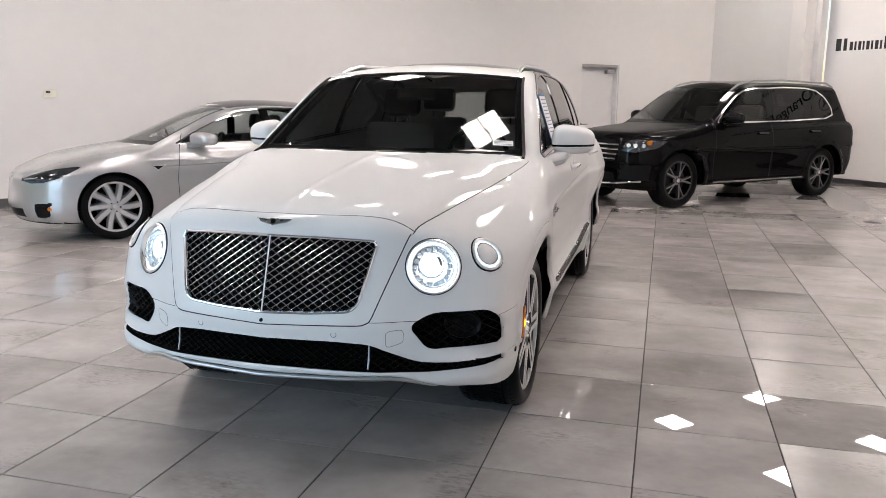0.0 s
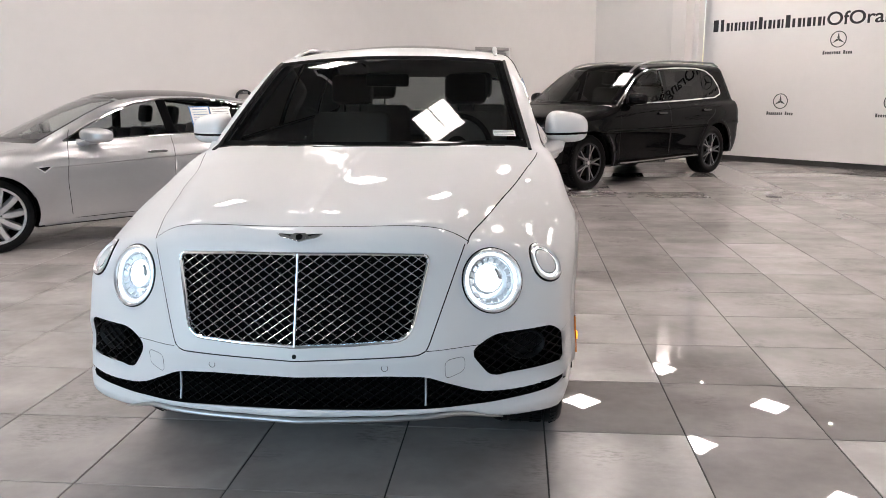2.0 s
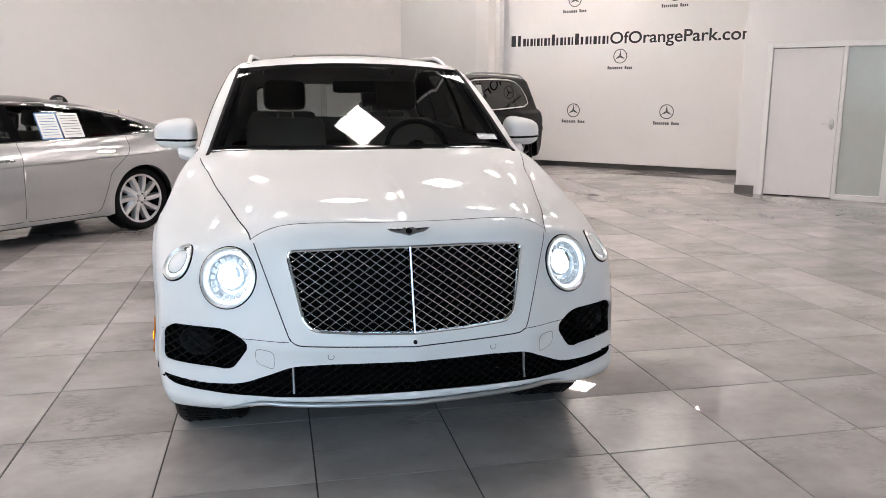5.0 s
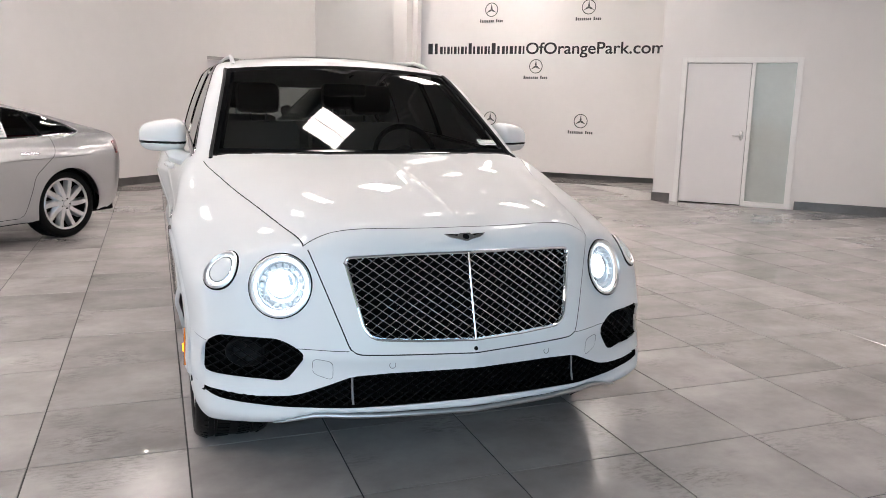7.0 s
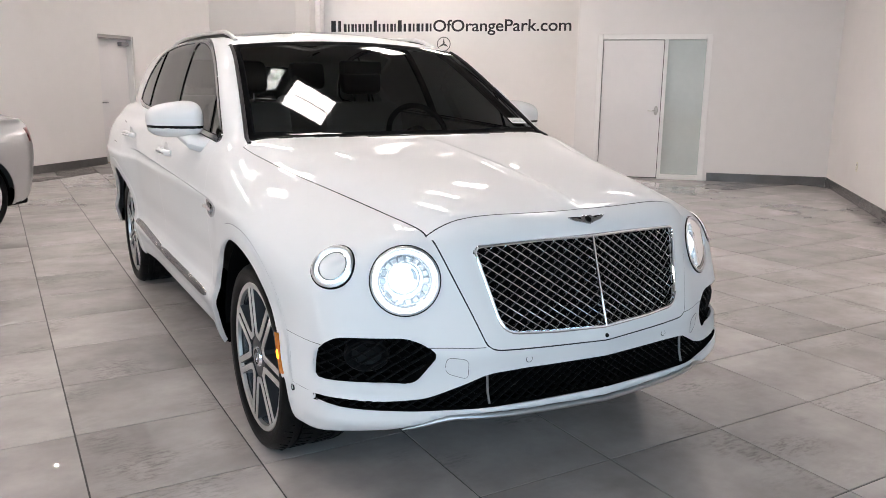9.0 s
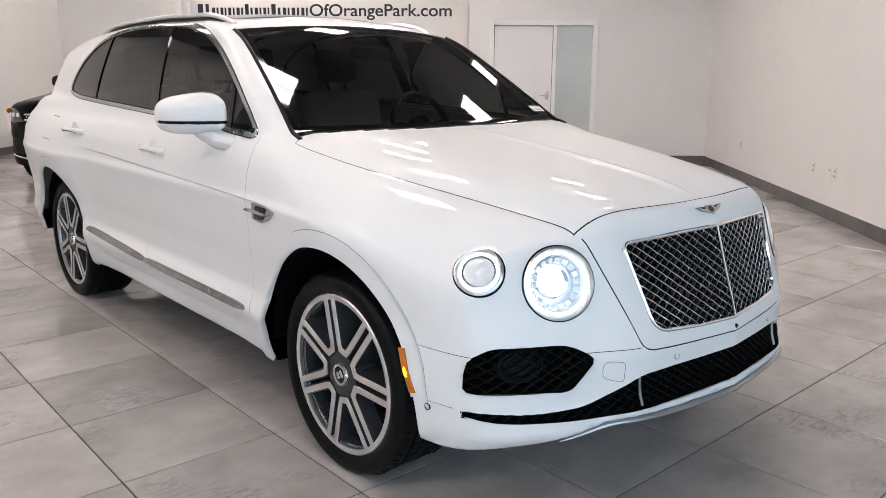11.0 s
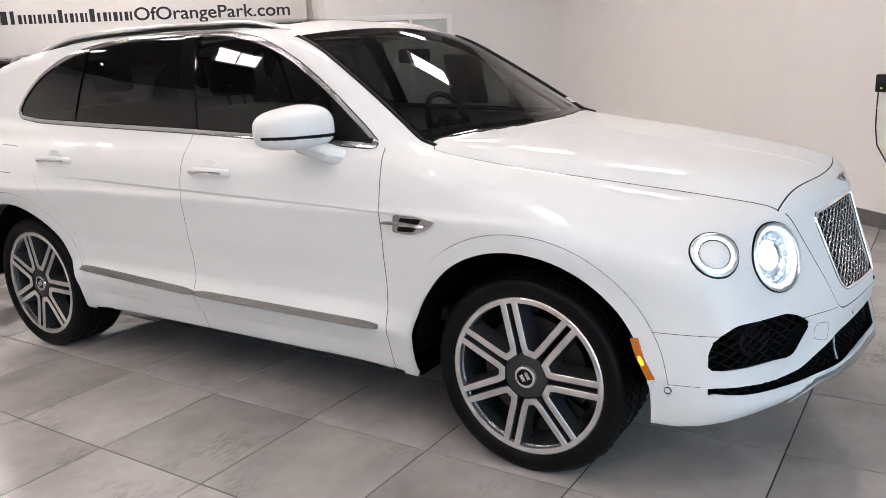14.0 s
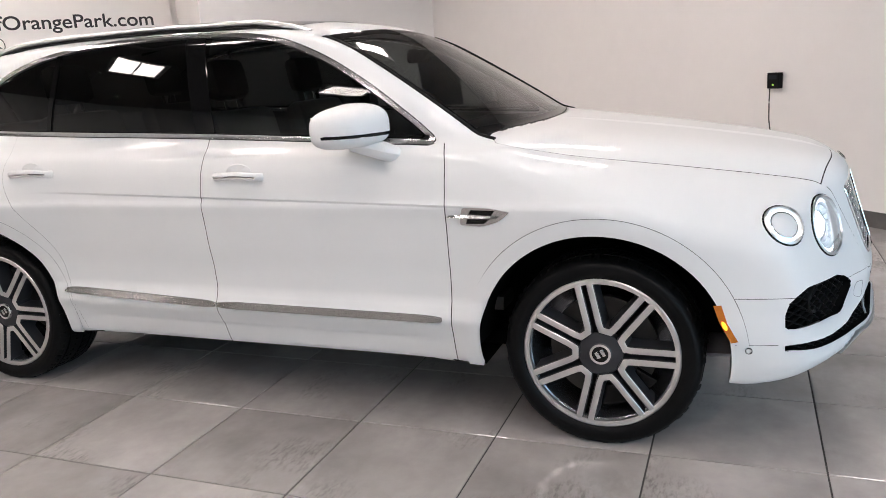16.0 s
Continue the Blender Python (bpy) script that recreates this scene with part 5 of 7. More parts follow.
def round_lamp(parent, c, n, r, main):
    """A lamp with a bezel, a bowl, its lights and a lens."""
    m = frame_to(c, n)

    def turned(profile, steps=56):
        """A ring turned round the lamp's axis and draped over the wing."""
        bm = lathe(bmesh.new(), profile, None, steps)
        p = np.array([v.co for v in bm.verts])
        lo, hi = np.full(len(p), -0.09), np.full(len(p), 0.09)
        axes = np.array(m.to_3x3())
        flat = np.array(c) + p[:, :1] * axes[:, 0] + p[:, 1:2] * axes[:, 1]
        for _ in range(18):
            mid = (lo + hi) / 2
            inside = suv_body_plain(*(flat + mid[:, None] * axes[:, 2]).T) < 0
            lo, hi = np.where(inside, mid, lo), np.where(inside, hi, mid)
        for v, d in zip(bm.verts, lo):
            v.co.z += d
        bmesh.ops.transform(bm, matrix=m, verts=bm.verts)
        return bm
    e = empty("headlight" if main else "side_light", Matrix(), "", "")
    e.parent = parent
    part("gasket", turned([(r - 0.0035, -0.03), (r - 0.0035, 0.004), (r - 0.0005, 0.003), (r + 0.0012, -0.002), (r + 0.0012, -0.03)]), M_BLACK_GLOSS, e, "thin black gasket")
    part("bezel", turned([(r - 0.015, -0.03), (r - 0.0145, 0.003), (r - 0.010, 0.0085), (r - 0.004, 0.006), (r - 0.0035, -0.03)]), M_BRIGHT, e, "chrome bezel")
    if main:
        part("bowl", turned([(r - 0.015, -0.004), (r - 0.032, -0.012), (r - 0.034, -0.03), (0.06, -0.055), (0.03, -0.065), (0, -0.065)]), M_REFLECTOR, e, "bright reflector bowl")
        part("light_ring", turned([(r - 0.028, -0.010), (r - 0.027, -0.002), (r - 0.018, -0.001), (r - 0.016, -0.008)]), M_DRL, e, "lit daytime ring")
        lm = m @ Matrix.Translation((-0.004, 0.008, -0.03))
        part("projector", lathe(bmesh.new(), [(0, 0.022), (0.020, 0.019), (0.036, 0.010), (0.046, -0.004)], lm, 32), M_LAMP, e, "lit projector lens")
        part("projector_rim", lathe(bmesh.new(), [(0.046, -0.006), (0.048, 0.004), (0.054, 0.002), (0.057, -0.02)], lm, 32), M_REFLECTOR, e, "bright projector rim")
        part("projector_shade", prism(bmesh.new(), [(0.044 * math.cos(t), 0.044 * math.sin(t)) for t in np.linspace(-0.2, 0.9, 8)] + [(0.030 * math.cos(t), 0.030 * math.sin(t) + 0.004) for t in np.linspace(0.9, -0.2, 8)], 0.010, 0.013), M_SATIN, e).matrix_basis = lm
        rng = random.Random(3)
        for k in range(18):
            t = 2 * math.pi * k / 18
            fm = m @ pose(0.0695 * math.cos(t), 0.0695 * math.sin(t), -0.022, 0, 0, math.degrees(t)) @ pose(0, 0, 0, rng.uniform(-28, 28), rng.uniform(-40, 0), 0)
            part("facet", box(bmesh.new(), -0.009, 0.009, -0.010, 0.010, -0.004, 0.004, 0.003, fm), M_REFLECTOR, e, smooth=False)
        part("lens", turned([(0, 0.016), (r * 0.4, 0.0145), (r * 0.75, 0.010), (r - 0.014, 0.004)]), M_LENS, e, "clear domed lens")
    else:
        part("bowl", turned([(r - 0.014, -0.004), (r - 0.019, -0.014), (0.050, -0.014)]), M_REFLECTOR, e)
        part("light_ring", turned([(0.0505, -0.010), (0.0515, -0.001), (0.0600, -0.001), (0.0612, -0.010)]), M_DRL, e, "lit daytime ring")
        part("centre_cover", turned([(0, 0.004), (0.03, 0.003), (0.046, 0.0), (0.0485, -0.012)]), M_WHITE, e, "body-coloured centre cover")
        part("cover_edge", turned([(0.0485, -0.012), (0.0488, 0.001), (0.0505, 0.0005), (0.0508, -0.012)]), M_DARK_CHROME, e)
        part("lens", turned([(0.049, 0.004), (0.058, 0.004), (r - 0.014, 0.002)]), M_LENS, e)
    return e


for c, n, r in suv_lamps:
    for s in (-1, 1):
        round_lamp(suv, Vector((s * c.x, c.y, c.z)), Vector((s * n.x, n.y, n.z)), r, r > 0.09)


def front_pts(outline, lift):
    xs, zs = np.array(outline, float).T
    ys = solve_y(suv_body_plain, np.abs(xs), zs)
    return [Vector((x, y - lift, z)) for x, y, z in zip(xs, ys, zs)]


def lattice(outline, pitch_x, pitch_z, back, thin, deep, mirror=1, weave=0.0):
    """Crossing flat wires cut to an outline and laid a little behind the body."""
    inside = polygon(outline)
    us, vs = np.array(outline, float).T
    x0, x1, z0, z1 = us.min(), us.max(), vs.min(), vs.max()
    slope = pitch_z / pitch_x
    span = (z1 - z0) / slope
    wires = []
    for s in (1, -1):
        k = x0 - span - pitch_x
        while k < x1 + span + pitch_x:
            x = np.arange(x0, x1, 0.003)
            z = z0 + slope * (x - k) if s > 0 else z1 - slope * (x - k)
            run = np.nonzero(inside(x, z) < 0.003)[0]
            for seg in np.split(run, np.nonzero(np.diff(run) > 1)[0] + 1):
                if len(seg) > 3:
                    n = max(3, int((x[seg[-1]] - x[seg[0]]) / (pitch_x / 2)) + 1)
                    pick = np.unique(np.linspace(seg[0], seg[-1], n).astype(int))
                    wires.append((s, x[pick], z[pick]))
            k += pitch_x
    every = solve_y(suv_body_plain, np.concatenate([np.abs(w[1]) for w in wires]), np.concatenate([w[2] for w in wires])) + back
    bm, at = bmesh.new(), 0
    for s, x, z in wires:
        y = every[at:at + len(x)] + weave * s * np.cos(np.arange(len(x)) * math.pi)
        at += len(x)
        nx, nz = -s * slope / math.hypot(1, slope) * thin, 1 / math.hypot(1, slope) * thin
        rows = []
        for a, b, c in zip(x, y, z):
            rows.append([bm.verts.new((mirror * (a + nx), b, c + nz)), bm.verts.new((mirror * a, b - thin * 0.8, c)), bm.verts.new((mirror * (a - nx), b, c - nz)),
                         bm.verts.new((mirror * (a - nx * 0.8), b + deep, c - nz * 0.8)), bm.verts.new((mirror * (a + nx * 0.8), b + deep, c + nz * 0.8))])
        for p, q in zip(rows, rows[1:]):
            for m in range(5):
                bm.faces.new((p[m], p[(m + 1) % 5], q[(m + 1) % 5], q[m]))
    bmesh.ops.recalc_face_normals(bm, faces=bm.faces)
    return bm


part("grille_mesh", lattice(SUV_GRILLE, 0.0430, 0.0300, 0.008, 0.0017, 0.017, weave=0.0012), M_MESH_CHROME, suv, "chrome diamond mesh grille")
part("grille_frame", tube(bmesh.new(), front_pts(SUV_GRILLE, 0.0), 0.0062, True, 8), M_CHROME, suv, "chrome grille frame")
bm = bmesh.new()
tube(bm, front_pts([(0, z) for z in np.linspace(0.638, 0.93, 14)], 0.002), 0.0042, steps=8)
part("grille_bar", bm, M_CHROME, suv, "chrome centre bar")


def backing(outline, depth, mirror=1, wall=True):
    """A near-black tray added to close off an opening."""
    bm = bmesh.new()
    o = front_pts(outline, 0.0)
    a = [bm.verts.new((mirror * p.x, p.y + 0.004, p.z)) for p in o]
    b = [bm.verts.new((mirror * p.x, p.y + depth, p.z)) for p in o]
    n = len(o)
    for k in range(n):
        bm.faces.new((a[k], a[(k + 1) % n], b[(k + 1) % n], b[k]))
    bm.faces.new(b)
    bmesh.ops.triangulate(bm, faces=[f for f in bm.faces if len(f.verts) > 4])
    bmesh.ops.recalc_face_normals(bm, faces=bm.faces)
    return bm


part("grille_recess", backing(SUV_GRILLE, 0.07), M_NEAR_BLACK, suv)
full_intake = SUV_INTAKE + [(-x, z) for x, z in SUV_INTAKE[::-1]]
part("intake_recess", backing(full_intake, 0.09), M_NEAR_BLACK, suv)
part("intake_mesh", lattice(full_intake, 0.040, 0.026, 0.030, 0.0016, 0.012), M_MESH, suv, "black lower grille mesh")
for s in (-1, 1):
    part("fog_recess", backing(SUV_FOG, 0.11, s), M_NEAR_BLACK, suv)
    part("fog_mesh", lattice(SUV_FOG, 0.046, 0.033, 0.030, 0.0017, 0.012, mirror=s), M_MESH, suv, "black side grille mesh")
    c = front_pts([(0.755, 0.578)], 0.0)[0]
    m = frame_to(Vector((s * c.x, c.y + 0.050, c.z)), (s * 0.45, -1, 0.0))
    part("fog_duct", lathe(bmesh.new(), [(0.064, -0.04), (0.064, 0.008), (0.060, 0.014), (0.054, 0.010), (0.042, -0.004), (0.0, -0.010)], m @ Matrix.Diagonal((1.15, 0.85, 1, 1)), 36), M_BLACK_PLASTIC, suv, "black round duct")
    bm = bmesh.new()
    o = front_pts([(0.424, z) for z in np.linspace(0.424, 0.522, 4)], -0.014)
    tube(bm, [(s * p.x, p.y, p.z) for p in o], 0.0045, steps=6)
    part("intake_bar", bm, M_SPOKE_GREY, suv, "satin grey upright")
    for x, z, r in ((0.293, 0.562, 0.0115),):
        p = front_pts([(x, z)], 0.0)[0]
        m = frame_to(Vector((s * p.x, p.y, p.z)), (s * 0.15, -1, 0))
        part("sensor_ring", lathe(bmesh.new(), [(r - 0.0016, -0.002), (r - 0.0016, 0.001), (r, 0.001), (r, -0.002)], m, 24), M_SEAM, suv)
        part("sensor", lathe(bmesh.new(), [(0, 0.0012), (r - 0.0018, 0.0012)], m, 24), M_WHITE, suv)
    y, z = 0.387, 0.427
    p = on_body(suv_body, [(y, z)], s)[0]
    m = side_pose(p.x, y, z)
    part("sensor_ring", lathe(bmesh.new(), [(0.010, -0.002), (0.010, 0.003), (0.0117, 0.003), (0.0117, -0.002)], m, 24), M_SEAM, suv)
for s in (-1, 1):
    tow = front_pts(rounded([(0.488, 0.508), (0.552, 0.528), (0.552, 0.582), (0.488, 0.575)], 0.02), -0.0004)
    part("tow_cover_line", tube(bmesh.new(), [(s * q.x, q.y, q.z) for q in tow], 0.0011, True, 5), M_LINE_GREY, suv)
p = front_pts([(0, 0.606)], 0.0)[0]
part("front_camera", lathe(bmesh.new(), [(0, 0.004), (0.006, 0.003), (0.0085, -0.004)], frame_to(p, (0, -1, 0)), 20), M_BLACK_GLOSS, suv, "small black camera")

lip = []
for x in np.linspace(-0.68, 0.68, 41):
    z = 0.348 + 0.046 * float(step(0.72, 0.50, abs(x)))
    y = float(solve_y(suv_body_plain, abs(x), z + 0.014))
    lip.append((x, y + 0.004, z - 0.006))
part("skid_plate", tube(bmesh.new(), lip, 0.011, steps=10, flat=0.8, taper=lambda t: min(1.0, 0.25 + 9 * min(t, 1 - t))), M_SATIN, suv, "satin silver lower lip")
# winged badge, kept plain
bm = bmesh.new()
wing = [(0.0, 0.016), (0.018, 0.017), (0.024, 0.011), (0.05, 0.014), (0.078, 0.015), (0.066, 0.004), (0.052, -0.003), (0.028, -0.009), (0.014, -0.014), (0.0, -0.019)]
prism(bm, wing + [(-x, y) for x, y in wing[-2:0:-1]], 0.0, 0.006, "z", 0.0015)
bp = front_pts([(0, 0.978)], 0.0)[0]
g = gradient(suv_body, np.array([[0.0, bp.y, bp.z]]))[0]
bmm = frame_to(bp, Vector(g))
bmesh.ops.transform(bm, matrix=bmm, verts=bm.verts)
part("badge", bm, M_DARK_CHROME, suv, "chrome winged badge", angle=20)
for s in (-1, 1):
    for k in range(3):
        bm = box(bmesh.new(), 0.026 + 0.003 * k, 0.066 - 0.012 * k, -0.0009, 0.0009, 0.0055, 0.0068)
        bmesh.ops.transform(bm, matrix=bmm @ Matrix.Diagonal((s, 1, 1, 1)) @ pose(0, 0.0075 - 0.0055 * k, 0, 0, 0, 4 + 5 * k), verts=bm.verts)
        bmesh.ops.recalc_face_normals(bm, faces=bm.faces)
        part("badge_groove", bm, M_BLACK_GLOSS, suv, smooth=False)
part("badge_disc", lathe(bmesh.new(), [(0, 0.0085), (0.011, 0.008), (0.013, 0.005)], bmm, 24), M_BLACK_GLOSS, suv)

for s in (-1, 1):
    # amber marker, vent, mouldings, handles, mirrors, rails
    o = [(0.480, 0.592), (0.506, 0.589), (0.485, 0.530), (0.446, 0.460), (0.423, 0.465), (0.460, 0.530)]
    pts = on_body(suv_body, o, s, 0.009)
    bm = bmesh.new()
    a = [bm.verts.new(q) for q in pts]
    b = [bm.verts.new(q + Vector((s * 0.006, -0.001, 0))) for q in pts]
    bm.faces.new(b if s > 0 else b[::-1])
    for k in range(6):
        bm.faces.new((a[k], a[(k + 1) % 6], b[(k + 1) % 6], b[k]))
    bmesh.ops.recalc_face_normals(bm, faces=bm.faces)
    mk = part("side_marker", bm, M_AMBER, suv, "amber side marker lamp", angle=20)
    q = on_body(suv_body, [(0.468, 0.520)], s, 0.014)[0]
    part("marker_bulb", lathe(bmesh.new(), [(0, 0.005), (0.007, 0.004), (0.011, -0.004)], side_pose(q.x, q.y, q.z) @ pose(0, 0, 0, 0, 0, -27 * s) @ Matrix.Diagonal((2.0, 0.8, 1, 1)), 16), M_AMBER_GLOW, mk)
    for y0, y1, z0, z1 in ((1.515, 2.572, 0.480, 0.488), (2.584, 3.44, 0.488, 0.520)):
        ys = np.linspace(y0, y1, 24)
        part("sill_moulding", flank_bar(suv_body, [(y, z0 + (z1 - z0) * (y - y0) / (y1 - y0)) for y in ys], s, 0.034, 0.012), M_MOULDING, suv, "dark chrome sill moulding", angle=20)
    o = rounded([(1.215, 0.916), (1.30, 0.930), (1.405, 0.930), (1.418, 0.862), (1.33, 0.858), (1.262, 0.878)], [0.012, 0.02, 0.012, 0.012, 0.02, 0.02], 3)
    bm = bmesh.new()
    pts = on_body(suv_body, o, s, -0.001)
    a, b = [bm.verts.new(q) for q in pts], [bm.verts.new(q + Vector((s * 0.009, 0, 0))) for q in pts]
    bm.faces.new(b)
    for k in range(len(pts)):
        bm.faces.new((a[k], a[(k + 1) % len(pts)], b[(k + 1) % len(pts)], b[k]))
    bmesh.ops.recalc_face_normals(bm, faces=bm.faces)
    vent = part("fender_vent", bm, M_DARK_CHROME, suv, "chrome fender vent", angle=20)
    for o in ([(1.275, 0.921), (1.37, 0.921), (1.38, 0.905), (1.29, 0.902)], [(1.295, 0.888), (1.385, 0.888), (1.392, 0.868), (1.32, 0.870)]):
        bm = bmesh.new()
        v = [bm.verts.new(q) for q in on_body(suv_body, o, s, 0.0105)]
        bm.faces.new(v)
        part("vent_slot", bm, M_BLACK_GLOSS, vent, smooth=False)
    part("vent_fin", flank_bar(suv_body, [(y, 0.898 - 0.01 * (y - 1.25)) for y in np.linspace(1.262, 1.462, 9)], s, 0.012, 0.020), M_DARK_CHROME, vent, angle=20)
    for y, z in ((2.40, 1.056), (3.54, 1.078)):
        h = on_body(suv_body, [(y, z)], s)[0]
        e = empty("door_handle", Matrix(), "", "")
        e.parent = suv
        path = on_body(suv_body, [(y - 0.115, z - 0.006), (y - 0.10, z - 0.005), (y - 0.05, z), (y, z + 0.002), (y + 0.05, z), (y + 0.10, z - 0.002), (y + 0.115, z - 0.003)], s)
        lift = [0.0, 0.022, 0.034, 0.036, 0.034, 0.024, 0.0]
        part("grip", tube(bmesh.new(), [q + Vector((s * l, 0, 0)) for q, l in zip(path, lift)], 0.0145, steps=10, flat=1.15), M_WHITE, e)
        part("chrome_strip", tube(bmesh.new(), [q + Vector((s * (l + 0.011), 0, -0.002)) for q, l in list(zip(path, lift))[1:-1]], 0.0055, steps=8), M_CHROME, e)
        part("cup", lathe(bmesh.new(), [(0, 0.0015), (0.045, 0.0015), (0.05, -0.002)], side_pose(h.x, y, z + 0.012) @ Matrix.Diagonal((0.75, 1.25, 1, 1)), 28), M_WHITE, e)
    mirror_shell(suv, s, (0.985, 1.860, 1.241), (0.116, 0.118, 0.085), M_WHITE, (0.868, 1.70, 1.125), 1.216)
    rail = []
    for t in np.linspace(0, 1, 22):
        y = 2.18 + t * 1.98
        x = 0.588 - 0.055 * t - 0.01 * math.sin(math.pi * t)
        z = float(solve_z(suv_body, x, y))
        rail.append((s * x, y, z + 0.034 * min(1.0, 7 * min(t, 1 - t)) ** 0.6 - 0.004))
    part("roof_rail", tube(bmesh.new(), rail, 0.013, steps=10, flat=0.9), M_BRIGHT, suv, "bright silver roof rail")
    # An added black strip stands in for the dark gap under the rail.
    part("rail_gap_strip", tube(bmesh.new(), [(x, y, z - 0.019) for x, y, z in rail[1:-1]], 0.009, steps=8, flat=0.9), M_BLACK_PLASTIC, suv, "black strip in place of the shaded gap under the rail")

# seals round the windscreen, dark linings of its pillars, the gap behind the hood
for s in (-1, 1):
    z = np.linspace(1.165, 1.60, 24)
    x = 0.774 - 0.325 * (z - 1.19)
    y = solve_y(suv_body, x, z, 1.0, 2.4)
    part("screen_seal", tube(bmesh.new(), list(zip(s * x, y, z)), 0.009, steps=8), M_BLACK_PLASTIC, suv, "black rubber windscreen seal")
    part("pillar_lining", tube(bmesh.new(), list(zip(s * (x - 0.035), y + 0.06, z - 0.01)), 0.021, steps=8), M_LEATHER_DARK, suv, "dark pillar lining")
gap = []
for x in np.linspace(-0.735, 0.735, 44):
    y = np.linspace(1.10, 1.50, 161)
    low = solve_z(suv_body_plain, np.full(161, x), y)
    k = int(np.argmax(1.19 + (y - 1.255 - 0.140 * (x / 0.78) ** 2) / 1.70 > low))
    gap.append((x, float(y[k]), float(low[k]) + 0.001))
part("hood_gap", tube(bmesh.new(), gap, 0.006, steps=8), M_BLACK_PLASTIC, suv, "black gap behind the hood")

# mirror and cabin
part("interior_mirror", box(bmesh.new(), -0.12, 0.12, -0.02, 0.015, -0.035, 0.035, 0.015, Matrix.Translation((0, 1.93, 1.50))), M_BLACK_GLOSS, suv)
cabin(suv, 1.62, 1.16, 2.35, 3.35, 0.60, 0.72, 0.38, M_LEATHER_PALE, M_LEATHER_DARK)
for s in (-1, 1):
    part("tail_light", box(bmesh.new(), s * 0.70 - 0.16, s * 0.70 + 0.16, 4.80, 4.93, 0.93, 1.03, 0.04), M_RED, suv)
    part("exhaust", lathe(bmesh.new(), [(0.05, 0), (0.05, 0.12), (0.045, 0.12), (0.045, 0)], Matrix.Translation((s * 0.55, 4.9, 0.42)) @ pose(0, 0, 0, -90, 0, 0), 20), M_CHROME, suv)


def paper(name, m, w, h, label, bars, blue=False, category="paper"):
    e = empty(name, m, label, category)
    part("sheet", box(bmesh.new(), -w / 2, w / 2, -h / 2, h / 2, 0, 0.0012), M_PAPER, e, smooth=False)
    if blue:
        part("border", box(bmesh.new(), -w / 2 - 0.012, w / 2 + 0.012, -h / 2 - 0.012, h / 2 + 0.012, -0.002, 0.0004), M_PAPER_BLUE, e, "blue printed border", smooth=False)
    bm = bmesh.new()
    for u0, u1, v in bars:
        box(bm, (u0 - 0.5) * w, (u1 - 0.5) * w, (v - 0.009 - 0.5) * h, (v + 0.009 - 0.5) * h, 0.0012, 0.002)
    tagged(part("printed_lines", bm, M_PAPER_BLUE if blue else M_INK_SOFT, e, smooth=False), kind="stuff")
    return e


sx, sz = 0.655, 1.222
sy = 1.255 + 1.70 * (sz - 1.19) + 0.140 * (sx / 0.78) ** 2
g = gradient(suv_body, np.array([[sx, sy, sz]]))[0]
paper("windscreen_label", frame_to(Vector((sx, sy, sz + 0.012)) + Vector(g).normalized() * 0.006, Vector(g)) @ pose(0, 0, 0, 0, 0, -4), 0.11, 0.045, "small white stock label on the dark windscreen", [(0.06, 0.94, 0.78), (0.06, 0.8, 0.52), (0.06, 0.94, 0.26)], category="label")
q = on_body(suv_body, [(2.12, 1.36)], 1, 0.004)[0]
g = gradient(suv_body, np.array([[q.x, q.y, q.z]]))[0]
paper("window_sheet", frame_to(q, Vector(g)), 0.22, 0.28, "white printed price sheet on the side window", [(0.08, 0.9, 0.92 - 0.08 * k) for k in range(10)], True)


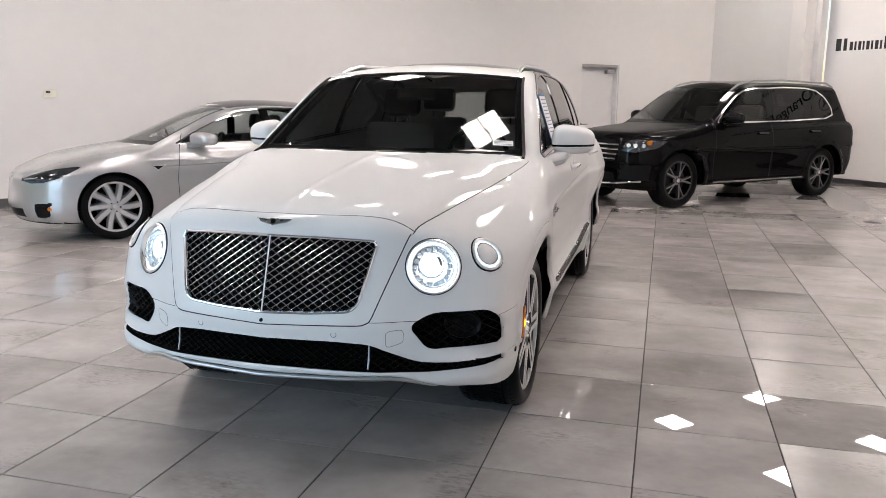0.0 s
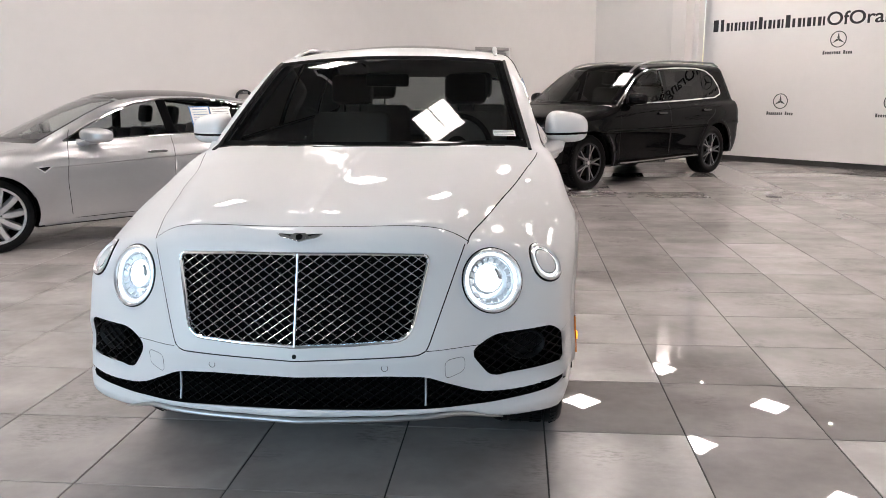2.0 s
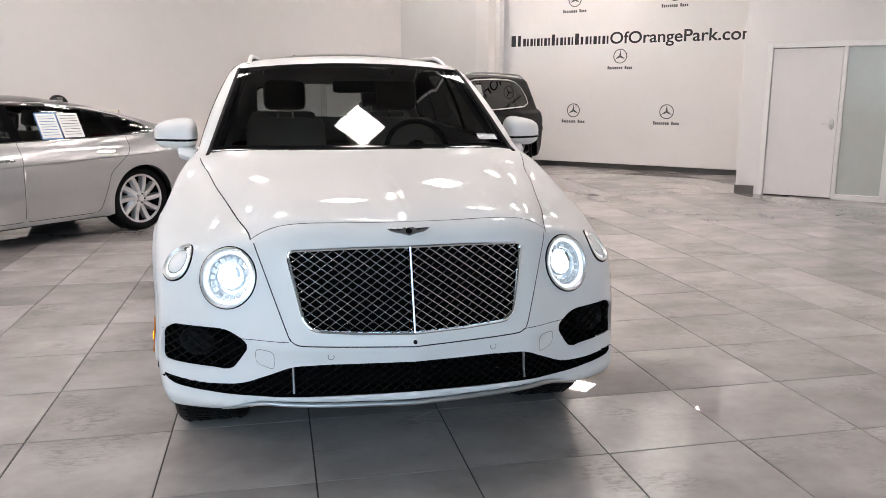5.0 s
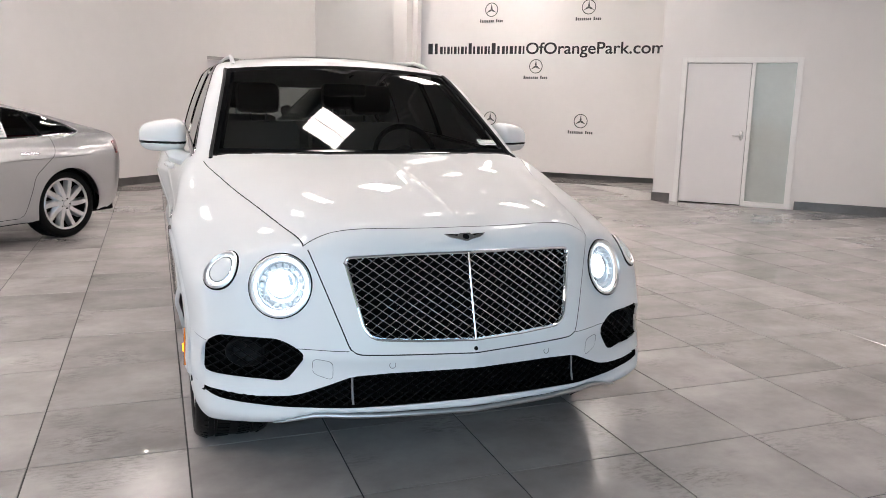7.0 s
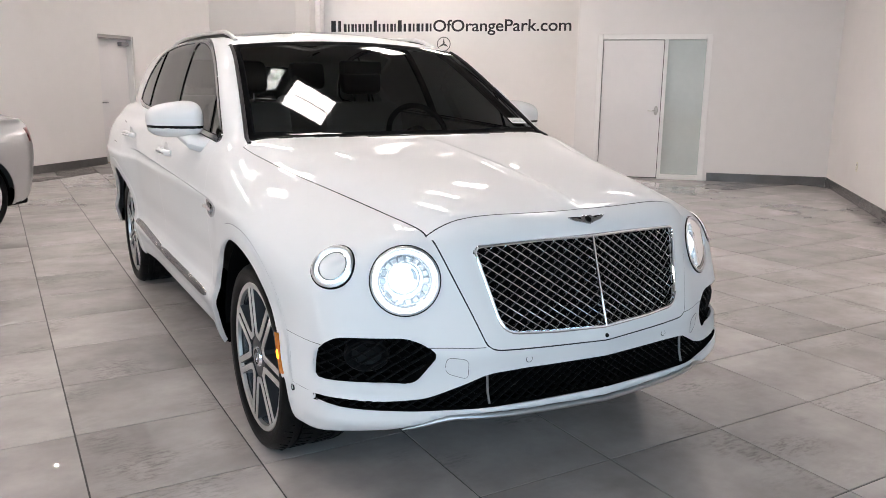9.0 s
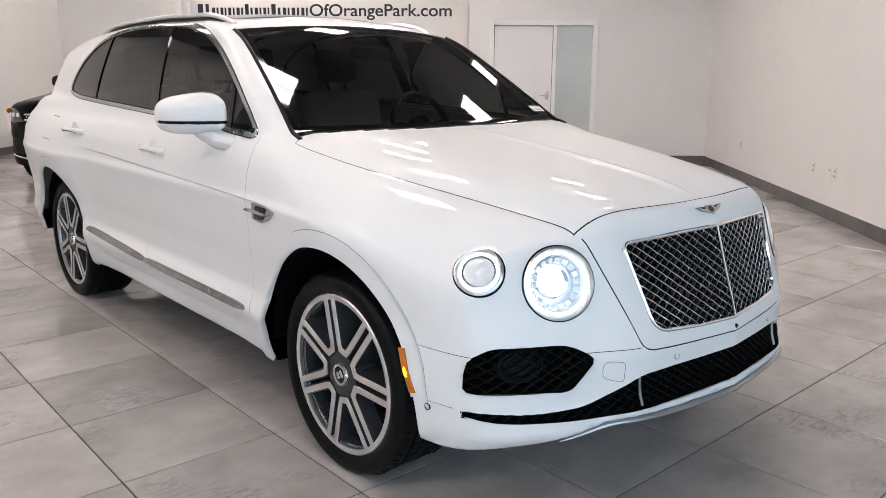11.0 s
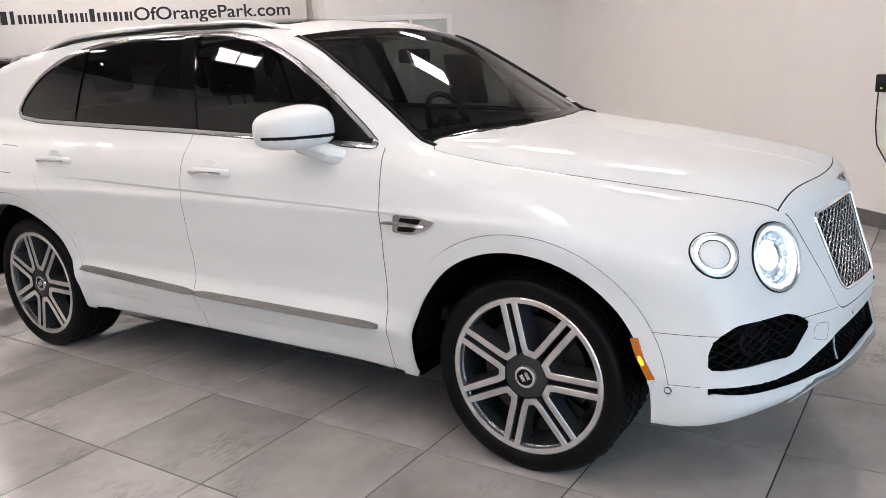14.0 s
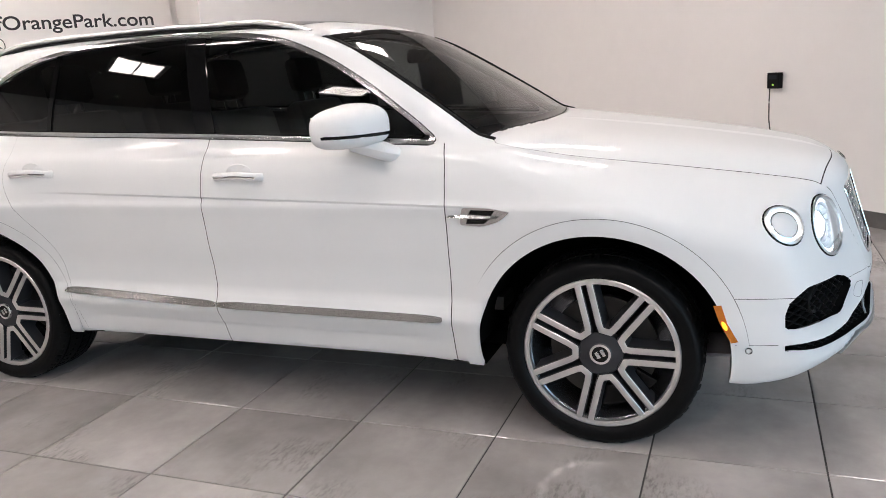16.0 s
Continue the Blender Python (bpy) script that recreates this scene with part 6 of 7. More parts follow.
# ---- the silver saloon and the black SUV ----
def car_surface(k):
    """A car's outer surface from its curves."""
    def lower(x, y, z):
        s = spline(k["plan"], x)
        slope = (spline(k["plan"], x + 0.005) - spline(k["plan"], x - 0.005)) / 0.01
        front = (spline(k["nose"], z) + s - y) / np.sqrt(1 + slope ** 2)
        r = arch_ring(y, z, k["wheels"], k["wz"])
        w = spline(k["flank"], z) + 0.018 * np.exp(-((r - k["arch"]) / 0.12) ** 2) + k["lip"] * step(k["arch"] + 0.07, k["arch"] + 0.04, r)
        w = w + k["haunch"] * np.exp(-((y - k["wheels"][1]) / 0.5) ** 2) * np.exp(-((z - k["belt_z"] + 0.12) / 0.16) ** 2) - k["tail_in"] * np.maximum(y - k["wheels"][1] - 0.2, 0) ** 2
        if k.get("fold"):
            fold = k["fold"][0] + k["fold"][1] * (y - 1.5)
            w = w - 0.012 * step(fold + 0.003, fold - 0.008, z) * step(fold - 0.30, fold - 0.10, z) * step(1.35, 1.6, y) * step(4.3, 3.7, y)
        xs, zc, drop = spline(k["seam"], y), spline(k["deck"], y), spline(k["drop"], y)
        t, out = np.clip(x / xs, 0, 1), np.maximum(x - xs, 0)
        top = z - (zc - drop * (0.2 * t ** 2 + 0.8 * t ** 5) - (0.12 * out + 1.2 * out ** 2))
        low = spline(k["sill"], y) - z
        rear = y - (spline(k["rear"], z) - k["round"] * (x ** 2 + 0.8 * x ** 4))
        f = smax(smax(front, top, 0.06), x - w, 0.06)
        return smax(smax(f, low, 0.03), rear, 0.12)

    def green(x, y, z):
        b, zb, sl, bow = k["screen"]
        front = (b + sl * (z - zb) + bow * (x / 0.75) ** 2 - y) / math.hypot(1, sl)
        side = (x - (k["shoulder"] - k["tumble"] * (z - k["belt_z"]) - k["taper"] * np.maximum(y - 3.0, 0) ** 1.8)) / 1.06
        roof = z - (spline(k["roof"], y) - k["crown"] * (x / 0.62) ** 2)
        back = (y - (k["back"][0] - k["back"][1] * (z - 1.1) - k["round"] * (x ** 2 + 0.8 * x ** 4))) / math.hypot(1, k["back"][1])
        f = smax(smax(front, side, 0.07), roof, 0.06)
        f = smax(f, y - (spline(k["rear"], z) - k["round"] * (x ** 2 + 0.8 * x ** 4)) - 0.01, 0.08)
        return smax(smax(f, back, 0.08), 0.8 - z, 0.02)
    return lambda x, y, z: smin(lower(np.abs(x), y, z), green(np.abs(x), y, z), 0.02)


def build_car(name, k, m, label):
    fn = car_surface(k)
    car = empty(name, m, label, "car")
    sk = Skin(fn, (-1.08, -0.1, 0.16), (1.08, k["long"] + 0.1, k["high"]), k["grid"])
    sk.name("under", lambda lab, c, n: (n[2] < -0.72) & (c[2] < 0.45))
    for d in ((0.005, 0.001, -0.003, -0.007, -0.011) if k.get("fold") else ()):
        sk.split(lambda x, y, z: z - k["fold"][0] - k["fold"][1] * (y - 1.5) - d, lambda lab, c, n: (lab == "paint") & (np.abs(c[0]) > 0.8) & (c[1] > 1.2) & (c[1] < 4.4))
    sk.cut(lambda x, y, z: np.where(np.abs(x) > 0.58, arch_ring(y, z, k["wheels"], k["wz"]) - k["arch"], 1.0), "hole", lambda lab, c, n: np.abs(c[0]) > 0.6)
    b, zb, sl, bow = k["screen"]
    edge = lambda x, z: np.abs(x) - (k["screen_w"] - k["tumble"] * 0.9 * (z - zb))
    screen = lambda lab, c, n: (lab == "paint") & (n[1] < -0.2) & (c[2] > zb - 0.05) & (c[1] > b - 0.15) & (c[1] < b + 1.4)
    sk.cut(lambda x, y, z: np.maximum(np.maximum(edge(x, z), z - k["screen_top"]), zb + 0.004 - z), "frit", screen)
    sk.cut(lambda x, y, z: np.maximum(np.maximum(edge(x, z) + 0.03, z - k["screen_top"] + 0.02), zb + 0.04 - z), "windscreen", lambda lab, c, n: lab == "frit")
    dlo = polygon(k["dlo"])
    sk.cut(lambda x, y, z: dlo(y, z) - k["trim"], "trim", lambda lab, c, n: (lab == "paint") & (np.abs(n[0]) > 0.4) & (c[2] > k["belt_z"] - 0.05))
    sk.cut(lambda x, y, z: dlo(y, z) + 0.006, "glass", lambda lab, c, n: lab == "trim")
    for py, lean, half in k["pillars"]:
        sk.cut(lambda x, y, z: np.abs(y - py + lean * (z - k["belt_z"])) - half, "pillar", lambda lab, c, n: lab == "glass")
    sk.cut(lambda x, y, z: np.maximum(np.abs(x) - 0.52, np.abs(z - k["rear_glass"][0]) - k["rear_glass"][1]), "rear_glass", lambda lab, c, n: (lab == "paint") & (n[1] > 0.25) & (c[2] > k["belt_z"]))
    roofp = lambda lab, c, n: (lab == "paint") & (n[2] > 0.6) & (c[2] > k["screen_top"] - 0.06)
    sk.cut(lambda x, y, z: polygon(k["glass_roof"])(np.abs(x), y), "sunroof", roofp)
    fore = lambda lab, c, n: (lab == "paint") & (n[1] < 0.05) & (c[1] < 0.66)
    for lname, outline in k["openings"]:
        f = polygon(outline)
        if lname == "lamp" and k["name"] == "saloon":
            sk.cut(lambda x, y, z: np.maximum(f(np.abs(x), z), 0.664 + 0.5 * (y - 0.419) - z), lname, fore)
        else:
            sk.cut(lambda x, y, z: f(np.abs(x), z), lname, fore)
    for lname, outline, test in k["patches"]:
        f = polygon(outline)
        sk.cut(lambda x, y, z: f(y, z), lname, lambda lab, c, n: (lab == "paint") & (np.abs(c[0]) > 0.55) & test(c))
    g = 0.003
    flank = lambda lab, c, n: (lab == "paint") & (np.abs(n[0]) > 0.25) & (c[2] < k["belt_z"] + 0.12) & (np.abs(c[0]) > 0.6)
    for outline in k["doors"]:
        f = polygon(outline)
        sk.seam(lambda x, y, z: f(y, z), g, flank)
    sk.seam(lambda x, y, z: np.abs(x) - spline(k["seam"], y), g, lambda lab, c, n: (lab == "paint") & (c[1] > k["hood_y"]) & (c[1] < b + 0.05) & (n[2] > 0.25))
    half = {-1: lambda c: c[0] < 0, 1: lambda c: c[0] > 0}
    for nm, outline in zip(("front_door", "rear_door"), k["doors"]):
        f = polygon(outline)
        sk.name(nm, lambda lab, c, n: (lab == "paint") & (f(c[1], c[2]) < 0) & (np.abs(c[0]) > 0.6) & (c[2] < k["belt_z"] + 0.1))
    sk.name("hood", lambda lab, c, n: (lab == "paint") & (np.abs(c[0]) < spline(k["seam"], c[1])) & (c[1] < b + 0.1) & (n[2] > 0.3) & (c[1] > k["hood_y"]))
    lab, c = sk.lab, sk.mid().T
    sk.take("body_shell", lab == "paint", k["paint"], car, thick=0.012)
    sk.take("hood", lab == "hood", k["paint"], car, thick=0.012)
    sk.take("underbody", lab == "under", M_NEAR_BLACK, car)
    tagged(sk.take("shut_line", lab == "seam", M_SEAM, car, push=-0.0015), kind="stuff")
    sk.take("windscreen", lab == "windscreen", M_SCREEN_CLEAR, car)
    sk.take("windscreen_border", lab == "frit", M_FRIT, car)
    sk.take("rear_window", lab == "rear_glass", M_SCREEN_CLEAR, car)
    sk.take("roof_panel", lab == "sunroof", M_FRIT, car, "black glass roof panel", push=0.002)
    for s in (-1, 1):
        for nm in ("front_door", "rear_door"):
            sk.take(nm, (lab == nm) & half[s](c), k["paint"], car, thick=0.012)
        sk.take("window_trim", (lab == "trim") & half[s](c), M_CHROME, car, "chrome window surround", push=0.004, thick=0.01)
        for (py, lean, wide_), (lo_, hi_) in zip(k["pillars"], k["spans"]):
            sk.take("window_pillar", (lab == "pillar") & half[s](c) & (c[1] > lo_) & (c[1] < hi_), M_FRIT, car)
        for a0, a1 in zip(k["split"], k["split"][1:]):
            sk.take("side_window", (lab == "glass") & half[s](c) & (c[1] > a0) & (c[1] < a1), M_TINT_LIGHT if a0 == k["split"][0] else k["glass"], car, push=-0.002)
        for lname, mt, push, lb in k["named"]:
            sk.take(lname, (lab == lname) & half[s](c), mt, car, lb, push=push)
    for y in k["wheels"]:
        for s in (-1, 1):
            k["wheel"](car, side_pose(s * k["hub_x"], y, k["wz"]))
            arch_liner(car, s * (k["hub_x"] - 0.01), s * 0.56, y, k["wz"], k["arch"] + 0.004)
    part("floor_pan", box(bmesh.new(), -0.78, 0.78, 0.3, k["long"] - 0.4, k["sill"][2][1] + 0.01, k["sill"][2][1] + 0.08, 0.02), M_NEAR_BLACK, car)
    return car, fn


def saloon_wheel(car, m):
    star_wheel(car, m, 0.262, 0.345, 10, 0.0, M_SILVER_ALLOY, M_SILVER_ALLOY, M_NEAR_BLACK, None, 0.070, 0.245, 0.040, 0.16)


def offroad_wheel(car, m):
    star_wheel(car, m, 0.272, 0.385, 5, 0.14, M_ALLOY, M_SPOKE_GREY, M_NEAR_BLACK, M_ALLOY, 0.06, 0.26, 0.017, 0.0, 0.31)


SALOON = dict(
    name="saloon", fold=(0.757, 0.030),
    round=0.24, long=4.97, high=1.5, grid=0.030, wheels=(0.92, 3.88), wz=0.345, arch=0.368, lip=0.0, haunch=0.03, tail_in=0.10, belt_z=0.965, hub_x=0.885,
    nose=[(0.15, 0.12), (0.24, 0.03), (0.34, 0.0), (0.5, 0.015), (0.62, 0.03), (0.68, 0.06), (0.76, 0.20), (0.9, 0.5)],
    plan=[(0, -0.04), (0.3, -0.015), (0.5, 0.035), (0.7, 0.14), (0.82, 0.25), (0.90, 0.40), (0.94, 0.60), (1.2, 2.0)],
    flank=[(0.15, 0.84), (0.20, 0.875), (0.30, 0.915), (0.42, 0.93), (0.6, 0.945), (0.72, 0.95), (0.80, 0.945), (0.90, 0.915), (0.965, 0.87), (1.1, 0.78)],
    seam=[(-0.1, 0.50), (0.3, 0.62), (0.8, 0.72), (1.5, 0.80), (5, 0.84)], drop=[(-0.1, 0.05), (0.5, 0.05), (1.2, 0.045), (1.6, 0.0), (5, 0.0)],
    deck=[(-0.1, 0.62), (0.06, 0.715), (0.25, 0.80), (0.6, 0.888), (1.0, 0.95), (1.2, 0.972), (1.5, 0.975), (2.0, 0.97), (3.5, 1.00), (4.3, 1.04), (5, 1.05)],
    sill=[(-0.1, 0.20), (0.5, 0.19), (1.4, 0.20), (3.4, 0.20), (5, 0.30)], rear=[(0.2, 4.76), (0.5, 4.87), (0.75, 4.90), (0.98, 4.86), (1.1, 4.82)],
    screen=(1.13, 0.965, 2.24, 0.20), screen_w=0.76, screen_top=1.385, shoulder=0.865, tumble=0.50, taper=0.055, crown=0.075, back=(4.85, 1.9),
    roof=[(1.0, 1.10), (1.6, 1.28), (2.1, 1.405), (2.6, 1.445), (3.0, 1.435), (3.5, 1.375), (4.0, 1.275), (4.4, 1.175), (4.8, 1.08), (5.1, 1.0)],
    dlo=[(1.56, 0.985), (1.75, 1.09), (2.0, 1.21), (2.3, 1.315), (2.6, 1.355), (2.9, 1.36), (3.2, 1.335), (3.5, 1.285), (3.8, 1.215), (4.05, 1.13), (4.18, 1.06), (4.1, 1.04), (3.5, 1.02), (2.6, 1.005)],
    trim=0.004, pillars=((2.62, 0.12, 0.05), (3.72, 0.5, 0.03), (1.83, 0.5, 0.012)), spans=((2.3, 3.0), (3.0, 5.0), (1.0, 2.3)), split=(1.4, 2.60, 3.66, 4.4), rear_glass=(1.19, 0.10),
    glass_roof=[(-0.01, 2.15), (0.57, 2.2), (0.56, 3.3), (0.48, 3.6), (-0.01, 3.65)], paint=M_SILVER, glass=M_TINT_LIGHT, hood_y=0.22, wheel=saloon_wheel,
    openings=[("lamp", rounded([(0.555, 0.628), (0.679, 0.697), (0.773, 0.744), (0.86, 0.768), (0.95, 0.772), (0.95, 0.70), (0.885, 0.655), (0.816, 0.614), (0.70, 0.603)], 0.012)),
              ("intake", rounded([(0.735, 0.402), (0.862, 0.410), (0.855, 0.275), (0.80, 0.252), (0.74, 0.258)], 0.012)),
              ("lower_intake", rounded([(0.0, 0.235), (0.60, 0.25), (0.60, 0.345), (0.0, 0.32)], 0.01)),
              ("nose_trim", rounded([(-0.01, 0.655), (0.22, 0.665), (0.16, 0.625), (0.03, 0.615), (-0.01, 0.59)], 0.008))],
    patches=[("tail_light", rounded([(4.40, 0.895), (4.48, 0.955), (5.2, 0.975), (5.2, 0.83), (4.47, 0.83)], 0.02), lambda c: c[1] > 4.5)],
    named=[("lamp", M_HEAD, 0.002, "dark smoked headlight"), ("intake", M_BLACK_GLOSS, -0.012, ""), ("lower_intake", M_BLACK_PLASTIC, -0.012, ""), ("nose_trim", M_CHROME, 0.003, "chrome nose trim"), ("tail_light", M_RED, 0.002, "dark red tail light")],
    doors=[rounded([(1.57, 0.26), (1.555, 0.60), (1.585, 0.92), (1.64, 1.10), (2.60, 1.2), (2.58, 0.26)], 0.05), rounded([(2.58, 0.26), (2.60, 1.2), (3.85, 1.2), (3.72, 0.85), (3.50, 0.66), (3.42, 0.42), (3.36, 0.26)], 0.06)],
)
silver, silver_fn = build_car("saloon_car", SALOON, Matrix.Translation((-5.235, 4.062, 0)) @ pose(0, 0, 0, 0, 0, -44.4), "silver electric saloon car with multi-spoke alloy wheels")
for s in (-1, 1):
    mirror_shell(silver, s, (0.99, 1.86, 1.028), (0.125, 0.115, 0.072), M_SILVER, (0.87, 1.72, 0.965))
    for y, z in ((2.42, 0.845), (3.46, 0.875)):
        part("door_handle", flank_bar(silver_fn, [(v, z) for v in np.linspace(y - 0.10, y + 0.10, 8)], s, 0.03, 0.008), M_DARK_CHROME, silver, "flush dark handle", angle=20)
    p = on_body(silver_fn, [(0.42, 0.43)], s)[0]
    part("fog_light", lathe(bmesh.new(), [(0, 0.01), (0.020, 0.006), (0.025, -0.02)], frame_to(Vector((s * 0.852, 0.300, 0.352)), (s * 0.5, -1, 0.05)), 20), M_AMBER, silver, "small amber fog lamp")
    for o, lift, mt in (([(1.285, 0.765), (1.445, 0.772), (1.355, 0.708)], 0.004, M_CHROME), ([(1.305, 0.758), (1.415, 0.763), (1.355, 0.722)], 0.0065, M_BLACK_GLOSS)):
        bm = bmesh.new()
        a, b = [bm.verts.new(v) for v in on_body(silver_fn, o, s, -0.004)], [bm.verts.new(v) for v in on_body(silver_fn, o, s, lift)]
        bm.faces.new(b)
        for i in range(3):
            bm.faces.new((a[i], a[(i + 1) % 3], b[(i + 1) % 3], b[i]))
        bmesh.ops.recalc_face_normals(bm, faces=bm.faces)
        part("fender_trim", bm, mt, silver, "chrome and black fender trim", smooth=False)
    part("light_bar", tube(bmesh.new(), [(s * x, float(solve_y(silver_fn, x, z)) - 0.004, z) for x, z in ((0.60, 0.640), (0.72, 0.655), (0.84, 0.70))], 0.006), M_SILVER_ALLOY, silver)
cabin(silver, 1.75, 0.93, 2.35, 3.02, 0.33, 0.66, 0.36, M_LEATHER_DARK, M_LEATHER_DARK)
for y, w, blue in ((2.97, 0.20, True), (3.20, 0.22, False)):
    q = on_body(silver_fn, [(y, 1.145)], 1, 0.006)[0]
    g = gradient(silver_fn, np.array([[q.x, q.y, q.z]]))[0]
    pm = Matrix.Translation((-5.235, 4.062, 0)) @ pose(0, 0, 0, 0, 0, -44.4) @ frame_to(q, Vector(g))
    paper("window_sheet", pm, w, 0.26, "white printed price sheet with a blue border on the car window" if blue else "white printed vehicle sheet on the car window", [(0.1, 0.9, 0.90 - 0.11 * i) for i in range(8)], blue)

OFFROADER = dict(
    name="offroader",
    round=0.24, long=5.25, high=1.86, grid=0.033, wheels=(0.87, 4.005), wz=0.385, arch=0.445, lip=0.010, haunch=0.02, tail_in=0.06, belt_z=1.16, hub_x=0.895,
    nose=[(0.2, 0.10), (0.28, 0.03), (0.40, 0.0), (0.6, 0.0), (0.8, 0.01), (0.95, 0.04), (1.02, 0.09), (1.15, 0.3)],
    plan=[(0, 0), (0.3, 0.012), (0.5, 0.05), (0.7, 0.15), (0.82, 0.26), (0.90, 0.42), (0.94, 0.6), (1.2, 2.0)],
    flank=[(0.2, 0.86), (0.28, 0.90), (0.40, 0.93), (0.6, 0.94), (0.8, 0.955), (0.95, 0.958), (1.02, 0.945), (1.10, 0.92), (1.16, 0.89), (1.3, 0.83)],
    seam=[(-0.1, 0.60), (0.3, 0.68), (0.9, 0.74), (1.6, 0.82), (5.3, 0.85)], drop=[(-0.1, 0.05), (0.5, 0.05), (1.2, 0.05), (1.6, 0.0), (5.3, 0.0)],
    deck=[(-0.1, 0.93), (0.06, 1.01), (0.2, 1.055), (0.6, 1.105), (1.0, 1.14), (1.45, 1.165), (2.5, 1.165), (4.0, 1.175), (5.3, 1.18)],
    sill=[(-0.1, 0.28), (0.4, 0.26), (1.3, 0.30), (3.6, 0.30), (5.3, 0.38)], rear=[(0.3, 4.98), (0.6, 5.10), (1.0, 5.10), (1.3, 4.98)],
    screen=(1.28, 1.165, 1.58, 0.14), screen_w=0.79, screen_top=1.685, shoulder=0.885, tumble=0.29, taper=0.012, crown=0.06, back=(4.98, 0.55),
    roof=[(1.0, 1.45), (1.8, 1.62), (2.2, 1.745), (2.6, 1.79), (3.2, 1.81), (4.0, 1.80), (4.6, 1.775), (5.0, 1.72), (5.3, 1.66)],
    dlo=[(1.60, 1.185), (1.80, 1.37), (2.02, 1.53), (2.25, 1.635), (2.5, 1.675), (3.2, 1.695), (3.70, 1.688), (3.94, 1.655), (4.13, 1.56), (4.26, 1.40), (4.27, 1.29), (4.08, 1.235), (3.2, 1.205), (2.4, 1.19)],
    trim=0.012, pillars=((2.72, 0.0, 0.05), (3.80, -0.05, 0.045), (1.98, 0.3, 0.014)), spans=((2.3, 3.2), (3.2, 5.0), (1.0, 2.3)), split=(1.4, 2.70, 3.8, 5.0), rear_glass=(1.45, 0.18),
    glass_roof=[(-0.01, 2.35), (0.5, 2.35), (0.5, 4.2), (-0.01, 4.2)], paint=M_BLACKCAR, glass=M_TINT, hood_y=0.18, wheel=offroad_wheel,
    openings=[("lamp", rounded([(0.56, 0.80), (0.60, 0.90), (0.70, 0.955), (0.93, 0.94), (0.90, 0.84), (0.74, 0.78)], 0.02)),
              ("intake", rounded([(0.52, 0.42), (0.86, 0.40), (0.88, 0.62), (0.60, 0.60)], 0.03)),
              ("grille_opening", rounded([(-0.01, 0.95), (0.45, 0.95), (0.53, 0.85), (0.46, 0.66), (-0.01, 0.62)], 0.03)),
              ("lower_intake", rounded([(-0.01, 0.36), (0.5, 0.37), (0.46, 0.50), (-0.01, 0.52)], 0.02))],
    patches=[("tail_light", rounded([(4.95, 1.12), (5.3, 1.12), (5.3, 0.98), (5.0, 0.98)], 0.03), lambda c: c[1] > 4.8)],
    named=[("lamp", M_HEAD, 0.002, "dark headlight"), ("intake", M_BLACK_PLASTIC, -0.012, ""), ("grille_opening", M_BLACK_PLASTIC, -0.02, ""), ("lower_intake", M_BLACK_PLASTIC, -0.012, ""), ("tail_light", M_RED, 0.002, "red tail light")],
    doors=[rounded([(1.50, 0.34), (1.48, 0.8), (1.52, 1.15), (1.6, 1.4), (2.72, 1.4), (2.72, 0.34)], 0.05), rounded([(2.72, 0.34), (2.72, 1.4), (3.95, 1.4), (3.95, 1.0), (3.72, 0.86), (3.56, 0.6), (3.50, 0.34)], 0.06)],
)
BLACK_M = Matrix.Translation((0.477, 8.659, 0)) @ pose(0, 0, 0, 0, 0, -44.35)
black, black_fn = build_car("large_suv", OFFROADER, BLACK_M, "large glossy black SUV with silver roof rails and five-spoke wheels")
for s in (-1, 1):
    mirror_shell(black, s, (1.0, 1.82, 1.245), (0.11, 0.09, 0.085), M_BLACKCAR, (0.89, 1.74, 1.17))
    part("mirror_trim", tube(bmesh.new(), [(s * 0.93, 1.735, 1.205), (s * 1.0, 1.74, 1.205), (s * 1.08, 1.79, 1.21)], 0.008), M_CHROME, black)
    for y, z in ((2.50, 1.03), (3.70, 1.045)):
        part("door_handle", flank_bar(black_fn, [(v, z) for v in np.linspace(y - 0.11, y + 0.11, 8)], s, 0.035, 0.03), M_BLACK_GLOSS, black, "gloss black handle", angle=20)
    rail = []
    for t in np.linspace(0, 1, 18):
        y = 2.12 + 2.75 * t
        x = 0.60 - 0.02 * t
        rail.append((s * x, y, float(solve_z(black_fn, x, y)) + 0.05 * min(1, 6 * min(t, 1 - t)) ** 0.6))
    part("roof_rail", tube(bmesh.new(), rail, 0.019, steps=8, flat=0.8), M_SATIN, black, "satin silver roof rail")
    part("running_board", box(bmesh.new(), s * 0.93 - 0.06, s * 0.93 + 0.06, 1.45, 3.45, 0.33, 0.355, 0.008), M_MOULDING, black, "dark running board")
    p = on_body(black_fn, [(0.34, 0.915)], s, 0.004)[0]
    part("side_marker", lathe(bmesh.new(), [(0, 0.008), (0.03, 0.004), (0.038, -0.004)], side_pose(p.x, p.y, p.z) @ Matrix.Diagonal((0.9, 2.2, 1, 1)), 16), M_AMBER, black, "amber marker lamp")
    for k2 in range(3):
        x0 = 0.64 + 0.08 * k2
        y0 = float(solve_y(black_fn, x0, 0.87)) - 0.002
        part("lamp_element", lathe(bmesh.new(), [(0, 0.006), (0.025, 0.004), (0.032, -0.006)], frame_to(Vector((s * x0, y0, 0.875)), (s * 0.4, -1, 0.1)), 18), M_REFLECTOR, black)
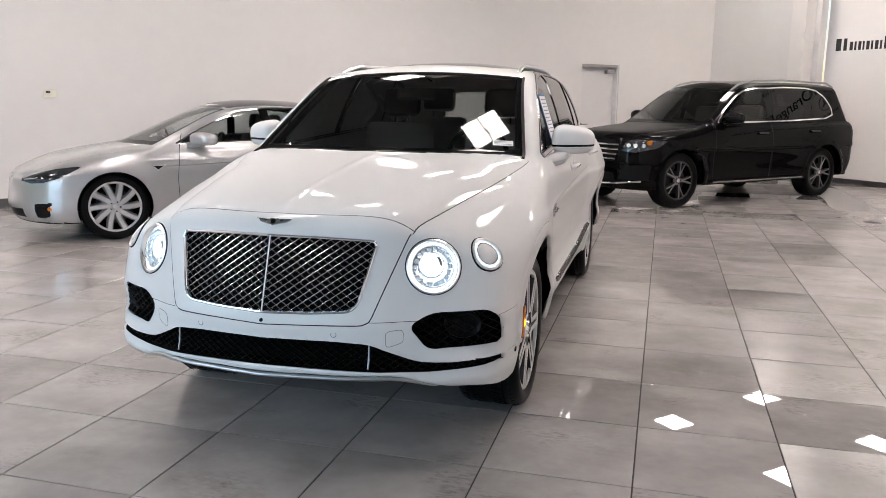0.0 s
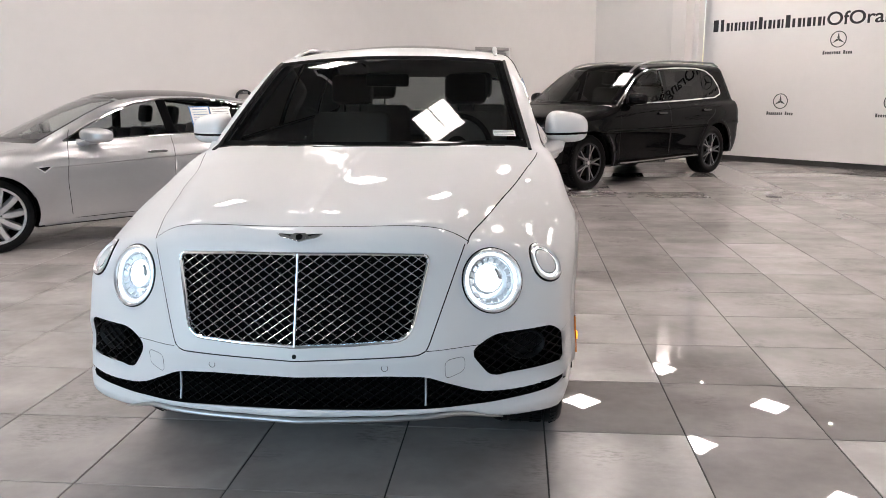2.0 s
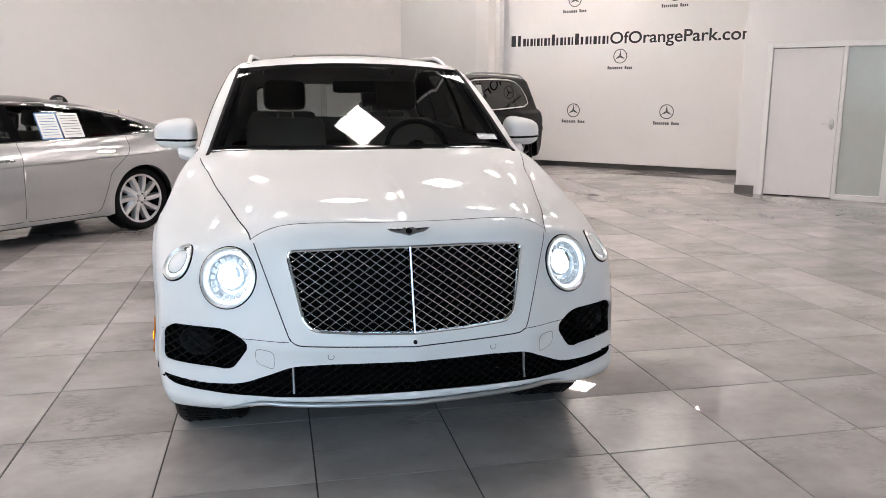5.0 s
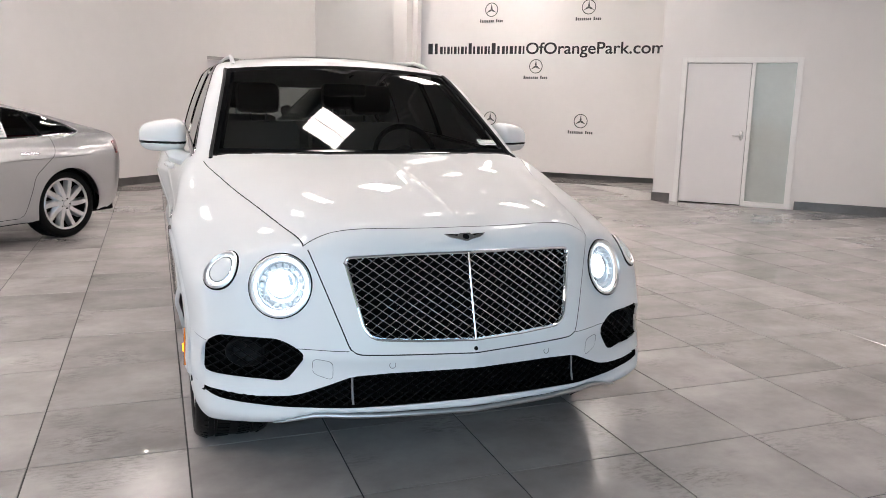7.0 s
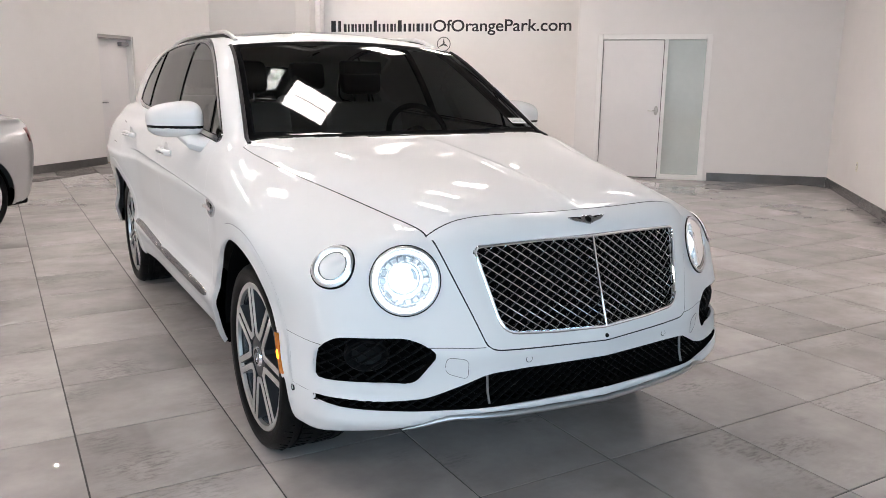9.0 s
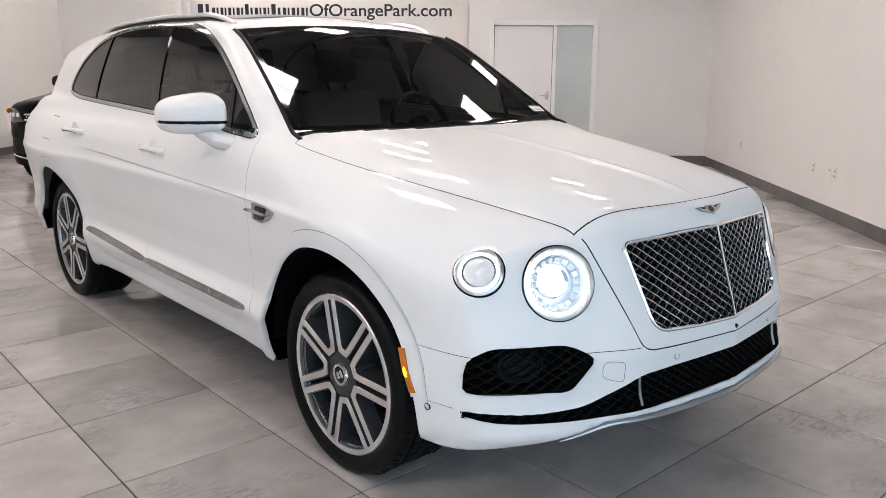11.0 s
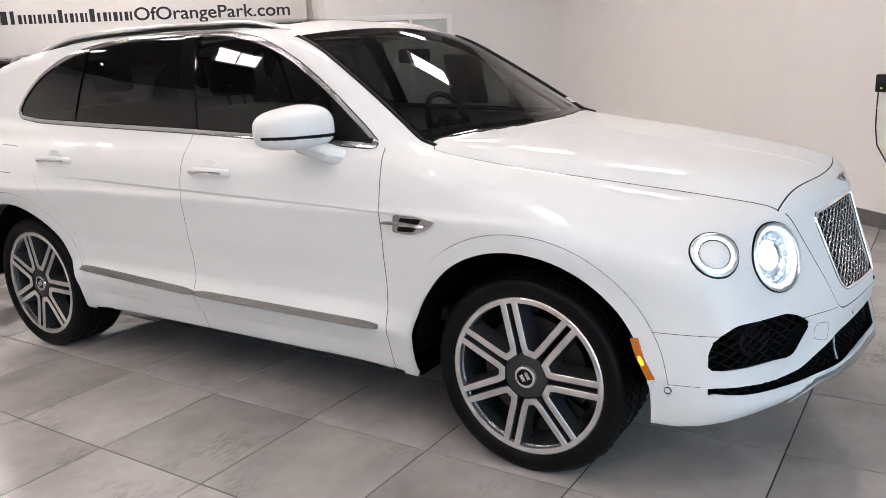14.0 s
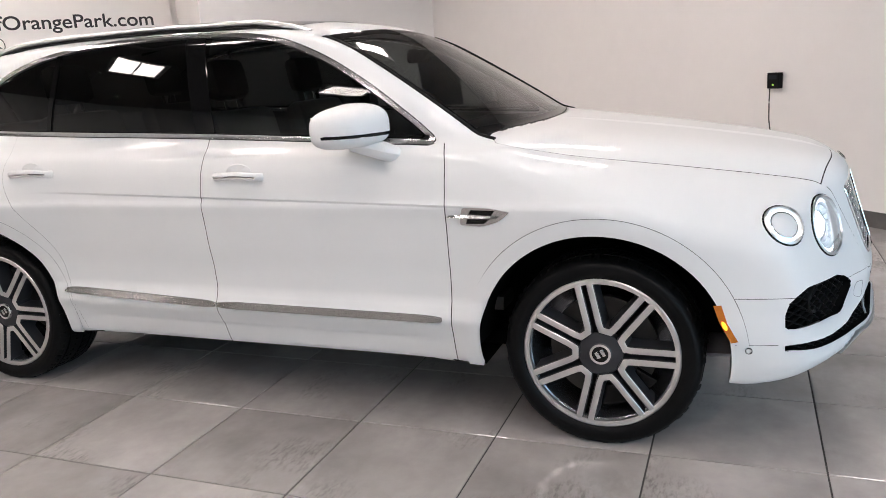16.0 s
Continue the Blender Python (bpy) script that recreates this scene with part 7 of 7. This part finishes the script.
for z in (0.69, 0.755, 0.82, 0.885):
    w = 0.47 + 0.05 * min(1, (z - 0.62) / 0.2)
    pts = [(x, float(solve_y(black_fn, abs(x), z)) - 0.004, z) for x in np.linspace(-w, w, 11)]
    part("grille_bar", tube(bmesh.new(), pts, 0.017, steps=8, flat=0.9), M_CHROME, black, "chrome grille bar")
part("emblem", lathe(bmesh.new(), [(0.075, 0.0), (0.08, 0.014), (0.098, 0.014), (0.102, 0.0)], frame_to(Vector((0, -0.02, 0.79)), (0, -1, 0)), 36), M_CHROME, black)
pts = [(x, float(solve_y(black_fn, abs(x), 0.335)) - 0.004, 0.335 + 0.05 * (abs(x) / 0.75) ** 2) for x in np.linspace(-0.8, 0.8, 15)]
part("bumper_trim", tube(bmesh.new(), pts, 0.015, steps=8), M_CHROME, black, "chrome bumper trim")
cabin(black, 1.85, 1.12, 2.45, 3.4, 0.70, 0.72, 0.38, M_LEATHER_DARK, M_LEATHER_DARK)

# ---- small things on the walls ----
def wall_plate(name, label, p, q, z, w, h, d, facing, material, category):
    """A bevelled box fixed to a wall; facing 'p' or 'q'."""
    e = empty(name, Matrix(), label, category)
    r = R2 * w / 2
    bm = room_box(bmesh.new(), p - r, p + r, q - R2 * d if facing == "q-" else q, q if facing == "q-" else q + R2 * d, z - h / 2, z + h / 2, min(0.006, d / 3))
    part("body", bm, material, e, smooth=False)
    return e


al = wall_plate("thermostat", "small white wall thermostat with a dark display", -0.35, Q_LEFT, 1.505, 0.165, 0.115, 0.03, "q+", M_WHITE_PLASTIC, "thermostat")
part("display", room_box(bmesh.new(), -0.35 - 0.07, -0.35 + 0.005, Q_LEFT + R2 * 0.029, Q_LEFT + R2 * 0.0315, 1.512, 1.540), M_SCREEN, al, "dark display", smooth=False)
for i, p in enumerate((11.67, 8.17, 7.43)):
    e = wall_plate("wall_outlet", "white wall outlet plate low on the wall", p, Q_RIGHT, 0.455, 0.075 if i != 1 else 0.05, 0.118, 0.008, "q-", M_WHITE_PLASTIC, "outlet")
    e["group"] = "wall outlets"
    for z in (0.43, 0.48):
        part("socket", room_box(bmesh.new(), p - 0.022, p + 0.022, Q_RIGHT - R2 * 0.0095, Q_RIGHT - R2 * 0.0075, z - 0.014, z + 0.014), M_MID_GREY, e, smooth=False)
for p in (7.60, 3.68):
    e = wall_plate("wall_outlet", "white wall outlet plate low on the wall", p, Q_RIGHT, 0.445, 0.075, 0.118, 0.008, "q-", M_WHITE_PLASTIC, "outlet")
    e["group"] = "wall outlets"
    part("socket", room_box(bmesh.new(), p - 0.022, p + 0.022, Q_RIGHT - R2 * 0.0095, Q_RIGHT - R2 * 0.0075, 0.465, 0.49), M_MID_GREY, e, smooth=False)
ch = wall_plate("wall_charger", "small black wall charger box with a hanging cable", 3.99, Q_RIGHT, 1.138, 0.125, 0.135, 0.055, "q-", M_BLACK_PLASTIC, "charger")
part("display", room_box(bmesh.new(), 3.93, 4.05, Q_RIGHT - R2 * 0.0575, Q_RIGHT - R2 * 0.0545, 1.15, 1.185), M_SCREEN, ch, smooth=False)
part("indicator", room_box(bmesh.new(), 3.97, 3.995, Q_RIGHT - R2 * 0.0575, Q_RIGHT - R2 * 0.0545, 1.095, 1.11), glow("green_led", (0.5, 0.8, 0.1), 0.25), ch, smooth=False)
way = [spot(3.99 + a, Q_RIGHT - 0.045, z) for a, z in ((0.07, 1.08), (0.075, 0.95), (0.07, 0.80), (0.03, 0.66), (-0.10, 0.56), (-0.20, 0.49), (-0.28, 0.44), (-0.31, 0.425))]
fine = []
for t in np.linspace(0, len(way) - 1.001, 40):
    i = int(t)
    fine.append(way[i].lerp(way[i + 1], t - i))
part("cable", tube(bmesh.new(), fine, 0.0055, steps=6), M_CABLE, ch, "thin black cable")
part("plug", room_box(bmesh.new(), 3.64, 3.71, Q_RIGHT - 0.06, Q_RIGHT - 0.012, 0.40, 0.45, 0.006), M_BLACK_PLASTIC, ch, smooth=False)
dr = empty("floor_drain", Matrix.Translation((4.075, 8.06, 0.0)) @ pose(0, 0, 0, 0, 0, 20), "dark round floor drain cover set in the tiles", "drain")
part("cover", lathe(bmesh.new(), [(0, 0.003), (0.085, 0.003), (0.10, 0.002), (0.10, -0.004)], None, 28), M_BASE, dr)
for i in range(5):
    part("slot", box(bmesh.new(), -0.06, 0.06, -0.052 + 0.024 * i, -0.042 + 0.024 * i, 0.0028, 0.0042), M_INK, dr, smooth=False)

coil = empty("cable_coil", Matrix(), "black charging cable coiled on a silver wall hook", "cable")
for k in range(3):
    c = spot(5.80, Q_LEFT + R2 * (0.03 + 0.026 * k), 1.292 - 0.006 * k)
    m = Matrix.Translation(c) @ ROOM @ pose(0, 0, 0, 90, 0, 0)
    loop = [m @ Vector(((0.118 + 0.006 * k) * math.cos(a), (0.125 + 0.006 * k) * math.sin(a), 0)) for a in np.linspace(0, 2 * math.pi, 41)[:-1]]
    part("cable_loop", tube(bmesh.new(), loop, 0.0125, True, 8), M_CABLE, coil)
part("hook", room_box(bmesh.new(), 5.74, 5.86, Q_LEFT, Q_LEFT + R2 * 0.12, 1.36, 1.40, 0.01), M_SATIN, coil, "satin silver hook", smooth=False)
wb = wall_plate("wall_box", "small white wall box with a grey side", 6.92, Q_LEFT, 1.165, 0.27, 0.10, 0.07, "q+", M_WHITE_PLASTIC, "box")
part("side_cap", room_box(bmesh.new(), 7.10, 7.125, Q_LEFT, Q_LEFT + R2 * 0.07, 1.118, 1.212), M_MID_GREY, wb, smooth=False)


# ---- floor tiles, the nearest as pieces of their own ----
PX, PY, X0, Y0, J = 0.60, 0.60, 0.85, 0.12, 0.0062
rng = random.Random(7)
floor = empty("floor", Matrix(), "large square grey porcelain floor tiles, bands of polished among honed", "floor", kind="structure")


def tile_mesh(material):
    bm = box(bmesh.new(), -PX / 2 + J / 2, PX / 2 - J / 2, -PY / 2 + J / 2, PY / 2 - J / 2, -0.012, 0.0)
    top = [e for e in bm.edges if all(v.co.z > -0.001 for v in e.verts)]
    bmesh.ops.bevel(bm, geom=top, offset=0.0012, segments=1, affect="EDGES")
    me = bpy.data.meshes.new("tile")
    bm.to_mesh(me)
    bm.free()
    me.materials.append(material)
    return me


# every fourth row and column is polished, the squares between them are honed
tiles = {True: tile_mesh(M_TILE), False: tile_mesh(M_TILE_HONED)}
spots = []
for i in range(-24, 22):
    for j in range(-22, 34):
        x, y = X0 + (i + 0.5) * PX, Y0 + (j + 0.5) * PY
        p, q = x + y, x - y
        if P_WIN - 0.3 < p < P_BANNER + 0.5 and Q_LEFT - 0.3 < q < (Q_RIGHT + 0.3 if p > 1.2 else Q_FAR + 0.3):
            near = min(math.hypot(x - 0.0, y - 0.5), math.hypot(x + 2.0, y - 1.5), math.hypot(x - 3.0, y - 3.5) + 0.6)
            spots.append((near, x, y, rng.uniform(-1, 1), rng.uniform(-1, 1), rng.choice((0, 180)), i % 4 == 1 or j % 4 == 1))
spots.sort()
src = [v.co.copy() for v in tiles[True].vertices]
rings = [tuple(f.vertices) for f in tiles[True].polygons]
far = {True: ([], []), False: ([], [])}
for n, (_, x, y, a, b, turn, polished) in enumerate(spots):
    m = pose(x, y, -0.0004, 0.07 * a, 0.07 * b, turn)
    if n < 298:
        ob = new("tile", tiles[polished])
        ob.matrix_world = m
        ob.parent = floor
    else:
        verts, faces = far[polished]
        k = len(verts)
        verts += [tuple(m @ c) for c in src]
        faces += [tuple(k + i for i in r) for r in rings]
for polished, (verts, faces) in far.items():
    me = bpy.data.meshes.new("distant_tiles")
    me.from_pydata(verts, [], faces)
    me.materials.append(M_TILE_FAR if polished else M_TILE_HONED_FAR)
    ob = new("distant_tiles", me)
    ob.parent = floor
    tagged(ob, kind="stuff")
